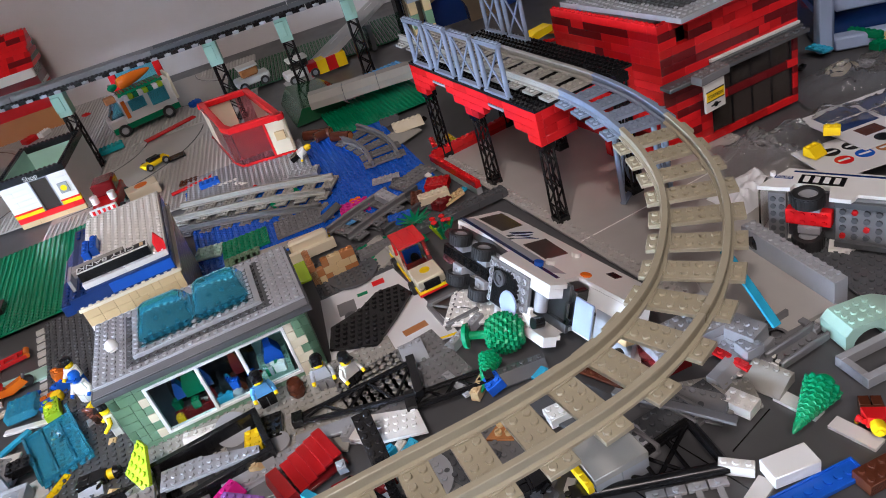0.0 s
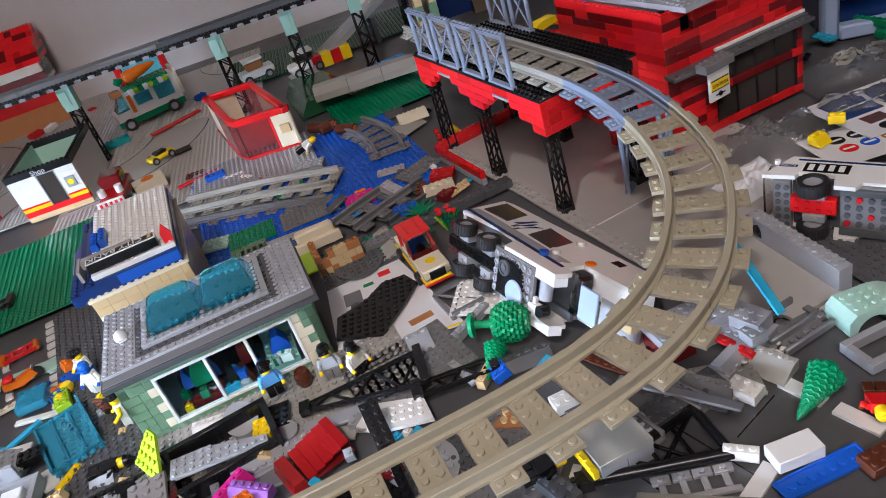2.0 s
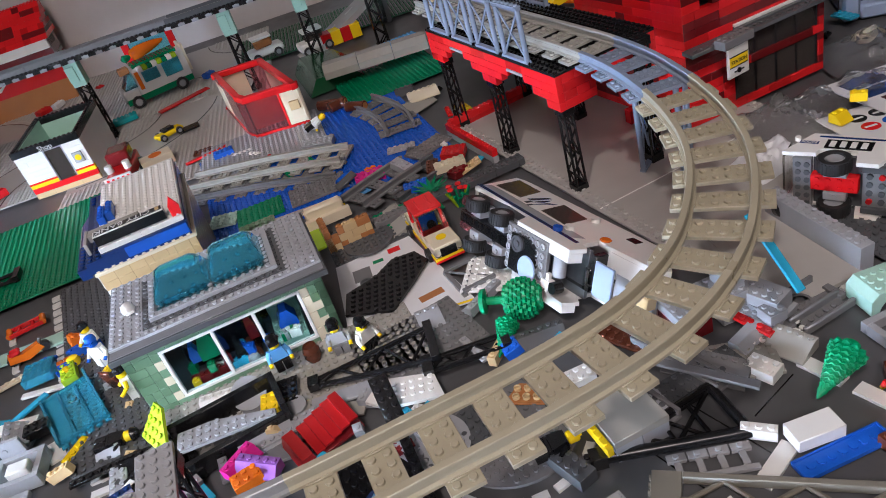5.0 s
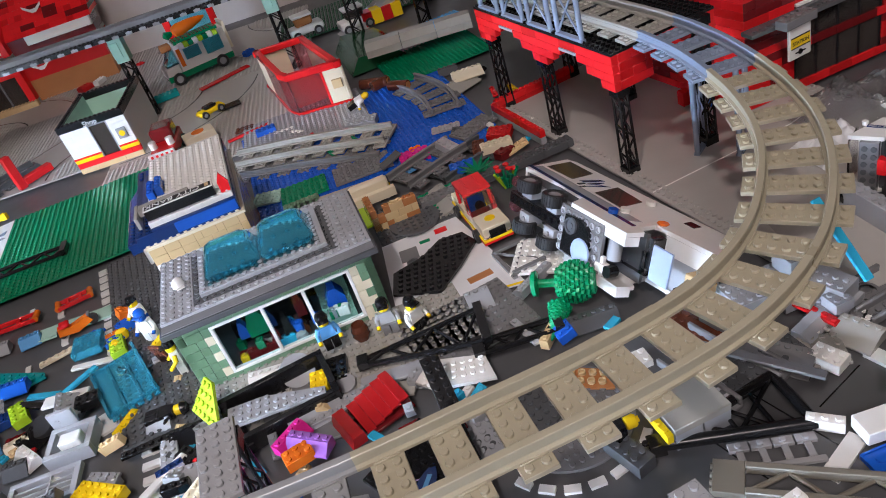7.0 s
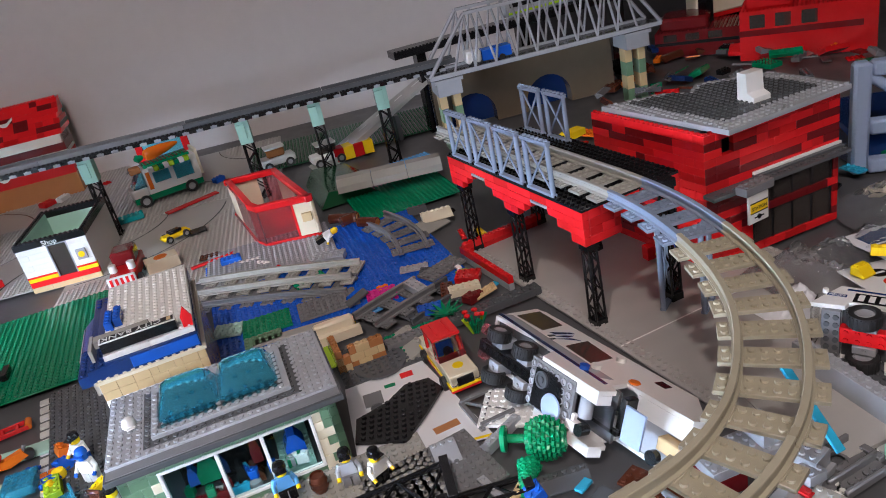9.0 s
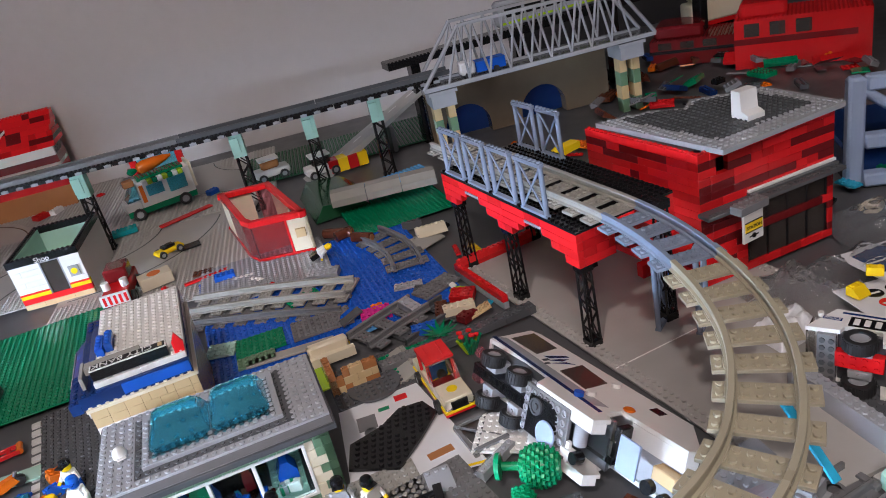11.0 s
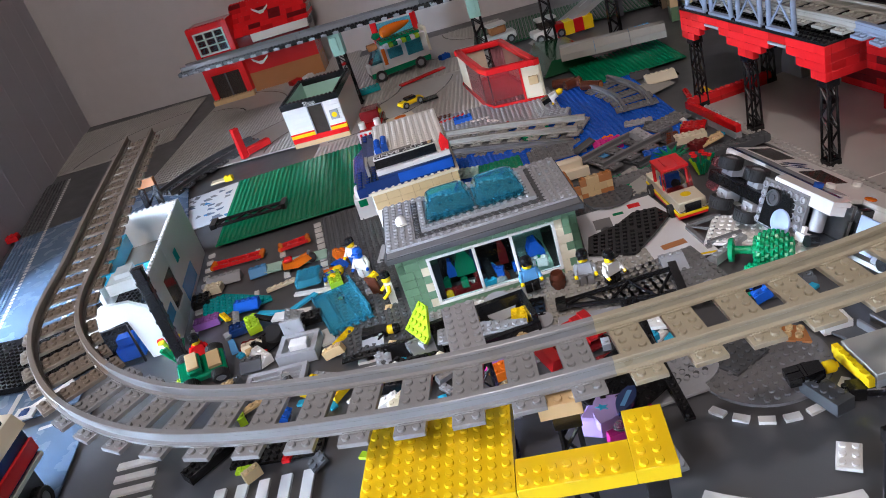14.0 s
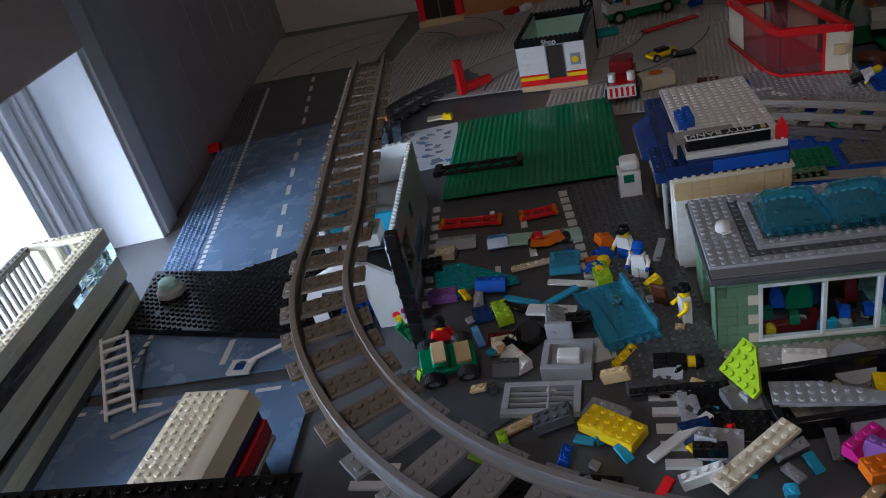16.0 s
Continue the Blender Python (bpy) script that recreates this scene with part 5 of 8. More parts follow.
loose("plate", LBG, 0.221, 0.803, -63, 5, 1, 0.004, 0, 0)
loose("slope", LBG, 0.185, 0.860, 13, 3, 3, 0.002, 0, 0)
loose("brick", YELLOW, 0.303, 0.689, -71, 4, 2, 0, 0, 0)
loose("tile", LBG, 0.328, 0.689, 15, 7, 3, 0.004, 0, 0)
loose("slope", WHITE, 0.330, 0.704, 18, 3, 2, 0, 0, 0)
loose("tile", CREAM, 0.328, 0.590, -14, 6, 2, 0, 0, 0)
loose("slope", WHITE, 0.358, 0.588, 24, 3, 2, 0, 0, 0)
loose("plate", DBG, 0.382, 0.708, 20, 10, 3, 0.003, 0, 0)
loose("tile", MIDG, 0.382, 0.707, -39, 12, 1, 0.012, 0, 0)
loose("plate", OLDG, 0.416, 0.717, -6, 8, 5, 0, 0, 0)
loose("brick", LBG, 0.452, 0.770, -68, 4, 2, 0.004, 0, 0)
loose("brick", LBG, 0.458, 0.744, -74, 2, 2, 0.01, 0, 0)
loose("plate", WHITE, 0.455, 0.734, 4, 6, 2, 0, 0, 0)
loose("slope", OLDG, 0.459, 0.717, -53, 4, 3, 0, 0, 0)
loose("brick", WHITE, 0.431, 0.700, -53, 3, 2, 0, 0, 0)
loose("brick", WHITE, 0.404, 0.646, -117, 1, 3, 0, 0, 0)
loose("slope", MIDG, 0.394, 0.716, -39, 8, 3, 0, 0, 0)
loose("brick", BROWN, 0.486, 0.614, 14, 4, 2, 0, 0, 0)
loose("plate", RED, 0.442, 0.746, -61, 5, 1, 0.006, 0, 0)
loose("slope", OLDG, 0.154, 1.059, -72, 8, 4, 0, 0, 0)
loose("plate", MINT, -0.079, 1.183, -3, 5, 4, 0.004, 0, 0)
loose("plate", GREEN, -0.027, 1.179, 13, 8, 6, 0.004, 0, 0)
loose("plate", SANDG, -0.026, 1.141, 14, 6, 3, 0.004, 0, 0)
loose("tile", OLDG, 0.017, 1.141, 9, 14, 2, 0.004, 0, 0)
loose("brick", BROWN, 0.211, 1.157, -92, 4, 2, 0.004, 0, 0)
loose("brick", CREAM, 0.233, 1.150, 5, 5, 2, 0.006, 0, 0)
loose("brick", BLUE, 0.187, 1.121, 6, 4, 2, 0.004, 0, 0)
loose("brick", DRED, 0.241, 1.137, 41, 3, 2, 0, 0, 0)
loose("brick", RED, 0.241, 1.185, -15, 4, 3, 0.004, 0, 0)
loose("brick", PINK, 0.126, 1.188, 8, 5, 3, 0.002, 0, 0)
loose("plate", ORANGE, 0.128, 1.200, 11, 2, 2, 0.008, 0, 0)
loose("plate", SKYB, 0.120, 1.168, 27, 4, 3, 0.002, 0, 0)
loose("brick", LBG, 0.047, 1.335, -7, 6, 3, 0.006, 0, 0)
loose("brick", RED, -0.032, 1.329, 27, 2, 1, 0.006, 0, 0)
loose("plate", WHITE, -0.095, 1.342, 13, 3, 2, 0, 0, 0)
loose("tile", BRIGHT, -0.152, 1.431, 25, 9, 1, 0, 0, 0)
loose("plate", BROWN, -0.162, 1.451, 5, 4, 2, 0, 0, 0)
loose("brick", BLUE, -0.117, 1.409, 14, 4, 2, 0, 0, 0)
loose("plate", GREEN, 0.021, 1.278, 28, 6, 3, 0.006, 0, 0)
loose("plate", MIDG, 0.053, 1.197, 13, 10, 6, 0.004, 0, 0)
loose("plate", LBG, 0.171, 1.250, 0, 5, 2, 0.004, 0, 0)
loose("plate", MIDG, 0.209, 1.230, 39, 8, 4, 0.004, 0, 0)
loose("tile", CREAM, -0.582, 1.361, 16, 4, 2, 0, 0, 0)
loose("brick", YELLOW, -0.560, 1.358, 0, 2, 1, 0.004, 0, 0)
loose("brick", TEAL, -0.381, 1.733, 21, 6, 3, 0, 0, 0)
loose("tile", RED, -0.263, 1.755, 38, 14, 2, 0, 0, 0)
loose("plate", RED, -0.540, 2.046, 52, 2, 2, 0, 0, 0)
loose("brick", BLUE, -0.231, 1.867, 49, 3, 2, 0, 0, 0)
loose("brick", WHITE, -0.621, 1.985, 76, 4, 2, 0, 0, 0)
loose("brick", RED, -0.649, 1.966, 57, 4, 3, 0, 0, 0)

# a scatter of tiny parts between the large ones
rnd = random.Random(7)
TINY = (LBG, LBG, DBG, BLACK, WHITE, BLUE, RED, TAN, AZURE, LIME, YELLOW, MIDG)
for x0, y0, x1, y1, n in ((-0.36, 0.74, -0.12, 0.99, 24), (-0.10, 0.70, 0.18, 0.78, 24), (0.24, 0.77, 0.32, 0.83, 3), (0.02, 1.10, 0.28, 1.24, 12), (-0.30, 1.36, -0.05, 1.50, 5), (-0.25, 0.62, 0.10, 0.72, 34), (0.18, 1.30, 0.28, 1.46, 6)):
    for _ in range(n):
        loose(rnd.choice(("plate", "brick", "slope", "tile", "plate")), rnd.choice(TINY), rnd.uniform(x0, x1), rnd.uniform(y0, y1), rnd.uniform(0, 180), rnd.choice((1, 1, 2, 2, 3, 4)), rnd.choice((1, 1, 2)), rnd.choice((0, 0, 0.003, 0.005)), rnd.choice((0, 0, 0, 25)), rnd.choice((0, 0, -18)))


# ---- figures ----
def figure(x, y, rz, torso, legs, hat=None, z=0.0, m=None, label="", head=YELLOW, arms=None):
    """A plain toy figure, one mesh."""
    a = arms or torso
    gl = G().box(-0.0076, -0.004, 0, -0.0004, 0.004, 0.011).box(0.0004, -0.004, 0, 0.0076, 0.004, 0.011).box(-0.0078, -0.004, 0.011, 0.0078, 0.004, 0.0138)
    gt = G().prism([(-0.0078, 0), (0.0078, 0), (0.0058, 0.0128), (-0.0058, 0.0128)], -0.0042, 0.0042, m=pose(0, 0, 0.0139, 90))
    ga = G()
    gh = G()
    for s in (-1, 1):
        ga.cyl((s * 0.0072, 0, 0.0248), (s * 0.0098, -0.0012, 0.0185), 0.0022, 8).cyl((s * 0.0098, -0.0012, 0.0190), (s * 0.0100, -0.0062, 0.0150), 0.0020, 8)
        gh.cyl((s * 0.0100, -0.0058, 0.0152), (s * 0.0100, -0.0092, 0.0130), 0.0019, 8)
    gh.lathe([(0.0032, 0.0268), (0.0050, 0.0280), (0.0051, 0.0345), (0.0040, 0.0362), (0.0024, 0.0364), (0.0024, 0.038)], 12)
    pairs = [(gl, legs), (gt, torso), (ga, a), (gh, head)]
    if hat:
        pairs.append((G().lathe([(0.0062, 0.0338), (0.0060, 0.0365), (0.0050, 0.0392), (0.0025, 0.0405)], 12).box(-0.005, -0.0095, 0.0338, 0.005, -0.004, 0.0350), hat))
    return solid("toy_figure", multi("toy_figure", pairs), None, label, "toy figure", m if m is not None else at(x, y, z, rz), "toy figures")


figure(0.045, 0.838, 20, SKYB, BLACK, BLACK, 0.012, label="toy figure in light blue shirt and black cap")
figure(0.099, 0.850, 8, LBG, MIDG, BLACK, 0.003, label="toy figure in grey striped shirt and black cap")
figure(0.125, 0.845, 40, WHITE, BLACK, BLACK, 0.001, label="toy figure in white shirt with black hair")
figure(-0.170, 0.934, -8, WHITE, WHITE, BLUE, 0.003, head=BLUE, label="toy figure in white suit with blue helmet")
figure(-0.190, 0.965, -20, WHITE, BLUE, BLACK, 0.003, label="toy figure in white shirt with black hair")
figure(-0.118, 0.868, -65, WHITE, WHITE, BLACK, 0.003, arms=YELLOW, label="toy figure in white clothes by the wall")
figure(0, 0, 0, BLACK, BLACK, BLACK, m=at(-0.135, 0.80, 0.009, 20) @ pose(0, 0, 0, 90, 0, 80), label="black-clad toy figure lying on its back")
figure(0, 0, 0, WHITE, BLACK, None, m=at(0.026, 1.385, 0.018, 40) @ pose(0, 0, 0, 70, 0, 60), label="toy figure in red and white lying by the water")
figure(0, 0, 0, BRIGHT, BROWN, None, m=at(0.512, 0.672, 0.006, -20) @ pose(0, 0, 0, 80, 0, 0), label="red toy figure lying on the road")
figure(0, 0, 0, BLACK, BLACK, None, m=at(0.250, 0.668, 0.012, 60) @ pose(0, 0, 0, 85, 0, 40), label="black toy figure lying on round plate")
figure(0, 0, 0, BLUE, ORANGE, None, m=at(-0.225, 0.955, 0.006, 30) @ pose(0, 0, 0, 80, 0, 0), label="blue and orange toy figure lying on the road")
figure(0.482, 1.118, 200, BLUE, BLUE, YELLOW, 0.004, label="toy figure in blue under the bridge")
figure(-0.33, 0.80, 30, BRIGHT, BLACK, BLACK, 0.0, label="toy figure in red beside the green car")

# barrel and brown shield
o = thing("barrel", "reddish brown plastic barrel on the pavement", "barrel", at(0.070, 0.850, 0.003))
part("barrel_body", G().lathe([(0.0062, 0), (0.0078, 0.004), (0.0084, 0.009), (0.0078, 0.014), (0.0064, 0.018), (0.0056, 0.018), (0.0054, 0.016)], 14), BROWN, o)
part("hoop", G().lathe([(0.0081, 0.0050), (0.0085, 0.0056), (0.0086, 0.0066), (0.0083, 0.0072)], 14), BROWN, o)
part("hoop", G().lathe([(0.0083, 0.0108), (0.0086, 0.0114), (0.0085, 0.0124), (0.0081, 0.0130)], 14), BROWN, o)
solid("brown_shield", G().box(-0.008, -0.002, 0, 0.008, 0.002, 0.026, 0.0015), BROWN, "brown panel leaning by the white figure", "panel", at(-0.142, 0.889, 0.003, -20, 12))

# ---- wheels ----
def wheel(parent, m, r=0.0112, w=0.011, hub=LBG):
    o = part("wheel", G().cyl((0, 0, -w * 0.36), (0, 0, w * 0.36), r * 0.60, 16), hub, parent, "", m)
    prof = [(r * 0.62, -w / 2), (r * 0.93, -w / 2), (r, -w * 0.36), (r, w * 0.36), (r * 0.93, w / 2), (r * 0.62, w / 2), (r * 0.56, w * 0.3)]
    part("tyre", G().lathe(prof, 24), RUBBER, o, "black rubber tyre")
    g = G()
    for k in range(24):
        a = 2 * math.pi * k / 24
        g.box(-0.0007, -0.0004, -w * 0.42, 0.0007, 0.0006, w * 0.42, 0, m=pose(r * math.cos(a), r * math.sin(a), 0, 0, 0, math.degrees(a) + 90))
    part("tread", g, RUBBER, o)
    part("hub_cap", G().lathe([(r * 0.50, w * 0.36), (r * 0.48, w * 0.44), (r * 0.2, w * 0.40)], 16), hub, o)


# ---- police bus on its side ----
bus = thing("police_bus", "white toy police bus with blue stripe lying on its side", "bus", at(0.248, 0.974, 0.069, -63.2, -22))
PALE = plastic("pale blue plastic", (0.33, 0.42, 0.60), 0.35)
FLK = [(-0.002, 0.014), (0.012, 0.016), (0.046, 0.018), (0.052, 0.019), (0.090, 0.016), (0.098, -0.004), (0.172, -0.004), (0.176, 0.012), (0.166, 0.016), (0.166, 0.034), (0.236, 0.036), (0.240, 0.046), (0.206, 0.076), (0.0, 0.078), (-0.012, 0.074)]
part("flank", G().prism(FLK, -0.004, 0.0), WHITE, bus, "white bus side facing up")
part("flank", G().prism(FLK, -0.054, -0.050), WHITE, bus, "white bus side on the ground")
part("roof", G().box(-0.010, 0.072, -0.050, 0.206, 0.076, -0.004), WHITE, bus, "white roof")
part("rear_wall", G().box(-0.010, 0.020, -0.050, -0.006, 0.072, -0.004), WHITE, bus)
part("sill", G().prism([(0.098, -0.004), (0.172, -0.004), (0.176, 0.008), (0.098, 0.010)], -0.0125, -0.004), WHITE, bus, "white lower edge of the side")
part("cab", G().prism([(0.180, 0.034), (0.236, 0.036), (0.240, 0.046), (0.206, 0.072), (0.180, 0.072)], -0.020, -0.004), WHITE, bus, "white nose of the bus")
part("cab_panel", G().prism([(0.190, 0.037), (0.234, 0.039), (0.234, 0.044), (0.190, 0.044)], -0.050, -0.020), LBG, bus)
part("chassis", G().box(0.000, 0.018, -0.050, 0.174, 0.022, -0.004), DBG, bus, "dark inner floor")
part("under_plate", G().box(0.086, -0.005, -0.050, 0.146, -0.001, -0.004, 0.0005), MIDG, bus, "grey underside plate with tubes")
for i in range(7):
    for j in range(5):
        if not (1 <= i < 5 and 1 <= j < 4):
            part("tube", G().lathe([(0.0033, 0), (0.0033, 0.002), (0.0023, 0.002), (0.0023, 0.0004)], 10), LBG, bus, "", at(0.091 + 0.0083 * i, -0.005, -0.0095 - 0.0088 * j) @ pose(0, 0, 0, 90))
part("engine_cover", G().prism([(0.096, -0.046), (0.128, -0.046), (0.134, -0.036), (0.132, -0.016), (0.120, -0.008), (0.098, -0.010)], 0.005, 0.009, m=pose(0, 0, 0, 90) @ pose(0, 0, 0)), BLACK, bus, "black engine cover")
part("sill", G().prism([(0.098, -0.004), (0.172, -0.004), (0.176, 0.008), (0.098, 0.010)], -0.060, -0.050), WHITE, bus, "white lower edge of the side")
part("vent_ring", G().lathe([(0.008, 0), (0.008, 0.002), (0.006, 0.002), (0.006, 0.0005), (0.003, 0.0005), (0.003, 0.002)], 16), DBG, bus, "", at(0.108, -0.009, -0.018) @ pose(0, 0, 0, 90))
part("spine", G().box(-0.002, -0.002, -0.035, 0.098, 0.016, -0.023, 0.001), BLACK, bus, "black underside beam")
for i in range(9):
    part("spine_stud", G().cyl((0.006 + 0.0105 * i, -0.0036, -0.029), (0.006 + 0.0105 * i, -0.002, -0.029), 0.0030, 8), BLACK, bus)
part("spare_disc", G().lathe([(0.0105, 0), (0.0125, 0.0012), (0.0120, 0.0026), (0.006, 0.0034), (0.0004, 0.0036)], 24), PALE, bus, "pale grey round disc", at(0.126, -0.009, -0.036) @ pose(0, 0, 0, 90))
part("hitch", G().box(0.142, -0.006, -0.046, 0.154, 0.002, -0.038).box(0.146, -0.004, -0.050, 0.150, 0.0, -0.032), WHITE, bus)
part("tow_ball", G().cyl((0.158, -0.006, -0.042), (0.158, 0.004, -0.042), 0.0055, 14), BLACK, bus)
part("stripe", G().prism([(-0.006, 0.019), (0.162, 0.011), (0.162, 0.015), (-0.006, 0.024)], 0.0, 0.0004), DBLUE, bus, "dark blue stripe")
part("stripe", G().prism([(-0.004, 0.024), (0.150, 0.0155), (0.158, 0.026), (0.02, 0.033), (0.0, 0.033)], 0.0, 0.0003), LBG, bus, "grey stripe")
for q in ([(0.003, 0.037), (0.044, 0.038), (0.037, 0.069), (-0.003, 0.071)], [(0.084, 0.034), (0.123, 0.031), (0.119, 0.061), (0.079, 0.066)]):
    part("window", G().prism(q, -0.001, 0.0006), TSMOKE, bus, "dark side window")
for k, q in enumerate(([(0.050, 0.042), (0.056, 0.044), (0.060, 0.066), (0.056, 0.064)], [(0.060, 0.040), (0.066, 0.052), (0.064, 0.062), (0.061, 0.052)], [(0.066, 0.036), (0.071, 0.050), (0.076, 0.060), (0.069, 0.054)])):
    part("crest", G().prism(q, 0.0, 0.0004), DBLUE, bus, "dark blue wing-like emblem")
part("crest_bar", G().box(0.056, 0.034, 0, 0.060, 0.042, 0.0004, 0).box(0.064, 0.030, 0, 0.067, 0.037, 0.0004, 0), DBG, bus)
part("blue_light", G().cyl((0.131, 0.016, 0), (0.131, 0.016, 0.004), 0.0045, 12), BLUE, bus, "blue round stud")
part("mirror_stub", G().cyl((0.133, 0.028, 0), (0.133, 0.028, 0.004), 0.0045, 12), WHITE, bus)
part("mirror_stub", G().cyl((0.127, 0.064, 0), (0.127, 0.064, 0.004), 0.0045, 12), WHITE, bus)
part("orange_ring", G().lathe([(0.0045, 0), (0.0055, 0.001), (0.0045, 0.002)], 14), ORANGE, bus, "", at(0.168, 0.040, 0.0))
part("cab_window", G().box(0.172, 0.060, -0.001, 0.184, 0.069, 0.0005, 0), BLACK, bus)
part("engine", G().box(0.150, 0.010, -0.036, 0.186, 0.026, -0.014), TCLEAR, bus, "clear grey lamp block")
part("grey_cylinder", G().cyl((0.152, 0.006, -0.034), (0.152, 0.006, -0.014), 0.0065, 14), LBG, bus)
part("door_panel", G().box(0.190, 0.010, -0.036, 0.212, 0.0125, -0.005, 0.0005), PALE, bus, "pale blue door panel")
part("dark_seat", G().box(0.182, 0.012, -0.030, 0.189, 0.026, -0.002, 0.001), BLACK, bus)
part("axle_block", G().box(0.214, 0.026, -0.034, 0.238, 0.038, -0.022, 0.001), TAN, bus, "tan axle block")
part("hinge_disc", G().cyl((0.216, 0.020, -0.040), (0.216, 0.026, -0.040), 0.0062, 14), BLACK, bus)
part("hinge_disc", G().cyl((0.232, 0.022, -0.044), (0.232, 0.028, -0.044), 0.0062, 14), BLACK, bus)
for z in (-0.016, -0.042):
    part("tail_light", G().cyl((-0.008, 0.008, z), (0.000, 0.008, z), 0.0058, 12), TRED, bus, "clear red tail light")
for x in (0.029, 0.070):
    for z, s in ((-0.007, -1), (-0.050, 1)):
        wheel(bus, at(x, -0.002, z), 0.0118, 0.0120)
        part("axle_mount", G().box(x - 0.008, -0.004, z + s * 0.008 - 0.0052, x + 0.008, 0.014, z + s * 0.008 + 0.0052 + (0.001 if s > 0 else 0), 0.0006).cyl((x, -0.0056, z + s * 0.008), (x, -0.004, z + s * 0.008), 0.0024, 8), LBG, bus, "light grey axle mount")

# second police vehicle, on its side
van = thing("police_van", "white toy police van lying on its side", "van", at(0.545, 0.883, 0.003, -42))
VF = [(-0.014, 0.003), (0.014, 0.005), (0.016, 0.012), (0.046, 0.012), (0.049, -0.006), (0.066, -0.006), (0.070, 0.003), (0.25, 0.003), (0.25, 0.036), (0.004, 0.039)]
part("flank", G().prism(VF, 0.054, 0.058), WHITE, van, "white van side facing up")
part("flank", G().prism(VF, 0.0, 0.004), WHITE, van, "white van side on the ground")
part("roof", G().box(0.004, 0.032, 0.004, 0.25, 0.036, 0.054), WHITE, van)
part("front_plate", G().box(-0.004, 0.0, 0.002, 0.0115, 0.006, 0.054), MIDG, van, "dark grey underside panel")
for j in range(6):
    for i in range(2):
        part("tube", G().cyl((0.0005 + 0.0075 * i, -0.0013, 0.008 + 0.008 * j), (0.0005 + 0.0075 * i, 0.0, 0.008 + 0.008 * j), 0.0026, 8), DBG, van)
part("inner_floor", G().box(0.0115, 0.008, 0.004, 0.24, 0.012, 0.054), DBG, van)
part("cab_glass", G().box(-0.014, 0.004, 0.006, -0.012, 0.03, 0.052, 0), TCLEAR, van)
for x0 in (0.0, 0.112):
    part("axle_plate", G().box(x0 + 0.011, -0.001, 0.0225, x0 + 0.050, 0.008, 0.0385, 0.0008), BRIGHT, van, "red studded axle block")
    for i in range(4):
        for j in range(2):
            part("red_stud", G().cyl((x0 + 0.0165 + 0.0093 * i, -0.0026, 0.0265 + 0.008 * j), (x0 + 0.0165 + 0.0093 * i, -0.001, 0.0265 + 0.008 * j), 0.0024, 8), BRIGHT, van)
    for z, zw in ((0.0185, 0.0075), (0.0425, 0.053)):
        part("axle_mount", G().box(x0 + 0.022, -0.003, z - 0.004, x0 + 0.041, 0.006, z + 0.004, 0.0006).cyl((x0 + 0.0315, -0.0045, z), (x0 + 0.0315, -0.003, z), 0.0024, 8), LBG, van)
        wheel(van, at(x0 + 0.031, -0.002, zw), 0.0138, 0.0125)
part("under_plate", G().box(0.053, 0.0, 0.003, 0.114, 0.007, 0.055), MIDG, van, "dark grey underside panel")
for j, z in enumerate((0.008, 0.050)):
    part("rim", G().box(0.053, -0.004, z - 0.003, 0.114, 0.0, z + 0.003), DBG, van)
for i in range(6):
    for j in range(4):
        part("tube", G().cyl((0.059 + 0.0095 * i, -0.0022, 0.0165 + 0.0085 * j), (0.059 + 0.0095 * i, 0.0, 0.0165 + 0.0085 * j), 0.0027, 8), RED if (i * 2 + j) % 5 == 0 else DBG, van)
part("stripe", G().box(0.010, 0.0325, 0.058, 0.25, 0.0350, 0.0584, 0), DBLUE, van, "dark blue stripe")
part("grille", G().box(0.018, 0.014, 0.058, 0.056, 0.029, 0.0585, 0), BLACK, van, "black side vent")
for k in range(4):
    part("grille_slot", G().box(0.0215 + 0.0085 * k, 0.0165, 0.0585, 0.0262 + 0.0085 * k, 0.0265, 0.0588, 0), WHITE, van)
part("print_field", G().box(-0.004, 0.020, 0.058, 0.012, 0.0245, 0.0583, 0), DBLUE, van)
lettering("POLICE", 0.0042, WHITE, van, at(0.004, 0.0208, 0.0583), "lettering")
part("lamp_stub", G().cyl((-0.006, 0.024, 0.058), (-0.006, 0.024, 0.062), 0.0025, 10), WHITE, van)
solid("round_grip", G().lathe([(0.006, 0), (0.0105, 0.003), (0.0105, 0.010), (0.006, 0.013)], 18), BLACK, "black round knobbed wheel piece beside the van", "wheel", at(0.528, 0.882, 0.012, 0, 70, 20))
baseplate("studded_plate", "dark grey studded plate under the police van", at(0.572, 0.770, 0.001, 14), 14, 15, DBG)

# ---- red and cream car ----
car = thing("service_car", "cream toy car with red roof and yellow stripe", "car", at(0.2, 0.999, 0.0, -73))
part("chassis", G().box(-0.050, -0.0165, 0.005, 0.050, 0.0165, 0.0085), BRIGHT, car, "red bottom plate")
part("stripe", G().box(-0.050, -0.0168, 0.0085, 0.051, 0.0168, 0.0117), YELLOW, car, "yellow stripe plate")
part("bonnet", G().box(0.012, -0.0155, 0.0117, 0.050, 0.0155, 0.0245, 0.001), CREAM, car, "cream bonnet")
part("rear", G().box(-0.050, -0.0155, 0.0117, -0.020, 0.0155, 0.022, 0.001), CREAM, car)
part("side", G().box(-0.020, -0.0155, 0.0117, 0.012, -0.012, 0.022).box(-0.020, 0.012, 0.0117, 0.012, 0.0155, 0.022), CREAM, car)
part("grille", G().box(0.0502, -0.009, 0.0125, 0.0515, 0.009, 0.022, 0), BLACK, car, "black radiator grille")
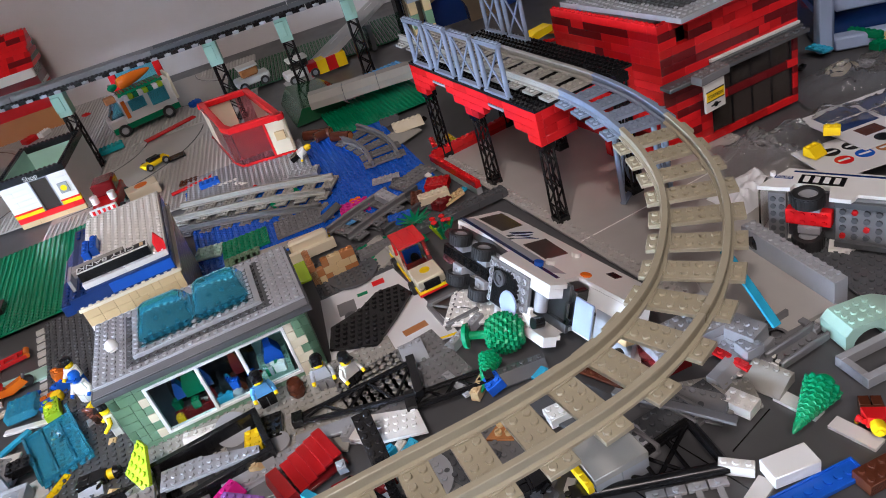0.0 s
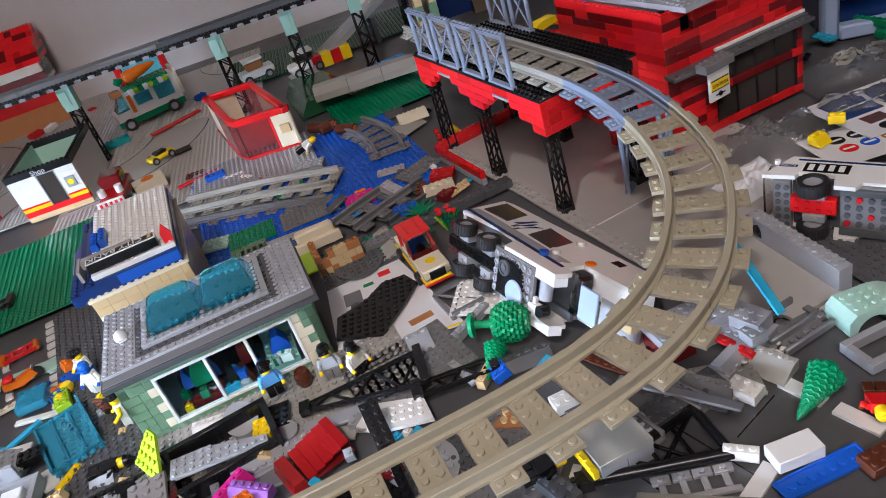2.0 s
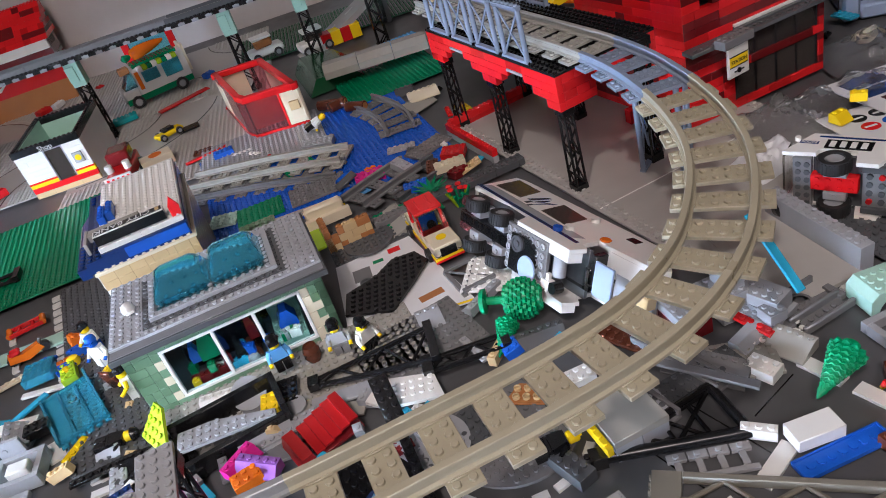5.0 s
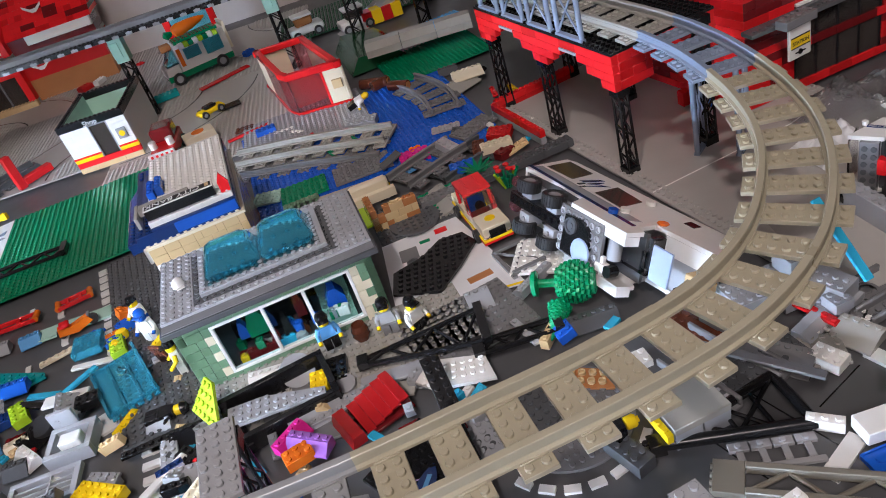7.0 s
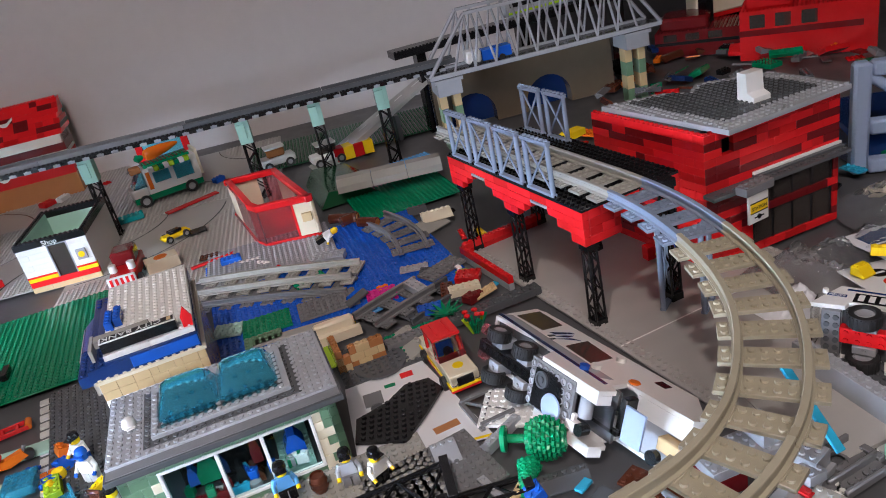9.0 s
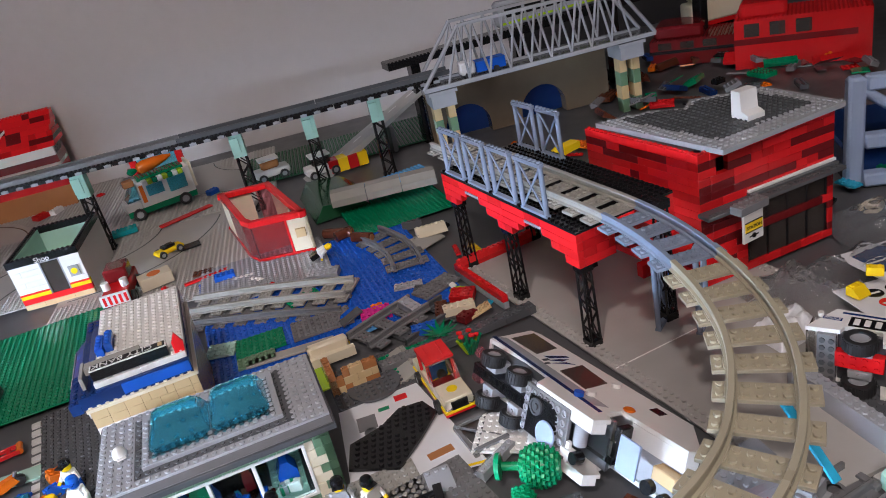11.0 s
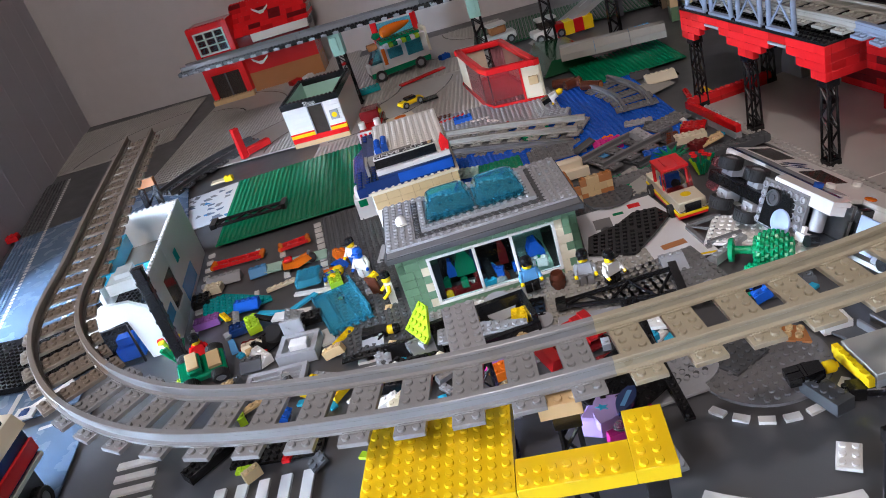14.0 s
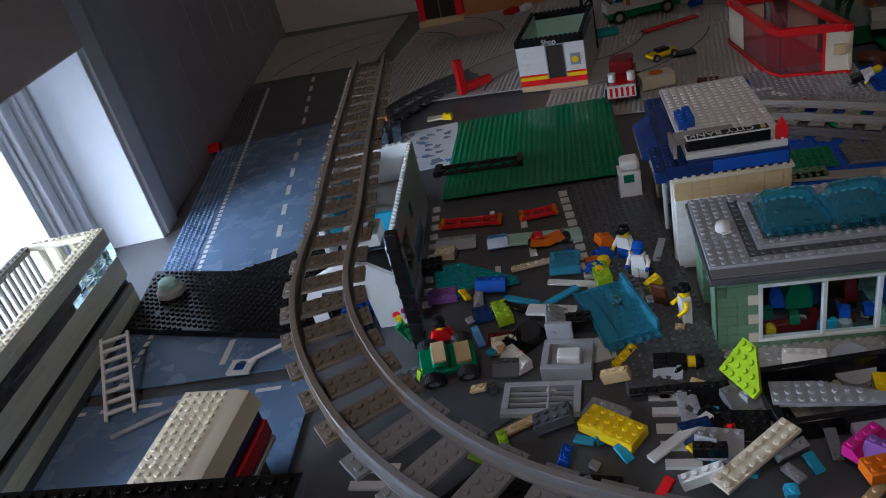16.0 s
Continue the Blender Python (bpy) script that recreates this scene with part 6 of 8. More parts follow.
part("emblem", G().cyl((0.033, 0, 0.0246), (0.033, 0, 0.0250), 0.0058, 14), YELLOW, car, "yellow shell-shaped emblem disc")
for s in (-1, 1):
    part("headlight", G().cyl((0.049, s * 0.0125, 0.018), (0.053, s * 0.0125, 0.018), 0.0038, 12), TCLEAR, car)
    for x in (-0.030, 0.030):
        wheel(car, at(x, s * 0.0165, 0.0072) @ pose(0, 0, 0, 90), 0.0075, 0.008)
    for x in (-0.024, 0.004):
        part("pillar", G().box(x, s * 0.0135 - 0.0015, 0.022, x + 0.0035, s * 0.0135 + 0.0015, 0.045), BRIGHT, car)
part("roof", G().box(-0.026, -0.016, 0.045, 0.010, 0.016, 0.0482).box(-0.02, -0.008, 0.0482, 0.004, -0.006, 0.0496).box(-0.02, 0.006, 0.0482, 0.004, 0.008, 0.0496), BRIGHT, car, "red roof")
part("seat", G().box(-0.018, -0.010, 0.0117, -0.006, 0.010, 0.030), BLUE, car, "blue seat")
part("windscreen", G().prism([(0.008, 0), (0.020, 0), (0.0115, 0.020), (0.0095, 0.020)], -0.015, 0.015, m=pose(0, 0, 0.0246, 90)), TCLEAR, car)
part("steering_wheel", G().cyl((0.004, 0, 0.024), (0.006, 0, 0.026), 0.005, 14), BLACK, car)
pl = thing("flower_plant", "green plant stems with red flowers behind the car", "plant", at(0.236, 1.062, 0.0))
for k in range(14):
    a, r = 2.4 * k, 0.005 + 0.0008 * k
    part("stem", G().cyl((0.3 * r * math.cos(a), 0.3 * r * math.sin(a), 0), (r * math.cos(a), r * math.sin(a), 0.012 + 0.001 * k), 0.0012, 6, 0.0018), GREEN if k % 4 else LIME, pl)
for k in range(5):
    a = 1.3 * k
    part("flower", G().lathe([(0.001, 0), (0.0038, 0.002), (0.0034, 0.0036), (0.001, 0.003)], 8), BRIGHT, pl, "", at(0.010 * math.cos(a), 0.010 * math.sin(a), 0.020 + 0.0015 * k))
fern = thing("fern_plant", "dark green feathery plant leaf", "plant", at(0.205, 1.098, 0.006))
for k in range(11):
    part("leaf", G().prism([(0, -0.0014), (0.012, -0.0024), (0.024, 0), (0.012, 0.0024), (0, 0.0014)], 0, 0.0012), GREEN, fern, "", at(0, 0, 0.004, 33 * k, 0, -22))

# ---- leaflet and black wing plate ----
bkq = [(0.084, 1.000), (0.104, 0.866), (0.232, 0.876), (0.170, 1.025)]
lf = thing("instruction_leaflet", "white printed leaflet with small pictures lying flat", "leaflet", at(0.15, 0.94, 0.0))
part("sheet", G().prism([(x - 0.15, y - 0.94) for x, y in bkq], 0.0005, 0.0016), PAPER, lf)
part("edge_stripe", G().prism([(-0.046, -0.073), (0.082, -0.063), (0.080, -0.060), (-0.046, -0.070)], 0.0016, 0.0018), YELLOW, lf)
part("red_mark", G().box(0.0, 0.0, 0.0016, 0.014, 0.010, 0.0019, 0), BRIGHT, lf, "red square emblem", at(-0.004, 0.058, 0, 12))
part("picture", G().box(0, 0, 0.0016, 0.020, 0.024, 0.0019, 0), MIDG, lf, "small printed picture", at(-0.042, 0.018, 0, 10))
part("picture", G().cyl((0, 0, 0.0016), (0, 0, 0.0019), 0.007, 12), DBG, lf, "small printed picture", at(-0.030, 0.016, 0))
part("picture", G().box(0, 0, 0.0016, 0.026, 0.010, 0.0019, 0), NOUGAT, lf, "small printed picture", at(0.028, -0.046, 0, 20))
part("picture", G().box(0, 0, 0.0016, 0.012, 0.006, 0.0019, 0), GREEN, lf, "small printed picture", at(-0.022, 0.046, 0, 10))
for k in range(3):
    part("text_bar", G().box(0, 0, 0.0016, 0.016 - 0.004 * k, 0.0016, 0.0018, 0), DBG, lf, "printed bar", at(0.012, 0.042 - 0.004 * k, 0, -60))
WP = [(0.100, 0.900), (0.150, 0.888), (0.172, 0.925), (0.190, 0.960), (0.176, 0.982), (0.150, 0.978), (0.132, 0.955), (0.100, 0.936)]
solid("black_wing_plate", G().prism(WP, 0.004, 0.0072).studs(0.096, 0.884, 0.0072, 13, 14, lambda x, y: inside([WP[0], WP[1], WP[2], WP[6], WP[7]], x, y) or inside([WP[2], WP[3], WP[4], WP[5], WP[6]], x, y)), BLACK, "black studded wing-shaped plate on the leaflet", "plate")
loose("plate", WHITE, 0.252, 0.908, -17, 7, 7, 0.003, where="lying under the police bus")
hx = thing("grey_lattice", "dark grey lattice base plate under the car", "lattice", at(0.222, 0.885, 0.001, 20))
for a in (0, 0.034):
    part("bar", G().box(-0.002 + a, 0, 0, 0.003 + a, 0.05, 0.004).box(0, a * 1.3, 0.0042, 0.036, a * 1.3 + 0.005, 0.0080), MIDG, hx)
part("brace", G().cyl((0, 0.002, 0.004), (0.036, 0.05, 0.004), 0.0018, 6).cyl((0.036, 0.002, 0.004), (0.0, 0.05, 0.004), 0.0018, 6), MIDG, hx)


# ---- toy trees ----
def frond(r0, r, w, h):
    """One blunt leaf of a moulded tree, pointing along x, a little drooping."""
    return [(r0, -w, 0), (r0, w, 0), (r * 0.9, w, -h * 0.7), (r, 0, -h), (r * 0.9, -w, -h * 0.7)]


def leaf_ring(n, r0, r, w, h, thick, turn, z):
    g = G()
    for i in range(n):
        low = frond(r0, r, w, h)
        m = pose(0, 0, z, 0, 0, turn + 360 * i / n)
        k = len(low)
        g.add([(x, y, q) for x, y, q in low] + [(x, y, q + thick) for x, y, q in low], [tuple(range(k - 1, -1, -1)), tuple(range(k, 2 * k))] + [(j, (j + 1) % k, k + (j + 1) % k, k + j) for j in range(k)], m)
    return g


def cone_tree(m, label):
    o = thing("cone_tree", label, "tree", m, "toy trees")
    part("trunk", G().lathe([(0.006, 0), (0.0065, 0.003), (0.003, 0.004), (0.003, 0.010)], 12), LEAF, o)
    for k in range(11):
        r = 0.0142 - 0.00108 * k
        part("tier", leaf_ring(max(6, 12 - k // 2), 0.002, r, 0.0028 - 0.0001 * k, 0.0036, 0.0018, 17 * k, 0.010 + 0.0036 * k), LEAF, o)
    part("core", G().lathe([(0.008, 0.006), (0.0115, 0.010), (0.007, 0.030), (0.002, 0.050), (0.0008, 0.053)], 12), LEAF, o)
    return o


cone_tree(at(0.492, 0.691, 0.0165, 217.5) @ pose(0, 0, 0, 0, 100, 0), "green plastic cone tree lying on its side")
cone_tree(at(0.2575, 0.822, 0.0135, 247) @ pose(0, 0, 0, 0, 100, 0) @ Matrix.Scale(0.8, 4), "green plastic cone tree lying beside the round one")
rt = thing("round_tree", "green plastic round tree lying on its side", "tree", at(0.237, 0.848, 0.0195, -16) @ pose(0, 0, 0, 0, 90, 0), "toy trees")
part("foot", G().lathe([(0.0115, 0), (0.012, 0.004), (0.004, 0.0055), (0.004, 0.020)], 16), LEAF, rt)
part("core", G().lathe([(0.004, 0.020), (0.013, 0.025), (0.0165, 0.038), (0.013, 0.051), (0.004, 0.056)], 16), LEAF, rt)
for k in range(9):
    z = 0.024 + 0.0039 * k
    r = 0.0200 * math.sqrt(max(0.05, 1 - ((z - 0.039) / 0.0205) ** 2))
    part("frond_ring", leaf_ring(16, r * 0.5, r, 0.0026, 0.002, 0.0026, 11 * (k % 2), z), LEAF, rt)


# ---- crane lattices ----
def truss_bar(name, label, a, b, h, w, mat, group="lattice booms", n=5):
    """An open boom from a to b: chords w apart at a, h apart at b, with braces."""
    a, b = Vector(a), Vector(b)
    d = (b - a).length
    o = thing(name, label, "lattice boom", Matrix.Translation(a) @ pose(0, 0, 0, 0, -math.degrees(math.asin((b.z - a.z) / d)), math.degrees(math.atan2(b.y - a.y, b.x - a.x))), group)
    for s in (-1, 1):
        part("chord", G().cyl((0, s * w / 2, 0.003), (d, s * h / 2, 0.003), 0.0026, 8), mat, o)
    for k in range(n):
        x0, x1 = d * k / n, d * (k + 1) / n
        y0, y1 = (w + (h - w) * k / n) / 2, (w + (h - w) * (k + 1) / n) / 2
        q = (-1) ** k
        part("brace", G().cyl((x0, -q * y0, 0.003), (x1, q * y1, 0.003), 0.0015, 6), mat, o)
    part("end_block", G().box(-0.006, -w / 2 - 0.003, 0, 0.004, w / 2 + 0.003, 0.008), mat, o)
    part("end_block", G().box(d - 0.004, -h / 2 - 0.003, 0, d + 0.004, h / 2 + 0.003, 0.009), mat, o)
    return o


truss_bar("crane_boom", "black lattice crane boom lying on the pavement", (0.076, 0.806, 0.008), (0.186, 0.818, 0.010), 0.046, 0.008, BLACK)
truss_bar("crane_boom", "black lattice crane boom lying beside the white plate", (0.180, 0.792, 0.006), (0.250, 0.800, 0.006), 0.016, 0.016, BLACK)
truss_bar("crane_boom", "dark lattice boom lying on the green baseplate", (-0.488, 1.155, 0.008), (-0.376, 1.184, 0.008), 0.022, 0.022, BLACK, n=7)
tri = thing("triangle_frame", "large black triangular lattice frame lying on the road", "lattice frame", at(0.297, 0.662, 0.0, 0))
A, Bq, Cq = Vector((0, -0.006, 0.005)), Vector((0.092, 0.034, 0.005)), Vector((0.102, -0.014, 0.005))
for u, v, r in ((A, Bq, 0.0040), (Bq, Cq, 0.0040), (Cq, A, 0.0046)):
    part("beam", G().cyl(u, v, r, 10), BLACK, tri)
for t in (0.28, 0.52, 0.76):
    part("strut", G().cyl(A.lerp(Bq, t), A.lerp(Cq, t), 0.0018, 6), BLACK, tri)
for t in (0.28, 0.52):
    part("strut", G().cyl(A.lerp(Bq, t), A.lerp(Cq, t + 0.24), 0.0015, 6), BLACK, tri)
part("strut", G().cyl(A.lerp(Cq, 0.52), Bq, 0.0018, 6), BLACK, tri)
part("pin", G().box(-0.009, -0.012, 0, 0.003, 0.0, 0.011).stud(-0.0105, -0.0065, 0.010), BLACK, tri)

# ---- in front of the green house ----
solid("holed_disc", G().lathe([(0.006, 0), (0.0165, 0), (0.0165, 0.003), (0.006, 0.003)], 22), LBG, "light grey round disc with holes leaning", "disc", at(0.012, 0.815, 0.012, 20, 30))
hd = thing("holed_disc", "light grey small round disc", "disc", at(0.057, 0.790, 0.005, 0, 12))
part("rim", G().lathe([(0.007, 0), (0.010, 0), (0.010, 0.003), (0.007, 0.003)], 18), LBG, hd)
part("spoke", G().box(-0.009, -0.001, 0.0005, 0.009, 0.001, 0.0025).box(-0.001, -0.009, 0.0005, 0.001, 0.009, 0.0025), LBG, hd)
DEEP = plastic("deep red plastic", (0.36, 0.010, 0.012))
rr = thing("red_wedge_plate", "red ribbed roof slopes stacked on the rubble", "roof slopes", at(0.083, 0.7225, 0.005, 33) @ Matrix.Scale(0.86, 4))
for k in range(5):
    part("slope_brick", G().prism([(0, 0), (0.040, 0), (0.040, 0.0096), (0.034, 0.0096), (0, 0.002)], 0.0101 * k, 0.0101 * k + 0.0099, m=pose(0, 0.003, 0.002 + 0.0022 * k, 90, 0, 90)), DEEP, rr)
part("lower_plate", G().box(0, 0.0, -0.002, 0.052, 0.046, 0.0012), DRED, rr)
part("end_slope", G().prism([(0, 0), (0.018, 0.0), (0.016, 0.012), (0.004, 0.012)], 0.001, 0.046, m=pose(-0.019, 0, -0.003, 90, 0, 0) @ pose(0, 0, 0, 0, 0, 0)), DEEP, rr, "", pose(0, 0.048, 0))
WQ = [(0.1219, 0.7686), (0.1347, 0.7912), (0.1833, 0.7834), (0.1909, 0.7534), (0.1394, 0.7558)]
solid("white_wing_plate", G().prism(WQ[::-1], 0.006, 0.0092).studs(0.112, 0.744, 0.0092, 11, 7, lambda x, y: inside(WQ, x, y)), WHITE, "white studded wing plate leaning under the track", "plate")
bf = thing("open_vehicle_body", "black open vehicle frame lying in the rubble", "frame", at(-0.035, 0.735, 0.0, 22))
part("side", G().box(0, 0, 0, 0.10, 0.006, 0.018), BLACK, bf)
part("side", G().box(0, 0.05, 0, 0.10, 0.056, 0.024), BLACK, bf)
part("end", G().box(0.094, 0.006, 0, 0.10, 0.05, 0.024), BLACK, bf)
part("end", G().box(0.0, 0.006, 0, 0.006, 0.05, 0.018), BLACK, bf)
part("floor_bar", G().box(0.03, 0.006, 0.001, 0.045, 0.05, 0.006).box(0.062, 0.006, 0.001, 0.078, 0.05, 0.006), MIDG, bf)
boat = thing("lavender_boat", "lavender and magenta toy boat with a dark window", "boat", at(0.128, 0.640, 0.006, 78, 0, 16))


def lens(l, w, skew=0.0, n=9):
    """Pointed oval outline: length l along x, half-width w to either side, bulging more to -y by skew."""
    top = [(-l / 2 + l * i / n, w * math.sin(math.pi * i / n) ** 0.8) for i in range(n + 1)]
    low = [(l / 2 - l * i / n, -(w + skew) * math.sin(math.pi * i / n) ** 0.8) for i in range(1, n)]
    return (top + low)[::-1]


part("hull", G().prism(lens(0.082, 0.012, 0.010), 0.0, 0.012), PINK, boat, "magenta hull")
part("deck", G().prism([(x, y + 0.007) for x, y in lens(0.074, 0.014)], 0.0122, 0.020), LAVENDER, boat, "lavender deck")
part("side", G().box(-0.026, 0.008, 0.001, 0.022, 0.027, 0.017, 0.002), LAVENDER, boat, "lavender side block")
part("window", G().prism([(x, y - 0.004) for x, y in lens(0.050, 0.007)], 0.0202, 0.0235), DBLUE, boat, "dark blue window")
part("window_stripe", G().box(-0.014, -0.006, 0.0235, 0.012, -0.0025, 0.0238, 0), SKYB, boat)
part("star_mark", G().prism([(0.0055 * (1 if k % 2 else 0.45) * math.cos(math.pi * k / 5), 0.0055 * (1 if k % 2 else 0.45) * math.sin(math.pi * k / 5)) for k in range(10)], 0.0202, 0.0206), AZURE, boat, "azure star", at(-0.012, 0.012, 0))
for x in (-0.031, 0.031):
    part("gem", G().lathe([(0.002, 0), (0.0058, 0.002), (0.0045, 0.006), (0.002, 0.008)], 8), plastic("clear pink plastic", (1.0, 0.78, 0.86), 0.05, 0.95), boat, "clear pink stud", at(x, -0.006, 0.0125))
loose("plate", BLACK, 0.128, 0.668, 48, 8, 7, 0.014, 12, 0, "leaning over the road")
loose("plate", BLACK, 0.165, 0.678, -75, 12, 1, 0.012, 0, 6, "lying on the road")
loose("brick", DRED, 0.146, 0.640, 60, 3, 2, 0.0)
loose("plate", LBG, 0.156, 0.603, 20, 3, 3, 0.0)
loose("tile", LBG, 0.165, 0.690, 20, 6, 6, 0.0)
loose("plate", WHITE, 0.274, 0.597, 75, 3, 2, 0.0, where="lying alone on the dark road")
loose("brick", BLUE, 0.130, 0.620, 50, 2, 2, 0.0)
loose("wedge", DRED, 0.135, 0.715, 20, 6, 4, 0.006)
solid("round_plate", G().lathe([(0.052, 0), (0.0525, 0.0005), (0.0525, P)], 40).studs(-0.056, -0.056, P, 14, 14, lambda x, y: math.hypot(x, y) < 0.049), MIDG, "dark grey round studded plate on the road", "plate", at(0.238, 0.706, -0.0025, 20))
solid("round_plate", G().lathe([(0.030, 0), (0.0305, 0.0005), (0.0305, P)], 30).studs(-0.032, -0.032, P, 8, 8, lambda x, y: math.hypot(x, y) < 0.027), LBG, "light grey small round studded plate", "plate", at(0.176, 0.708, 0.002, 20, 4))
gb = thing("grey_ramp_block", "flat grey slab with yellow trim on the road", "block", at(0.3045, 0.650, 0.0, -1) @ Matrix.Rotation(radians(18), 4, "Z"))
part("base", G().box(-0.010, -0.012, 0, 0.026, 0.004, 0.0116).studs(-0.010, -0.012, 0.0116, 4, 2), DBG, gb, "dark grey studded brick", at(-0.026, 0.022, 0, -75))
part("yellow_trim", G().box(-0.004, 0.0, 0.012, 0.001, 0.046, 0.020).studs(-0.006, 0.002, 0.020, 1, 5), YELLOW, gb, "yellow trim plate")
part("top_slab", G().box(0.002, 0.0, 0.016, 0.047, 0.044, 0.0225, 0.0006), OLDG, gb, "smooth grey slab")
for k in range(2):
    part("support", G().box(0.003 + 0.0222 * k, 0.001, 0.0, 0.0245 + 0.0222 * k, 0.043, 0.016), LBG, gb, "light grey brick")
for x, y, rz, l in ((0.322, 0.736, -62, 0.070), (0.356, 0.768, -60, 0.086)):
    o = thing("channel_bar", "dark grey smooth channel bar lying on the road", "bar", at(x, y, 0.0, rz))
    part("floor", G().box(0, -0.008, 0, l, 0.008, 0.003), MIDG, o)
    part("lip", G().box(0, -0.008, 0.003, l, -0.0045, 0.010, 0.0008), MIDG, o)
    part("lip", G().box(0, 0.0045, 0.003, l, 0.008, 0.010, 0.0008), MIDG, o)
rwl = thing("small_wall", "light grey and red small brick wall", "wall", at(0.386, 0.748, 0.0, 14))
part("red_base", G().box(0, 0, 0, 0.030, 0.032, 0.018), DRED, rwl, "dark red base bricks")
part("top_plate", G().box(0, 0, 0.018, 0.064, 0.032, 0.0275).studs(0, 0, 0.0275, 8, 4), LBG, rwl)
part("end_block", G().box(0.040, 0.0, 0.0, 0.062, 0.030, 0.018).box(0.048, 0.004, 0.0275, 0.064, 0.028, 0.045), LBG, rwl)

# ---- right foreground ----
loose("tile", AZURE, 0.4725, 0.772, -70, 9, 1, 0.026, 0, 42, "leaning on the grey ramp")
ramp = thing("grey_ramp", "light grey smooth ramp plate with a raised studded edge", "ramp", at(0.395, 0.782, 0.0, 0))
part("surface", G().prism([(0.068, -0.031), (0.152, -0.006), (0.127, 0.119), (0.06, 0.11), (0.066, 0.02)], 0.0, 0.004), ROADL, ramp)
part("edge_wall", G().box(0, 0, 0, 0.116, 0.014, 0.026, 0.0005).studs(0, 0.0, 0.026, 14, 1).studs(0, 0.007, 0.026, 14, 1), LBG, ramp, "raised studded edge", at(0.122, 0.108, 0, -76))
gcb = thing("grey_corner_block", "light grey stacked corner bricks beside the ramp", "brick", at(0.428, 0.775, 0.0, -55))
part("lower", G().box(0, 0, 0, 0.050, 0.032, B).studs(0.001, 0.001, B, 6, 2), LBG, gcb)
part("upper", G().box(0.004, 0.008, B, 0.046, 0.030, 0.024).studs(0.005, 0.0085, 0.024, 5, 2), LBG, gcb)
part("slope", G().prism([(0, 0), (0.016, 0), (0.016, 0.003), (0.008, 0.0096), (0, 0.0096)], -0.034, 0.0, m=pose(0.030, -0.034, 0, 90)), LBG, gcb)
solid("white_block", G().box(0, 0, 0, 0.034, 0.0185, 0.011, 0.0006), WHITE, "white smooth brick lying on the road", "brick", at(0.420, 0.622, 0.0035, 8))
bpl = thing("blue_plate", "blue plate lying underside up on the road", "plate", at(0.412, 0.6175, 0.0, 13))
part("plate", G().box(0, -0.016, 0, 0.066, 0.0, 0.0026), BLUE, bpl)
for a in ((0, -0.016, 0.066, -0.0146), (0, -0.0014, 0.066, 0.0), (0, -0.0146, 0.0014, -0.0014), (0.0646, -0.0146, 0.066, -0.0014)):
    part("rim", G().box(a[0], a[1], 0.0026, a[2], a[3], 0.0040, 0), BLUE, bpl)
for i in range(7):
    part("tube", G().cyl((0.009 + 0.008 * i, -0.008, 0.0026), (0.009 + 0.008 * i, -0.008, 0.0042), 0.0031, 10), BLUE, bpl)
turn = thing("dark_turntable", "dark grey hinged track plate lying on the road", "track plate", at(0.474, 0.722, 0.0, 22))
part("plate", G().box(0.002, 0.004, 0.0, 0.050, 0.044, 0.0032).studs(0.004, 0.006, 0.0032, 5, 1), MIDG, turn)
for y in (0.0, 0.015, 0.040):
    part("wing", G().box(0, y, 0.002, 0.053, y + 0.004, 0.010, 0.0012), MIDG, turn)
for x in (-0.003, 0.050):
    part("clip", G().box(x, 0.012, 0.0, x + 0.007, 0.030, 0.006, 0.0008), MIDG, turn)
part("hub", G().lathe([(0.010, 0.0032), (0.010, 0.005), (0.0075, 0.005), (0.0075, 0.004), (0.004, 0.004), (0.004, 0.006)], 20), MIDG, turn, "", at(0.026, 0.0295, 0))
fen = thing("mint_fender", "pale mint car fender with studs", "fender", at(0.527, 0.728, 0.0, 8))
arch = [(0, 0), (0.007, 0)] + [(0.021 - 0.014 * math.cos(radians(a)), 0.013 * math.sin(radians(a))) for a in range(15, 166, 15)] + [(0.035, 0), (0.060, 0), (0.060, 0.009), (0.046, 0.017), (0.036, 0.0195), (0.006, 0.0195), (0, 0.013)]
part("body", G().prism(arch, -0.030, 0.0, m=pose(0, 0, 0, 90)), MINT, fen)
part("stud_field", G().studs(0.006, 0.003, 0.0195, 4, 3), MINT, fen)
gf = thing("grey_box_frame", "light grey open box frame on the road", "frame", at(0.520, 0.686, 0.0, 14))
for a in ((0, 0, 0.048, 0.006), (0, 0.026, 0.048, 0.032), (0, 0.006, 0.006, 0.026), (0.042, 0.006, 0.048, 0.026)):
    part("side", G().box(a[0], a[1], 0, a[2], a[3], 0.0096), LBG, gf)

OLIVE = plastic("olive grey plastic", (0.17, 0.155, 0.125), 0.28)
og = thing("lattice_girder", "olive grey lattice girder lying on the road", "girder", at(0.327, 0.6335, 0.0, -20.6))
part("end_plate", G().box(-0.002, -0.024, 0, 0.018, 0.002, 0.006), OLIVE, og)
for k in range(4):
    part("end_stud", G().cyl((-0.0036, -0.021 + 0.0062 * k, 0.003), (-0.002, -0.021 + 0.0062 * k, 0.003), 0.0022, 8), OLIVE, og)
for y in (-0.024, -0.004):
    part("chord", G().box(0.018, y, 0.0, 0.165, y + 0.005, 0.0075, 0.0006), OLIVE, og)
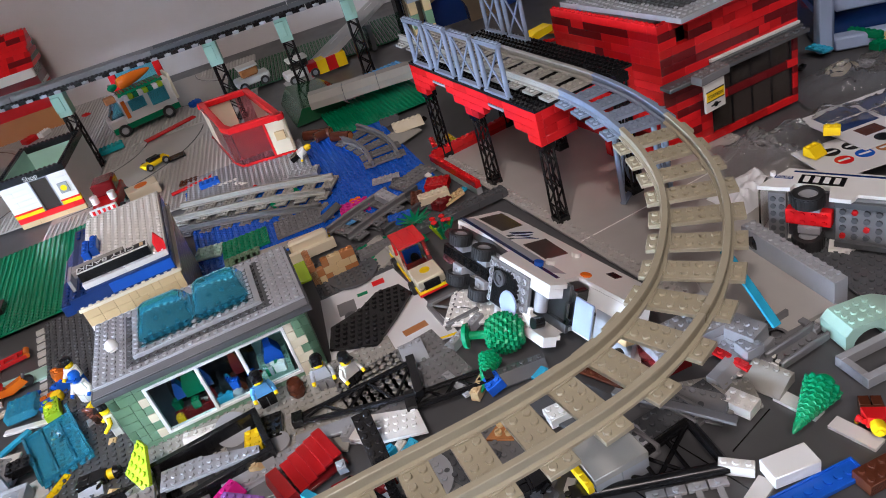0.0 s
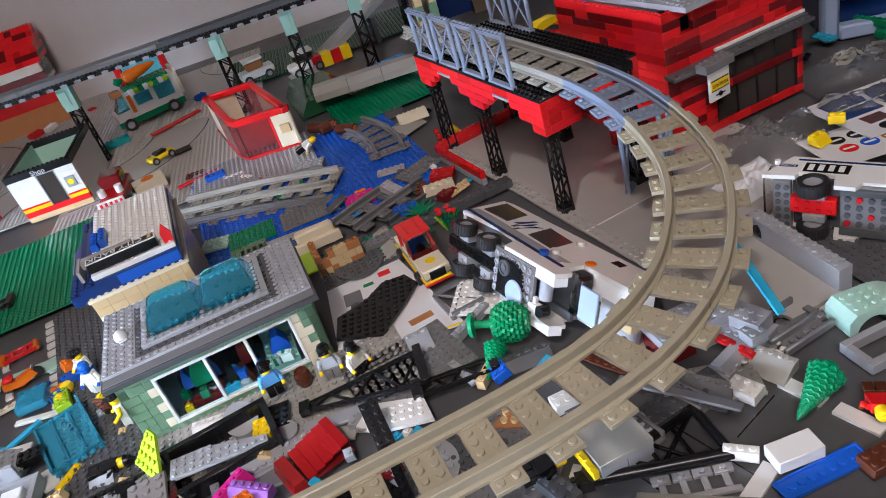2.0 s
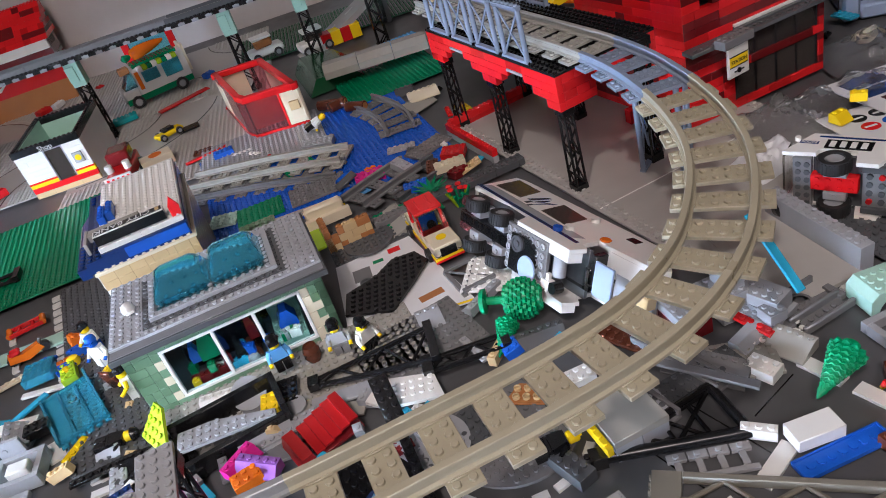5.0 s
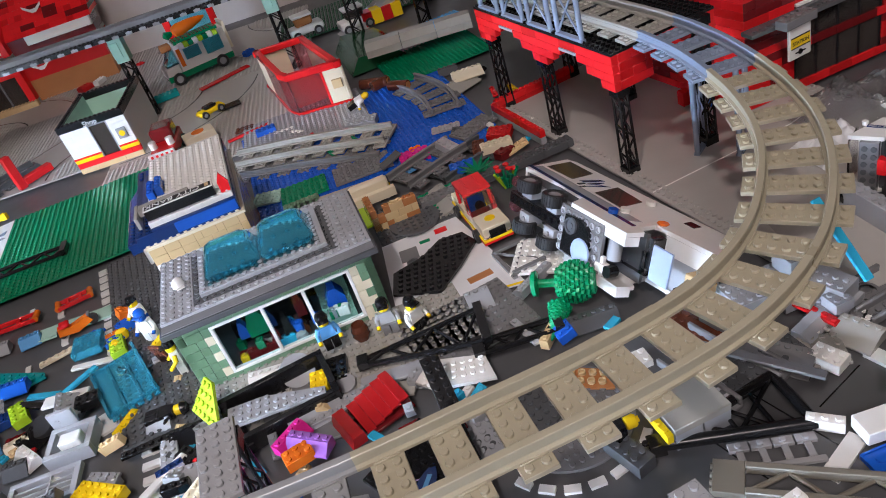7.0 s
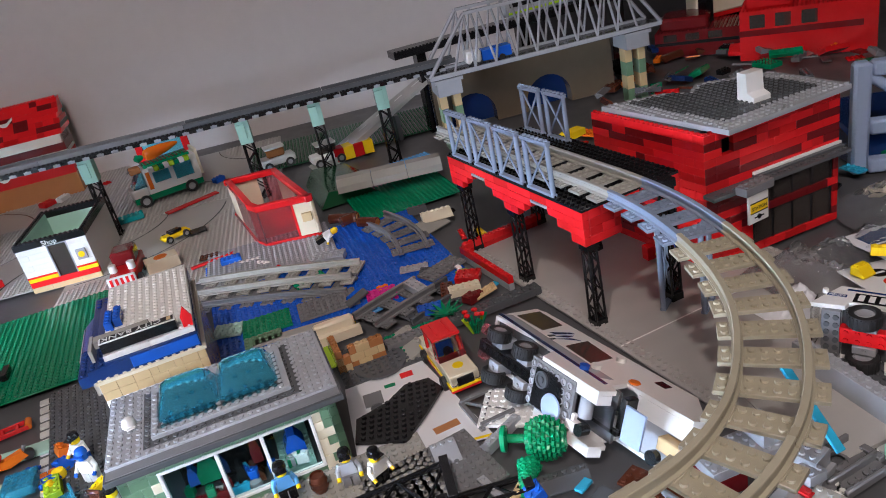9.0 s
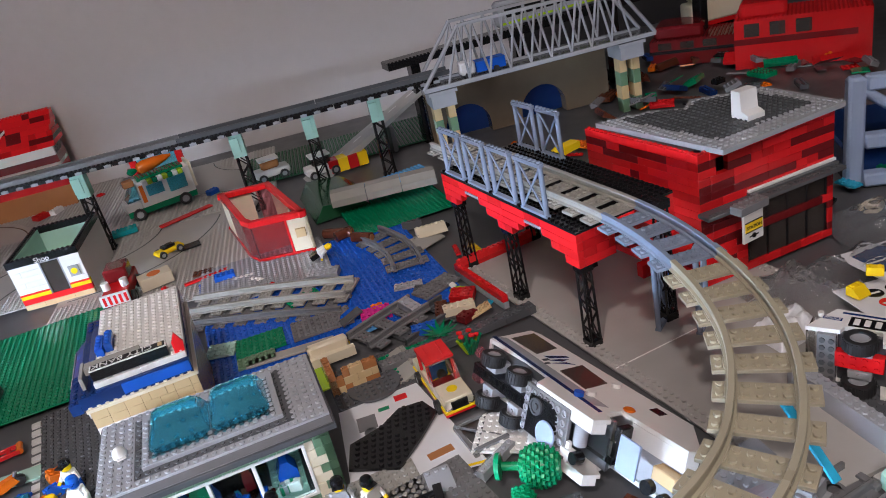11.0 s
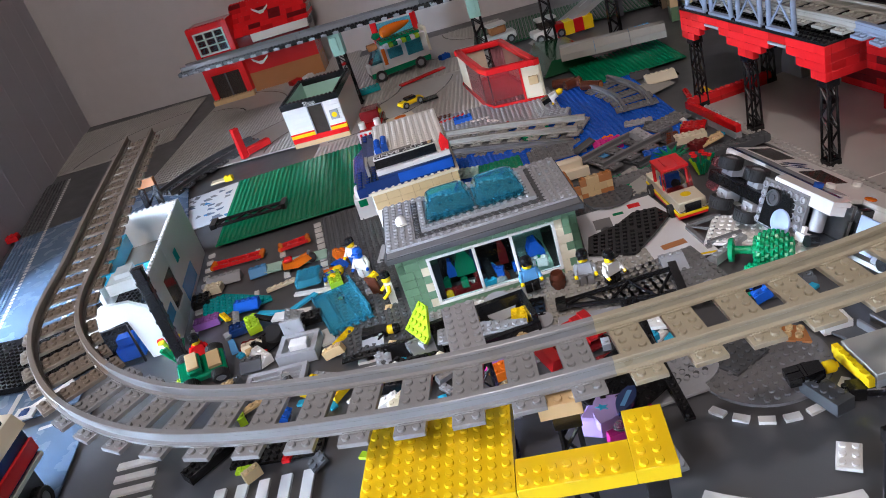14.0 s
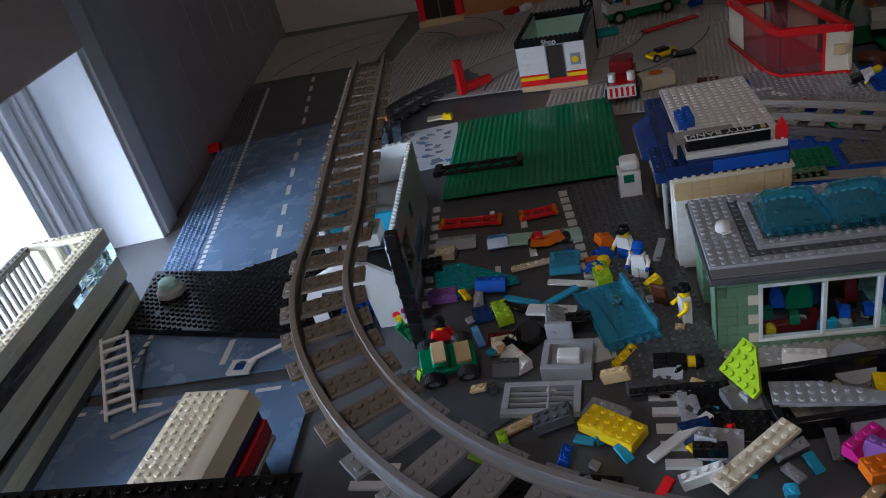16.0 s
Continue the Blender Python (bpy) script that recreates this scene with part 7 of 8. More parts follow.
for k in range(6):
    x = 0.020 + 0.0242 * k
    q = (-1) ** k
    part("brace", G().cyl((x, -0.0115 - 0.0085 * q, 0.003), (x + 0.0235, -0.0115 + 0.0085 * q, 0.003), 0.0019, 6), OLIVE, og)
cg = thing("clear_grey_frame", "clear grey studded frame plates lying on the road", "frame", at(0.338, 0.640, 0.0, -4))
SMOKY = plastic("smoky clear plastic", (0.62, 0.62, 0.64), 0.08, 0.6)
for k in range(4):
    part("plate", G().box(0.0145 * k, 0.0, 0.0, 0.0145 * k + 0.0135, 0.007, 0.0032).stud(0.0145 * k + 0.0066, 0.0035, 0.0032), SMOKY, cg)
    part("cross_bar", G().box(0.0145 * k + 0.004, -0.012, 0.0, 0.0145 * k + 0.009, -0.0002, 0.003), SMOKY, cg)
part("front_bar", G().box(0.0, -0.0165, 0.0, 0.0575, -0.0122, 0.0032), SMOKY, cg)

# near beam on its pillar, and the pillar of the joint
nb = thing("grey_beam", "light grey and white studded beam on a black pillar", "beam", at(0.276, 0.528, 0.0, -69))
part("upper", G().box(0, 0, 0.120, 0.080, 0.016, 0.1305).studs(0.0, 0.0, 0.1305, 10, 2), LBG, nb, "light grey studded top")
part("middle", G().box(0, 0.0002, 0.112, 0.080, 0.0158, 0.120), LBG, nb)
part("white_step", G().box(0.0, 0.0003, 0.100, 0.080, 0.0157, 0.112).box(0.030, 0.0003, 0.090, 0.080, 0.0157, 0.100).box(0.040, 0.0003, 0.072, 0.080, 0.0157, 0.090), WHITE, nb, "white stepped underside")
lattice(0.100, BLACK, m=at(0.282, 0.5225, -0.003, -69))
part("back_leg", G().box(0.064, 0.001, 0.0, 0.078, 0.0155, 0.072), BLACK, nb)
lattice(0.145, BLACK, label="black lattice pillar under the track joint", m=at(0.112, 0.515, -0.003, 10))
solid("pillar_cap", brick(3, 3), TAN, "tan block between pillar and track", "block", at(0.100, 0.503, 0.143, 10))
solid("joint_plate", G().box(0, 0, 0, 0.064, 0.024, P).studs(0, 0, P, 8, 3), LBG, "light grey studded plate bridging to the track joint", "plate", at(0.060, 0.580, 0.138, 107) @ pose(-0.005, 0, 0))
lattice(0.138, BLACK, label="black lattice pillar under the grey plate", m=at(0.038, 0.625, -0.003, 10))
ys = thing("yellow_platform", "yellow studded plates raised below the track", "platform", at(-0.012, 0.532, 0.0, 8))
part("plate", G().box(0, -0.075, 0.118, 0.088, 0.0, 0.128).studs(0, -0.075, 0.128, 11, 9), YELLOW, ys)
part("plate", G().box(0.0885, -0.075, 0.118, 0.150, -0.052, 0.128).studs(0.0885, -0.075, 0.128, 7, 2), YELLOW, ys)
part("plate", G().box(0.150, -0.075, 0.118, 0.172, -0.030, 0.128).studs(0.151, -0.075, 0.128, 2, 5), YELLOW, ys)
for x, y in ((0.012, -0.06), (0.07, -0.06), (0.012, -0.012), (0.16, -0.06)):
    part("leg", G().box(x - 0.006, y - 0.006, -0.003, x + 0.006, y + 0.006, 0.118), BLACK, ys, "black leg")

# ---- left side inside the curve ----
ph = thing("white_station_house", "white and azure open toy house beside the track", "house", at(-0.383, 0.836, 0.0, 20.5))
part("wall", G().box(-0.006, 0.0, 0, 0.0, 0.052, 0.094).box(-0.006, 0.10, 0, 0, 0.262, 0.094).box(-0.006, 0.052, 0, 0, 0.10, 0.022).box(-0.006, 0.052, 0.066, 0, 0.10, 0.094), WHITE, ph)
part("window", G().box(-0.004, 0.052, 0.022, -0.002, 0.10, 0.066, 0), TSMOKE, ph, "dark window")
part("wall", G().box(-0.10, 0.256, 0, -0.006, 0.262, 0.094), WHITE, ph)
part("wall", G().box(-0.10, 0.10, 0.030, -0.094, 0.256, 0.094), WHITE, ph)
part("azure_band", G().box(-0.094, 0.12, 0.048, -0.006, 0.126, 0.070).box(-0.0938, 0.126, 0.048, -0.088, 0.2559, 0.070).box(-0.012, 0.126, 0.05, -0.0062, 0.2559, 0.07), AZURE, ph, "azure inner wall")
part("floor", G().box(-0.094, 0.126, 0.040, -0.006, 0.2559, 0.046), OLDG, ph)
part("top_studs", G().studs(-0.006, 0.0, 0.094, 1, 32).studs(-0.10, 0.254, 0.094, 11, 1), WHITE, ph)
part("blue_patch", G().box(-0.0001, 0.004, 0.028, 0.0006, 0.040, 0.044, 0), SKYB, ph, "light blue sticker")
part("blue_patch", G().box(-0.0001, 0.104, 0.006, 0.0006, 0.18, 0.030, 0), SKYB, ph, "light blue sticker")
part("star", G().box(-0.0001, 0.13, 0.052, 0.0006, 0.146, 0.068, 0), TEAL, ph, "teal star mark")
part("front_arch", G().prism([(-0.100, 0), (-0.082, 0), (-0.082, 0.052), (-0.040, 0.056), (-0.034, 0.0), (-0.006, 0), (-0.006, 0.060), (-0.03, 0.078), (-0.06, 0.082), (-0.088, 0.070), (-0.10, 0.05)], -0.006, 0.0, m=pose(0, 0, 0, 90)), WHITE, ph, "white arched front")
dr = part("door", G().box(-0.082, -0.004, 0.0, -0.080, 0.0, 0.054).box(-0.044, -0.004, 0, -0.042, 0.0, 0.054).box(-0.080, -0.004, 0.052, -0.044, 0.0, 0.054), BLACK, ph, "black framed door")
part("pane", G().box(-0.080, -0.003, 0.0, -0.044, -0.002, 0.052, 0), TCLEAR, dr)
part("inner_block", G().box(-0.075, 0.012, 0.0, -0.045, 0.03, 0.018).box(-0.07, 0.014, 0.02, -0.05, 0.028, 0.03), BLUE, ph)
part("grey_top", G().box(-0.06, 0.04, 0.074, -0.02, 0.075, 0.088).box(-0.05, 0.05, 0.088, -0.03, 0.075, 0.094), OLDG, ph, "grey sloped roof block")
beam = thing("crane_beam", "tall black slanting crane beam beside the house", "crane beam", at(-0.358, 0.802, 0.0, 20, -3))
part("beam", G().box(-0.006, -0.005, 0.0, 0.006, 0.005, 0.128, 0.001), BLACK, beam)
for k in range(7):
    part("rib", G().box(-0.0066, -0.0056, 0.010 + 0.0165 * k, 0.0066, 0.0056, 0.014 + 0.0165 * k), BLACK, beam)
for x, y, rz, rx in ((-0.515, 1.075, 20, -8),):
    o = thing("crane_tower", "tall black slanting crane leg beside the house", "crane leg", at(x, y, 0.0, rz, rx))
    for s in (-1, 1):
        part("leg", G().box(s * 0.010 - 0.0035, -0.005, 0, s * 0.010 + 0.0035, 0.005, 0.118), BLACK, o)
    for k in range(5):
        q = (-1) ** k
        part("brace", G().cyl((-q * 0.009, 0, 0.006 + 0.021 * k), (q * 0.009, 0, 0.027 + 0.021 * k), 0.0016, 6), BLACK, o)
    part("head", G().box(-0.013, -0.006, 0.118, 0.013, 0.006, 0.130), BLACK if y < 1 else NOUGAT, o)
gcar = thing("green_car", "green and tan small toy car with black wheels", "car", at(-0.316, 0.776, 0.0, 28) @ pose(0, 0, 0.004, 24))
part("body", G().box(-0.026, -0.014, 0.006, 0.026, 0.014, 0.016, 0.002), GREEN, gcar)
part("cabin", G().box(-0.014, -0.012, 0.016, 0.002, 0.012, 0.026, 0.002), GREEN, gcar)
part("seat", G().box(-0.012, -0.010, 0.026, 0.0, 0.010, 0.030).box(0.008, -0.010, 0.016, 0.022, 0.010, 0.021), TAN, gcar, "tan block")
for s in (-1, 1):
    for x in (-0.016, 0.016):
        wheel(gcar, at(x, s * 0.017, 0.009) @ pose(0, 0, 0, 90), 0.0095, 0.009)
for x, y, rz in ((-0.393, 1.031, 12), (-0.313, 1.054, 24)):
    o = thing("red_chassis", "bright red open toy chassis on the road", "chassis", at(x, y, 0.002, rz))
    l = 0.036 if x < -0.35 else 0.020
    for s in (-1, 1):
        part("rail", G().box(-l, s * 0.007 - 0.0015, 0, l, s * 0.007 + 0.0015, 0.005), BRIGHT, o)
    for k in (-1, -0.4, 0.4, 1):
        part("cross_bar", G().box(k * l - 0.002, -0.0055, 0.0005, k * l + 0.002, 0.0055, 0.0045), BRIGHT, o)
    part("bearing", G().cyl((-l, -0.008, 0.003), (-l, 0.008, 0.003), 0.004, 10), ORANGE, o)
    part("bearing", G().cyl((l, -0.008, 0.003), (l, 0.008, 0.003), 0.004, 10), ORANGE, o)
rc = thing("small_racer", "small orange and red toy cycle on the road", "cycle", at(-0.282, 0.988, 0.002, 25))
part("body", G().prism([(-0.02, 0.004), (0.0, 0.0), (0.02, 0.006), (0.016, 0.014), (-0.004, 0.010), (-0.018, 0.014)], -0.004, 0.004, m=pose(0, 0, 0, 90)), ORANGE, rc)
part("saddle", G().box(-0.016, -0.006, 0.012, -0.004, 0.006, 0.017, 0.002), BRIGHT, rc)
part("fork", G().cyl((0.012, 0, 0.004), (0.02, 0, 0.018), 0.002, 8), MIDG, rc)
for x in (-0.016, 0.02):
    part("wheel", G().cyl((x, -0.003, 0.006), (x, 0.003, 0.006), 0.006, 14), RUBBER, rc)
solid("yellow_ball", G().lathe([(0.002, 0), (0.006, 0.0015), (0.0075, 0.006), (0.006, 0.0105), (0.002, 0.012)], 16), YELLOW, "yellow round toy head on the road", "ball", at(-0.210, 0.948, 0.003))
ns = thing("printed_sheet", "blue and white printed paper under the green baseplate", "sheet", at(-0.56, 1.27, 0.0, 24))
part("paper", G().box(-0.05, -0.09, -0.002, 0.05, 0.07, -0.0005, 0), PAPER, ns)
q = random.Random(31)
for k in range(26):
    x, y = q.uniform(-0.045, 0.03), q.uniform(-0.085, 0.055)
    part("print_patch", G().prism([(0, 0), (q.uniform(0.006, 0.018), q.uniform(-0.004, 0.004)), (q.uniform(0.006, 0.016), q.uniform(0.004, 0.012)), (q.uniform(-0.004, 0.004), q.uniform(0.006, 0.014))], -0.0005, -0.0003 + 0.00002 * k), q.choice((SKYB, LBG, BLEY, LBG)), ns, "", at(x, y, 0))
fp = thing("flower_plant", "green stems with red and yellow flowers beside the house", "plant", at(-0.372, 0.812, 0.0))
for k in range(10):
    a, r = 2.4 * k, 0.005 + 0.0012 * k
    part("stem", G().cyl((0.3 * r * math.cos(a), 0.3 * r * math.sin(a), 0), (r * math.cos(a), r * math.sin(a), 0.014 + 0.0014 * k), 0.0016, 6, 0.0028), LEAF if k % 3 else LIME, fp)
for k in range(6):
    a = 1.1 * k
    part("flower", G().lathe([(0.001, 0), (0.0042, 0.002), (0.0038, 0.0038), (0.001, 0.003)], 8), (BRIGHT, YELLOW, PINK)[k % 3], fp, "", at(0.010 * math.cos(a), 0.010 * math.sin(a), 0.022 + 0.002 * k))
# clear blue panel
cp = thing("ribbed_blue_sheet", "clear blue window panel lying on the pavement", "panel", at(-0.1801, 0.8177, 0.004, 33.4))
part("sheet", G().box(0, 0, 0, 0.052, 0.086, 0.0014), TBLUE_LIT, cp).visible_shadow = False
for x, h in ((0.0, 0.007), (0.0165, 0.004), (0.034, 0.004), (0.049, 0.014)):
    part("rib", G().box(x, 0, 0.0014, x + 0.003, 0.086, h), TBLUE_LIT, cp)
for y in (0.0, 0.0835):
    part("rail", G().box(0.003, y, 0.0014, 0.049, y + 0.0025, 0.005), TBLUE_LIT, cp)
for k in range(6):
    part("foot_stud", G().studs(0.0015 + 0.0085 * k, -0.0075, 0.0004, 1, 1).box(0.002 + 0.0085 * k, -0.007, 0, 0.0085 + 0.0085 * k, 0.0, 0.0014), TBLUE_LIT, cp)
solid("clear_crystal", G().lathe([(0.002, 0), (0.005, 0.002), (0.004, 0.007), (0.001, 0.010)], 6), TCLEAR, "small clear crystal piece on blue panel", "crystal", at(-0.180, 0.872, 0.013))
bx = thing("grey_cab", "light grey open toy cab with a white block", "cab", at(-0.226, 0.772, 0.0, 10))
for a in ((0, 0, 0.044, 0.006), (0, 0.034, 0.044, 0.040), (0, 0.006, 0.006, 0.034), (0.038, 0.006, 0.044, 0.034)):
    part("side", G().box(a[0], a[1], 0, a[2], a[3], 0.014), LBG, bx)
part("floor", G().box(0.006, 0.006, 0.0, 0.038, 0.034, 0.003), LBG, bx)
part("block", G().box(0.014, 0.010, 0.0032, 0.034, 0.024, 0.018, 0.001), WHITE, bx, "white block inside")
part("back_panel", G().box(0.002, 0.041, 0.0, 0.026, 0.045, 0.030).cyl((0.009, 0.040, 0.02), (0.009, 0.041, 0.02), 0.0025, 8), LBG, bx)
ty = thing("loose_tyre", "black ribbed toy tyre lying among parts", "tyre", at(-0.254, 0.828, 0.006, 0, 20))
part("tread", G().lathe([(0.006, -0.005), (0.0115, -0.005), (0.013, -0.003), (0.013, 0.003), (0.0115, 0.005), (0.006, 0.005)], 20), RUBBER, ty)
gr = thing("grey_grille", "light grey slotted grille panel on the road", "grille", at(-0.246, 0.720, 0.002, 12))
part("frame_bar", G().box(0, 0, 0, 0.066, 0.006, 0.006).box(0, 0.032, 0, 0.066, 0.038, 0.006).box(0, 0.006, 0, 0.006, 0.032, 0.006).box(0.060, 0.006, 0, 0.066, 0.032, 0.006), LBG, gr)
for k in range(3):
    part("slat", G().box(0.006, 0.0115 + 0.0065 * k, 0.001, 0.060, 0.0135 + 0.0065 * k, 0.005), LBG, gr)
part("slat", G().box(0.038, 0.006, 0.0052, 0.040, 0.032, 0.0062), LBG, gr)
loose("brick", YELLOW, -0.152, 0.718, -20, 6, 3, 0.006)
loose("plate", BLACK, -0.178, 0.655, 7, 11, 5, 0.0, where="lying under the grey track")
loose("brick", BLACK, -0.245, 0.640, 60, 6, 2, 0.0, where="lying under the grey track")
loose("plate", LBG, -0.165, 0.742, -15, 4, 3, 0.0)
# dark loose track on the town side
track([(-0.69, 1.335), (-0.675, 1.39), (-0.655, 1.45), (-0.625, 1.505), (-0.585, 1.55)], 0.017, lambda p: (DBG, "dark grey curved toy track lying on the baseplate"), group="loose track", length=128)
sem = thing("red_signal", "red toy signal post fallen on the road", "signal", at(-0.575, 1.468, 0.0042, 55))
part("post", G().box(-0.008, -0.006, 0, 0.006, 0.006, 0.062, 0.001), BRIGHT, sem)
part("arm", G().box(0.006, -0.007, 0.003, 0.060, 0.007, 0.016, 0.001), BRIGHT, sem)
# small tan walls
tw = thing("tan_corner_wall", "tan and brown small brick corner wall", "wall", at(0.078, 1.028, 0.003, 16))
brick_wall(tw, 7, 3, lambda q, i, r: q.choice((TAN, TAN, NOUGAT)), 51, lambda i, r: r == 2 and i < 2, sizes=(1, 2))
brick_wall(tw, 7, 3, lambda q, i, r: q.choice((TAN, NOUGAT)), 52, lambda i, r: r == 2 and i > 4, sizes=(2, 1), m=at(0.008, 0.0, 0, 90))
part("far_wall", G().box(-0.02, 0.07, 0, 0.045, 0.078, 0.012).box(-0.01, 0.078, 0, 0.04, 0.09, 0.024, 0.003), CREAM, tw, "cream curved wall")
part("floor_tile", G().box(-0.015, 0.02, -0.001, 0.0, 0.068, 0.002), LIME, tw)
part("round_floor", G().lathe([(0.030, 0.0), (0.030, 0.0032)], 28).studs(-0.032, -0.032, 0.0032, 8, 8, lambda x, y: math.hypot(x, y) < 0.026), DBG, tw, "dark grey round plate", at(0.045, -0.008, 0.0005))
# switch tracks in a heap
for k, (pts, z, mat) in enumerate((([(-0.15, 1.318), (-0.03, 1.300), (0.092, 1.268)], 0.020, OLDG), ([(-0.14, 1.292), (-0.02, 1.268), (0.085, 1.236)], 0.014, MIDG), 
                                   ([(0.115, 1.445), (0.145, 1.40), (0.165, 1.35), (0.175, 1.295)], 0.018, MIDG), ([(0.105, 1.12), (0.145, 1.155), (0.185, 1.185)], 0.018, MIDG), ([(0.15, 1.115), (0.185, 1.145), (0.225, 1.175)], 0.013, DBG))):
    track(pts, z, lambda p, q=mat: (q, q.name.replace(" plastic", "") + " loose toy track heaped by the water"), group="loose track", length=128)
for x, y, rz, l in ((0.04, 1.48, -20, 0.05), (0.09, 1.44, -30, 0.035), (0.06, 1.455, 30, 0.03)):
    o = thing("brown_log", "brown plastic log lying at the water edge", "log", at(x, y, 0.014, rz), "logs")
    part("bark", G().cyl((0, 0, 0), (l, 0, 0), 0.0085, 12), BROWN, o)
    part("end_ring", G().cyl((l, 0, 0), (l + 0.001, 0, 0), 0.006, 12), NOUGAT, o)
loose("slope", OLDG, 0.205, 1.385, 40, 6, 4, 0.003, where="lying on the blue water plate")
loose("slope", CREAM, 0.215, 1.40, 10, 6, 3, 0.010, where="lying on the blue water plate")
# low red walls of the platform
pw = thing("platform_wall", "low red and white brick wall round the platform", "wall", BM @ at(0.150, 0.010, 0.0, 0))
brick_wall(pw, 16, 2, lambda q, i, r: BRIGHT if r else LBG, 61, None, sizes=(2, 4, 6))
brick_wall(pw, 16, 2, lambda q, i, r: BRIGHT if r else RED, 62, None, sizes=(2, 4), m=at(0.128, 0.0, 0, -90))
lw = thing("low_wall", "low dark grey studded brick wall along the platform edge", "wall", at(0.1335, 1.050, 0.003, 17.9))
brick_wall(lw, 25, 1, lambda q, i, r: q.choice((DBG, DBG, MIDG)), 71, None, sizes=(4, 6, 8), depth=2)
lattice(0.145, BLACK, label="black lattice pillar under the raised curve", m=at(0.460, 1.041, 0.003, 20))
o = thing("fuel_pump", "red and yellow small pump with white sign", "pump", at(0.462, 1.135, 0.003, 18))
part("body", G().box(0, 0, 0, 0.012, 0.012, 0.018), BRIGHT, o)
part("sign", G().box(0.016, 0.004, 0.010, 0.034, 0.007, 0.034), WHITE, o)
part("sign_post", G().box(0.022, 0.004, 0, 0.026, 0.007, 0.010), LBG, o)
for k in range(4):
    part("sign_bar", G().box(0.018, 0.0034, 0.014 + 0.005 * k, 0.032, 0.004, 0.016 + 0.005 * k, 0), SKYB, o)
part("lamp", G().box(0.014, -0.004, 0, 0.024, 0.002, 0.012), YELLOW, o)
solid("platform_seam", G().box(-0.13, -0.0006, 0, 0.13, 0.0006, 0.0005, 0), WHITE, "pale seam between two grey plates", "seam", BM @ at(-0.045, -0.13, 0.003, 88))
# shelf of leaflets and bags behind the station
lf2 = thing("sticker_sheet", "white printed sticker sheet lying on plastic bags", "sheet", at(0.672, 0.950, 0.030, 8, -4))
part("paper", G().box(0, 0, 0, 0.16, 0.11, 0.0012, 0), PAPER, lf2)
for i in range(2):
    for j in range(2):
        part("dark_sticker", G().box(0.012 + 0.05 * i, 0.05 + 0.026 * j, 0.0012, 0.056 + 0.05 * i, 0.072 + 0.026 * j, 0.0015, 0), DBLUE, lf2)
part("brown_sticker", G().box(0.02, 0.025, 0.0012, 0.045, 0.044, 0.0015, 0), BROWN, lf2)
for k, mat in enumerate((BLACK, BRIGHT, BLUE, NOUGAT)):
    part("round_sticker", G().cyl((0.03 + 0.026 * k, 0.012, 0.0012), (0.03 + 0.026 * k, 0.012, 0.0015), 0.009, 16), mat, lf2)
lettering("OPEN", 0.007, DBLUE, lf2, at(0.075, 0.034, 0.0013), "lettering")
lettering("CLOSED", 0.007, RED, lf2, at(0.075, 0.024, 0.0013), "lettering")


def crumple(w, d, amp, seed, n=38):
    """A creased sheet: ridged folds at three scales, lower along its rim."""
    def height(x, y):
        h = 0.0
        for k, f in ((0.55, 17), (0.3, 41), (0.2, 90)):
            h += k * (1 - 2.2 * abs(noise.noise((x * f + seed, y * f * 1.4, seed + k))))
        return h
    vs = []
    for i in range(n + 1):
        for j in range(n + 1):
            x, y = w * i / n, d * j / n
            e = min(1, 4 * min(i, n - i, j, n - j) / n + 0.08)
            vs.append((x + 0.004 * noise.noise((x * 30, y * 30, seed)), y + 0.004 * noise.noise((y * 30, x * 30, seed + 9)), 0.002 + amp * e * max(0.05, 0.4 + height(x, y))))
    f = [(i * (n + 1) + j, (i + 1) * (n + 1) + j, (i + 1) * (n + 1) + j + 1, i * (n + 1) + j + 1) for i in range(n) for j in range(n)]
    return G().add(vs, f)


FOIL = plastic("clear bag film", (0.90, 0.90, 0.92), 0.10, 0.93)
for x, y, rz, w, d, s in ((0.550, 0.975, -8, 0.12, 0.11, 3.1), (0.64, 1.01, -10, 0.16, 0.08, 7.7), (0.70, 1.08, 0, 0.20, 0.10, 11.3), (0.555, 1.0, 12, 0.09, 0.06, 17.9)):
    b = solid("plastic_bag", crumple(w, d, 0.024, s), FOIL, "crumpled clear plastic bag with pale print", "bag", at(x, y, 0.001, rz), "bags")
solid("white_bag", crumple(0.07, 0.05, 0.018, 5.2), PAPER, "crumpled white printed bag beside the van", "bag", at(0.535, 0.935, 0.001, 20), "bags")
s2 = thing("sticker_sheet", "white sheet of printed road signs lying on plastic bags", "sheet", at(0.618, 0.955, 0.0265, 4, -3))
part("paper", G().box(0, -0.04, 0, 0.12, 0.035, 0.0012, 0), PAPER, s2)
for k, mat in enumerate((BLACK, BRIGHT, BLACK, BLUE, BRIGHT, NOUGAT)):
    d = part("round_sticker", G().cyl((0.03 + 0.022 * (k // 2), 0.012 - 0.022 * (k % 2), 0.0012), (0.03 + 0.022 * (k // 2), 0.012 - 0.022 * (k % 2), 0.0014), 0.009, 18), mat, s2)
    part("sticker_bar", G().box(0.024 + 0.022 * (k // 2), 0.0105 - 0.022 * (k % 2), 0.0014, 0.036 + 0.022 * (k // 2), 0.0135 - 0.022 * (k % 2), 0.0016, 0), PAPER, d)
loose("brick", YELLOW, 0.655, 0.982, -30, 2, 1, 0.040, where="lying on the sticker sheet")
loose("slope", YELLOW, 0.630, 0.968, 20, 2, 2, 0.030, where="lying beside the sticker sheet")
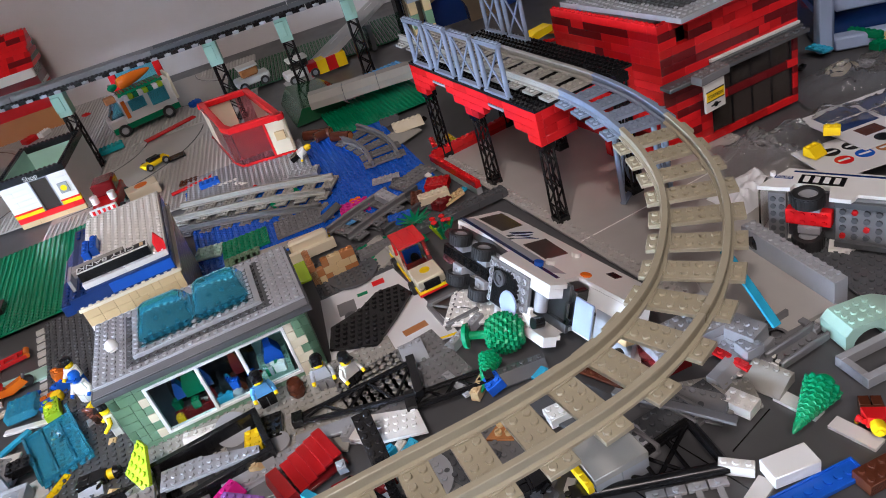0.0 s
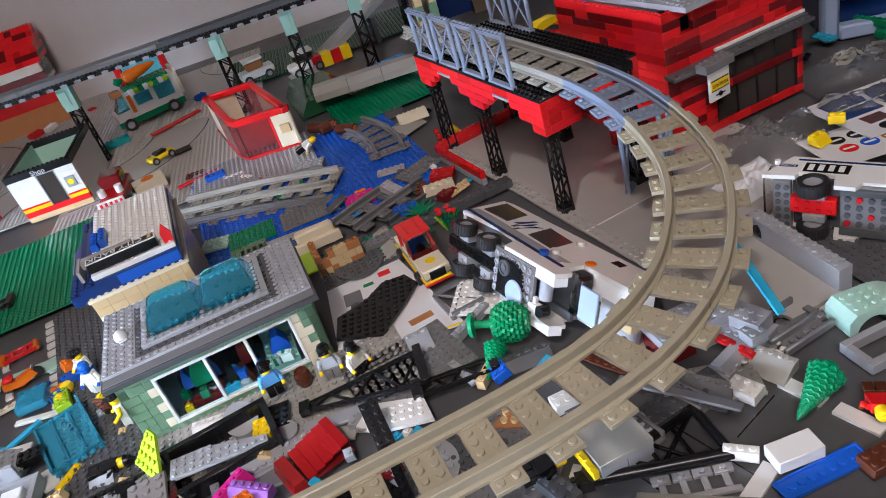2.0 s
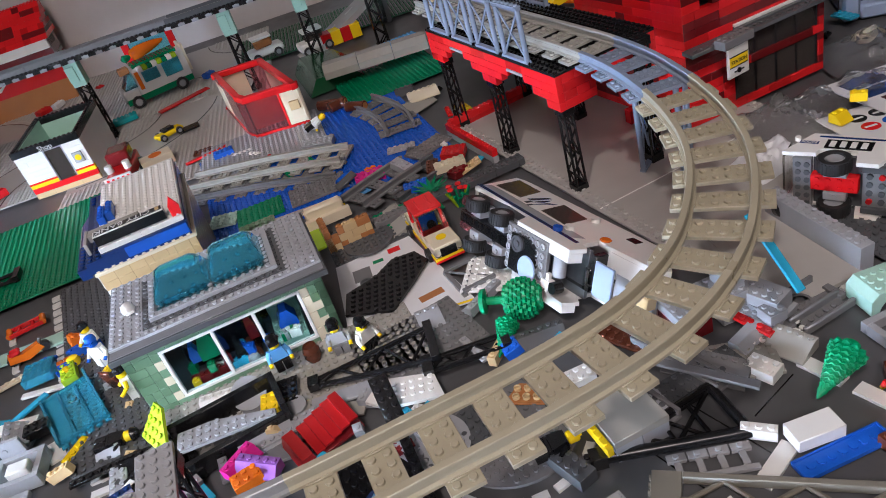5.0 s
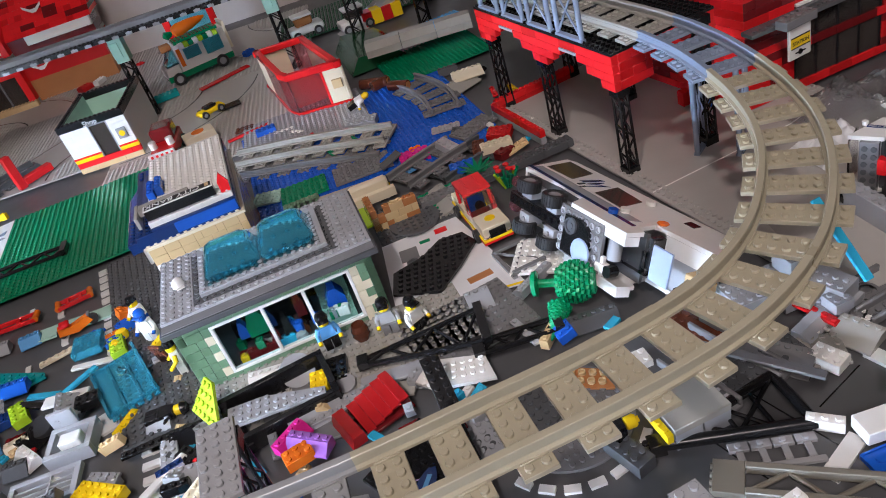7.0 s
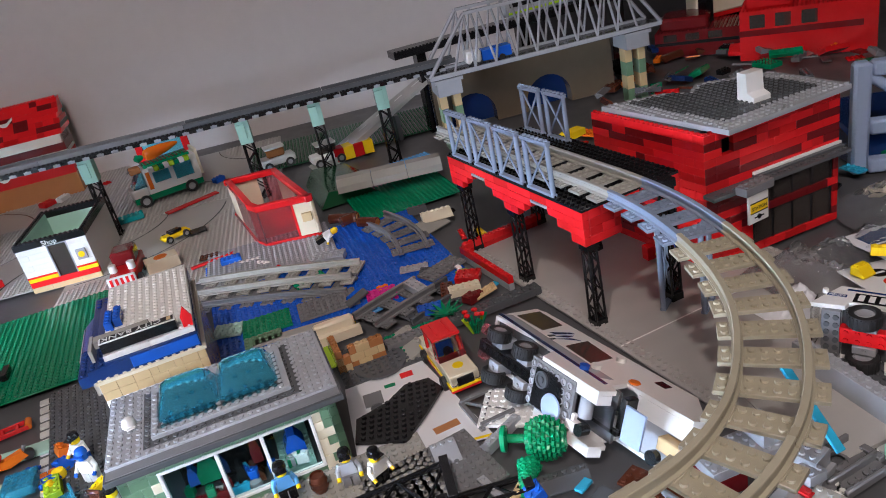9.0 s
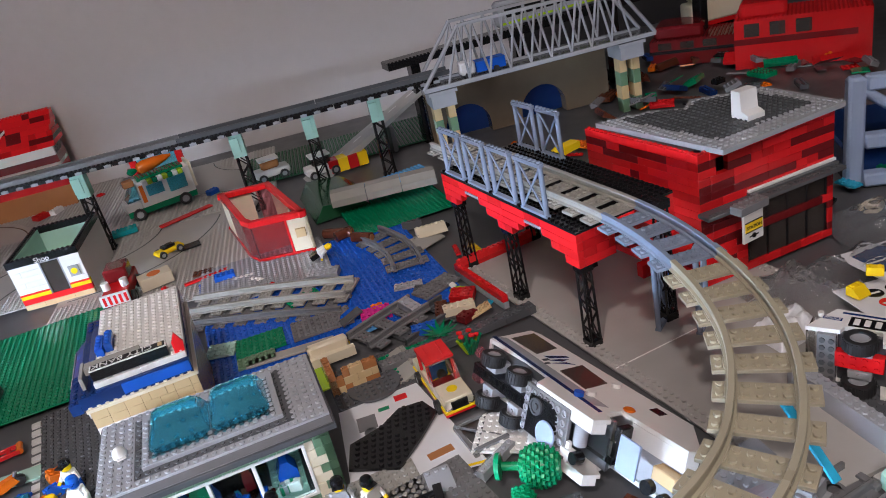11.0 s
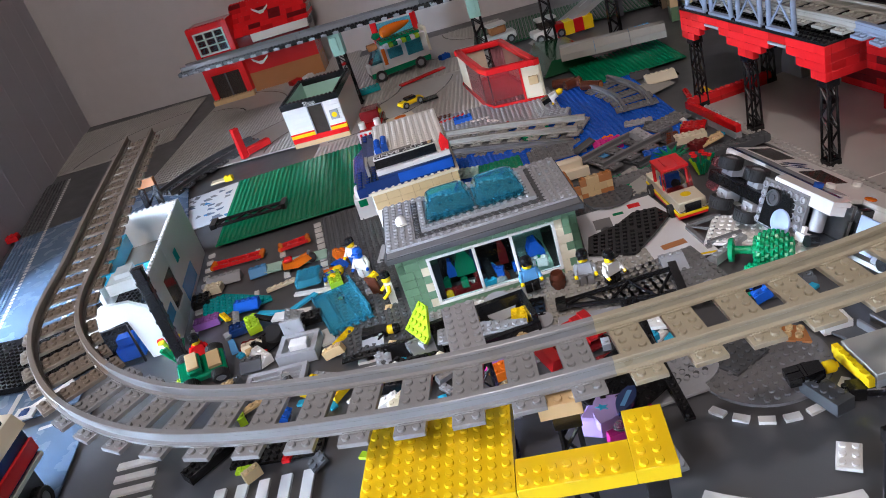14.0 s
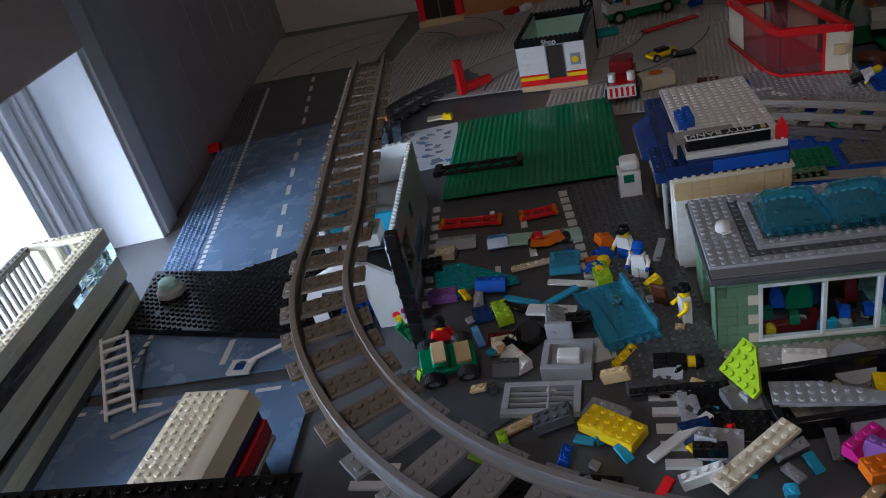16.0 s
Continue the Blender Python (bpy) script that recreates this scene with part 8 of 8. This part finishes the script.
for k in range(26):
    q = random.Random(90 + k)
    loose(q.choice(("plate", "brick", "slope")), q.choice((TAN, TAN, CREAM, GREEN, BLACK, AZURE, LBG, TAN)), q.uniform(0.74, 1.0), q.uniform(1.12, 1.30), q.uniform(0, 180), q.choice((2, 4, 6)), q.choice((1, 2, 4)), q.choice((0, 0.006, 0.012)), where="in the heap behind the station")
for k in range(90):
    q = random.Random(700 + k)
    loose(q.choice(("plate", "brick", "brick", "slope", "tile")), q.choice((DRED, RED, ORANGE, DBLUE, DBG, BLACK, BLACK, GREEN, DBG, MIDG, BROWN)), q.uniform(0.58, 1.12), q.uniform(1.72, 2.16), q.uniform(0, 180), q.choice((3, 4, 6, 8)), q.choice((2, 2, 4)), q.choice((0, 0.006, 0.012, 0.02)), q.choice((0, 0, 20, -25)), where="in the shaded heap")
for k in range(40):
    q = random.Random(190 + k)
    loose(q.choice(("plate", "brick", "slope", "tile")), q.choice((DRED, RED, ORANGE, BLUE, DBG, BLACK, GREEN, TAN, MIDG)), q.uniform(0.34, 0.85), q.uniform(1.36, 1.72), q.uniform(0, 180), q.choice((2, 4, 6, 8)), q.choice((1, 2, 4)), q.choice((0, 0.006, 0.012)), where="in the dark heap behind the bridge")
ban = thing("yellow_slide", "yellow curved toy slide behind the bridge", "slide", at(0.385, 1.40, 0.05, 30))
part("chute", G().prism([(0, 0), (0.07, 0.024), (0.10, 0.026), (0.10, 0.036), (0.068, 0.036), (0, 0.012)], -0.02, 0.0, m=pose(0, 0, 0, 90)), YELLOW, ban)
part("stand", G().box(0.03, 0.004, -0.05, 0.07, 0.016, 0.008), GREEN, ban, "green stand")
solid("clear_blue_canopy", dome(0.05, 0.04, 0.03, TBLUE), TBLUE, "clear blue canopy piece behind the bridge", "canopy", at(0.435, 1.36, 0.0, 40))
solid("pale_shell", dome(0.05, 0.05, 0.05, LBG), LBG, "pale grey curved shell behind the bridge", "shell", at(0.40, 1.30, 0.0, 20))

# ---- food truck and things by the back wall ----
ft = thing("food_truck", "white and green food truck with a carrot on top", "truck", at(-0.385, 1.785, 0.0042, 28))
part("body", G().box(0.035, 0, 0.022, 0.145, 0.045, 0.075).box(0.0, 0.0, 0.016, 0.035, 0.045, 0.040, 0.004), WHITE, ft)
part("skirt", G().box(0.002, -0.001, 0.010, 0.145, 0.046, 0.022), GREEN, ft, "green lower body")
part("windscreen", G().prism([(0.008, 0.04), (0.036, 0.04), (0.036, 0.068), (0.026, 0.068)], -0.043, -0.002, m=pose(0, 0, 0, 90)), TBLUE, ft)
part("window", G().box(0.052, -0.002, 0.042, 0.085, 0.0, 0.064, 0).box(0.095, -0.002, 0.036, 0.132, 0.0, 0.066, 0), TBLUE, ft, "blue glass side window")
part("orange_post", G().box(0.038, -0.003, 0.032, 0.046, 0.0, 0.068), ORANGE, ft)
for k in range(8):
    part("awning_stripe", G().box(0.046 + 0.0105 * k, -0.014, 0.068, 0.056 + 0.0105 * k, 0.0, 0.078, 0.001), (WHITE, LIME, GREEN)[k % 3], ft)
part("end_sign", G().box(0.145, -0.004, 0.03, 0.150, 0.047, 0.085), CREAM, ft)
part("leaf_roof", G().box(0.04, 0.002, 0.0755, 0.135, 0.043, 0.082).studs(0.04, 0.004, 0.082, 11, 4), GREEN, ft, "green studded roof")
ca = part("carrot", G().lathe([(0.004, 0), (0.011, 0.004), (0.013, 0.016), (0.011, 0.04), (0.007, 0.06), (0.002, 0.074)], 14), ORANGE, ft, "large orange carrot", at(0.05, 0.022, 0.096) @ pose(0, 0, 0, 0, 84, 0))
part("leaf_tuft", G().lathe([(0.002, -0.02), (0.009, -0.014), (0.006, -0.004), (0.003, 0.0)], 7), GREEN, ca, "green tuft")
for x in (0.022, 0.118):
    for y in (0.0, 0.045):
        wheel(ft, at(x, y, 0.012) @ pose(0, 0, 0, 90), 0.0125, 0.010)
part("lamp_box", G().box(0.012, 0.006, 0.069, 0.034, 0.028, 0.082, 0.002), NOUGAT, ft)
gd = thing("red_gate", "red posts with a clear aqua door panel", "gate", at(-0.40, 1.925, 0.0042, 8))
for x in (0.0, 0.098):
    part("post", G().box(x, 0, 0, x + 0.014, 0.012, 0.105), BRIGHT, gd)
part("panel", G().box(0.014, 0.004, 0.02, 0.098, 0.007, 0.10, 0), TBLUE, gd)
part("lintel", G().box(0.0, 0.0, 0.105, 0.112, 0.012, 0.115), BRIGHT, gd)
part("sill", G().box(0.014, 0.0, 0, 0.098, 0.012, 0.018), WHITE, gd)
for x, y, mat, lb in ((-0.13, 1.855, WHITE, "white and brown toy cart by the wall"), (-0.015, 1.80, WHITE, "white toy police car by the wall")):
    o = thing("small_cart" if "cart" in lb else "small_police_car", lb, "car", at(x, y, 0.0042, 20))
    part("body", G().box(0, 0, 0.008, 0.075, 0.036, 0.024, 0.003), mat, o)
    part("cabin", G().box(0.016, 0.003, 0.024, 0.055, 0.033, 0.042, 0.004), NOUGAT if "cart" in lb else TSMOKE, o)
    part("roof", G().box(0.014, 0.002, 0.042, 0.057, 0.034, 0.047, 0.001), mat, o)
    for a in (0.014, 0.06):
        for b in (0.0, 0.036):
            wheel(o, at(a, b, 0.008) @ pose(0, 0, 0, 90), 0.009, 0.008)
ry = thing("striped_barrier", "red and yellow striped low barrier", "barrier", at(0.03, 1.815, 0.0042, 16))
for k in range(4):
    part("stripe", G().box(0.021 * k, 0, 0, 0.021 * k + 0.0208, 0.03, 0.028), (RED, YELLOW)[k % 2], ry)
yc = thing("yellow_car", "small yellow and black toy sports car", "car", at(-0.262, 1.548, 0.0042, 40))
part("body", G().box(0, 0, 0.004, 0.052, 0.022, 0.012, 0.003), YELLOW, yc)
part("cockpit", G().box(0.014, 0.003, 0.012, 0.038, 0.019, 0.018, 0.003), BLACK, yc)
for a in (0.01, 0.042):
    for b in (0.0, 0.022):
        wheel(yc, at(a, b, 0.006) @ pose(0, 0, 0, 90), 0.006, 0.006)
loose("tile", BLACK, -0.213, 1.585, 20, 4, 3, 0.0, where="lying on the grey road plate")
tow = thing("red_tow_truck", "dark red toy truck with white chevrons beside the bank", "truck", at(-0.285, 1.43, 0.0042, 100))
part("body", G().box(-0.055, -0.02, 0.010, 0.045, 0.02, 0.030, 0.002), RED, tow)
part("cab", G().box(-0.01, -0.018, 0.030, 0.03, 0.018, 0.052, 0.003), DRED, tow)
part("chevron_board", G().box(-0.060, -0.021, 0.014, -0.055, 0.021, 0.032), WHITE, tow, "white chevron board")
for k in range(5):
    part("chevron", G().box(-0.0606, -0.019 + 0.008 * k, 0.016, -0.060, -0.015 + 0.008 * k, 0.030, 0), BRIGHT, tow)
for s in (-1, 1):
    part("lamp", G().cyl((-0.03, s * 0.014, 0.03), (-0.03, s * 0.014, 0.042), 0.006, 12), WHITE, tow)
    for x in (-0.035, 0.025):
        wheel(tow, at(x, s * 0.021, 0.010) @ pose(0, 0, 0, 90), 0.010, 0.009)
shell = thing("tan_sign_box", "cream box with an orange shell picture", "box", at(-0.255, 1.425, 0.004, 26))
part("box", G().box(0, 0, 0, 0.052, 0.03, 0.020, 0.001), CREAM, shell)
part("shell_picture", G().cyl((0.026, 0.015, 0.020), (0.026, 0.015, 0.0205), 0.011, 18), ORANGE, shell)

# ---- corner by the window ----
fb = thing("tan_fence_house", "tan and grey brick building with barred upper windows", "building", at(-0.604, 0.462, 0.0, 112.5))
FL = 49
for r, mat in enumerate((DBG, CREAM, CREAM, OLDG, BLACK, CREAM, CREAM, CREAM, BLACK, DBG, CREAM, CREAM)):
    i, q = (0, 0, 2, 3, 6, 6, 11, 13, 9, 10, 14, 19)[r], random.Random(300 + r)
    while i < FL:
        n = min(q.choice((8, 10, 12, 16)), FL - i)
        if r in (8, 9) and i > 28:
            n = min(4, FL - i)
            part("clear_brick", brick_mesh(n, 2, TPANE, False), None, fb, "", at(i * S, 0, r * B))
        elif r in (8, 9) and q.random() < 0.5:
            part("clear_brick", brick_mesh(n, 2, TSMOKE, False), None, fb, "", at(i * S, 0, r * B))
        else:
            part("brick", brick_mesh(n, 2, mat, r == 11), None, fb, "", at(i * S, (0.004 if r in (4, 8, 9) else 0.0), r * B))
        i += n
for j in range(7):
    x0 = 0.004 + 0.055 * j
    o = part("barred_window", G().box(x0, 0.092, 0.106, x0 + 0.050, 0.100, 0.111).box(x0, 0.092, 0.0, x0 + 0.050, 0.100, 0.040), UMBER, fb, "brown barred window")
    for k in range(5):
        part("bar", G().box(x0 + 0.001 + 0.0112 * k, 0.094, 0.040, x0 + 0.0045 + 0.0112 * k, 0.098, 0.106, 0.0005), UMBER, o)
for x0 in (0.02, 0.20):
    part("cross_wall", G().box(x0, 0.018, 0.0, x0 + 0.008, 0.092, 0.060).box(x0, 0.018, 0.100, x0 + 0.008, 0.092, 0.108), UMBER, fb, "brown inner cross wall")
part("back_top", G().box(0.004, 0.090, 0.111, 0.384, 0.101, 0.1145).studs(0.004, 0.0915, 0.1145, 47, 1), UMBER, fb, "brown studded top plate")
part("end_wall", G().box(0.380, 0.017, 0.0, 0.391, 0.090, 0.040), CREAM, fb)
for k in range(4):
    part("end_post", G().box(0.382, 0.018 + 0.020 * k, 0.040, 0.389, 0.023 + 0.020 * k, 0.108), CREAM, fb)
part("end_top", G().box(0.380, 0.017, 0.108, 0.391, 0.090, 0.1152).studs(0.3815, 0.018, 0.1152, 1, 9), CREAM, fb, "tan studded end plate")
ld = thing("white_ladder", "white plastic ladder leaning on the road", "ladder", at(-0.626, 0.655, 0.0, -50, 0, 0) @ pose(0, 0, 0, 0, 20, 0))
for s in (-1, 1):
    part("stile", G().box(-0.105, s * 0.014 - 0.0018, 0.0, 0.0, s * 0.014 + 0.0018, 0.004), WHITE, ld)
for k in range(8):
    part("rung", G().box(-0.102 + 0.013 * k, -0.0125, 0.0005, -0.098 + 0.013 * k, 0.0125, 0.0035), WHITE, ld)
solid("grey_pole", G().cyl((0, 0, 0.003), (0.085, 0.0, 0.003), 0.003, 8), LBG, "light grey pole lying on the road", "pole", at(-0.612, 0.628, 0.0, 50))
ws = thing("white_signpost", "white square sign with dark print on a rod", "sign", at(-0.545, 0.725, 0.004, 14))
part("plate", G().box(0, 0, 0, 0.026, 0.022, 0.003), WHITE, ws)
part("print", G().box(0.007, 0.005, 0.003, 0.018, 0.016, 0.0033, 0).box(0.009, 0.0165, 0.003, 0.016, 0.018, 0.0033, 0), DBLUE, ws)
part("rod", G().cyl((0.02, 0.016, 0.004), (0.065, 0.04, 0.010), 0.0022, 8), WHITE, ws)
tk = thing("tan_lorry", "tan topped toy lorry with blue and red sides", "lorry", at(-0.432, 0.480, 0.022, 13.5))
part("roof", G().prism([(0.0, 0), (0.062, 0), (0.056, 0.014), (0.046, 0.016), (0.0, 0.016)], -0.145, 0.0, m=pose(0, 0, 0.052, 90)), CREAM, tk, "tan studded roof")
part("roof_studs", G().studs(0.001, 0.0, 0.068, 5, 18), CREAM, tk)
part("skid", G().box(0.010, 0.010, -0.022, 0.050, 0.134, 0.012), DBG, tk)
part("blue_side", G().box(0.054, 0.004, 0.016, 0.060, 0.140, 0.052), DBLUE, tk, "dark blue side")
part("red_stripe", G().box(0.060, 0.004, 0.026, 0.0635, 0.140, 0.040), BRIGHT, tk, "red stripe")
part("white_trim", G().box(0.060, 0.004, 0.018, 0.0640, 0.140, 0.0225), WHITE, tk, "white trim")
part("body", G().box(0.002, 0.004, 0.012, 0.054, 0.140, 0.052), DBG, tk)
for y in (0.03, 0.11):
    for x in (0.004, 0.060):
        wheel(tk, at(x, y, -0.010) @ pose(0, 0, 0, 0, 90, 0), 0.012, 0.010)
bt = thing("black_table_plate", "black studded plate raised on legs beside the curve", "plate", at(-0.2246, 0.4888, 0.0, 196.4))
part("plate", G().box(0, 0, 0.194, 0.36, 0.112, 0.200), BLACK, bt)
for r in range(14):
    part("stud_strip", G().studs(0.002, 0.001 + S * r, 0.200, 44, 1), BLACK, bt)
for x, y in ((0.03, 0.09), (0.30, 0.09), (0.03, 0.03), (0.30, 0.03)):
    part("leg", G().box(x, y, -0.003, x + 0.016, y + 0.016, 0.194), BLACK, bt)
DSK = thing("outside_railing", "white lattice railing outside in bright daylight", "railing", WW @ at(-0.9, 0.75, -0.25))
for k in range(10):
    part("lath", G().cyl((0.1 * k, 0, 0), (0.1 * k + 0.35, 0, 0.42), 0.005, 6).cyl((0.1 * k + 0.35, 0.012, 0), (0.1 * k, 0.012, 0.42), 0.005, 6), WOODW, DSK)
part("handrail", G().box(-0.2, -0.012, 0.20, 1.4, 0.012, 0.24), SKYB, DSK, "blue handrail")
solid("backdrop", G().box(-2.5, 2.2, -1.6, 1.2, 2.25, 1.6, 0), PAINTW, "bright pale yard wall outside the window", "backdrop", WW, kind="structure")
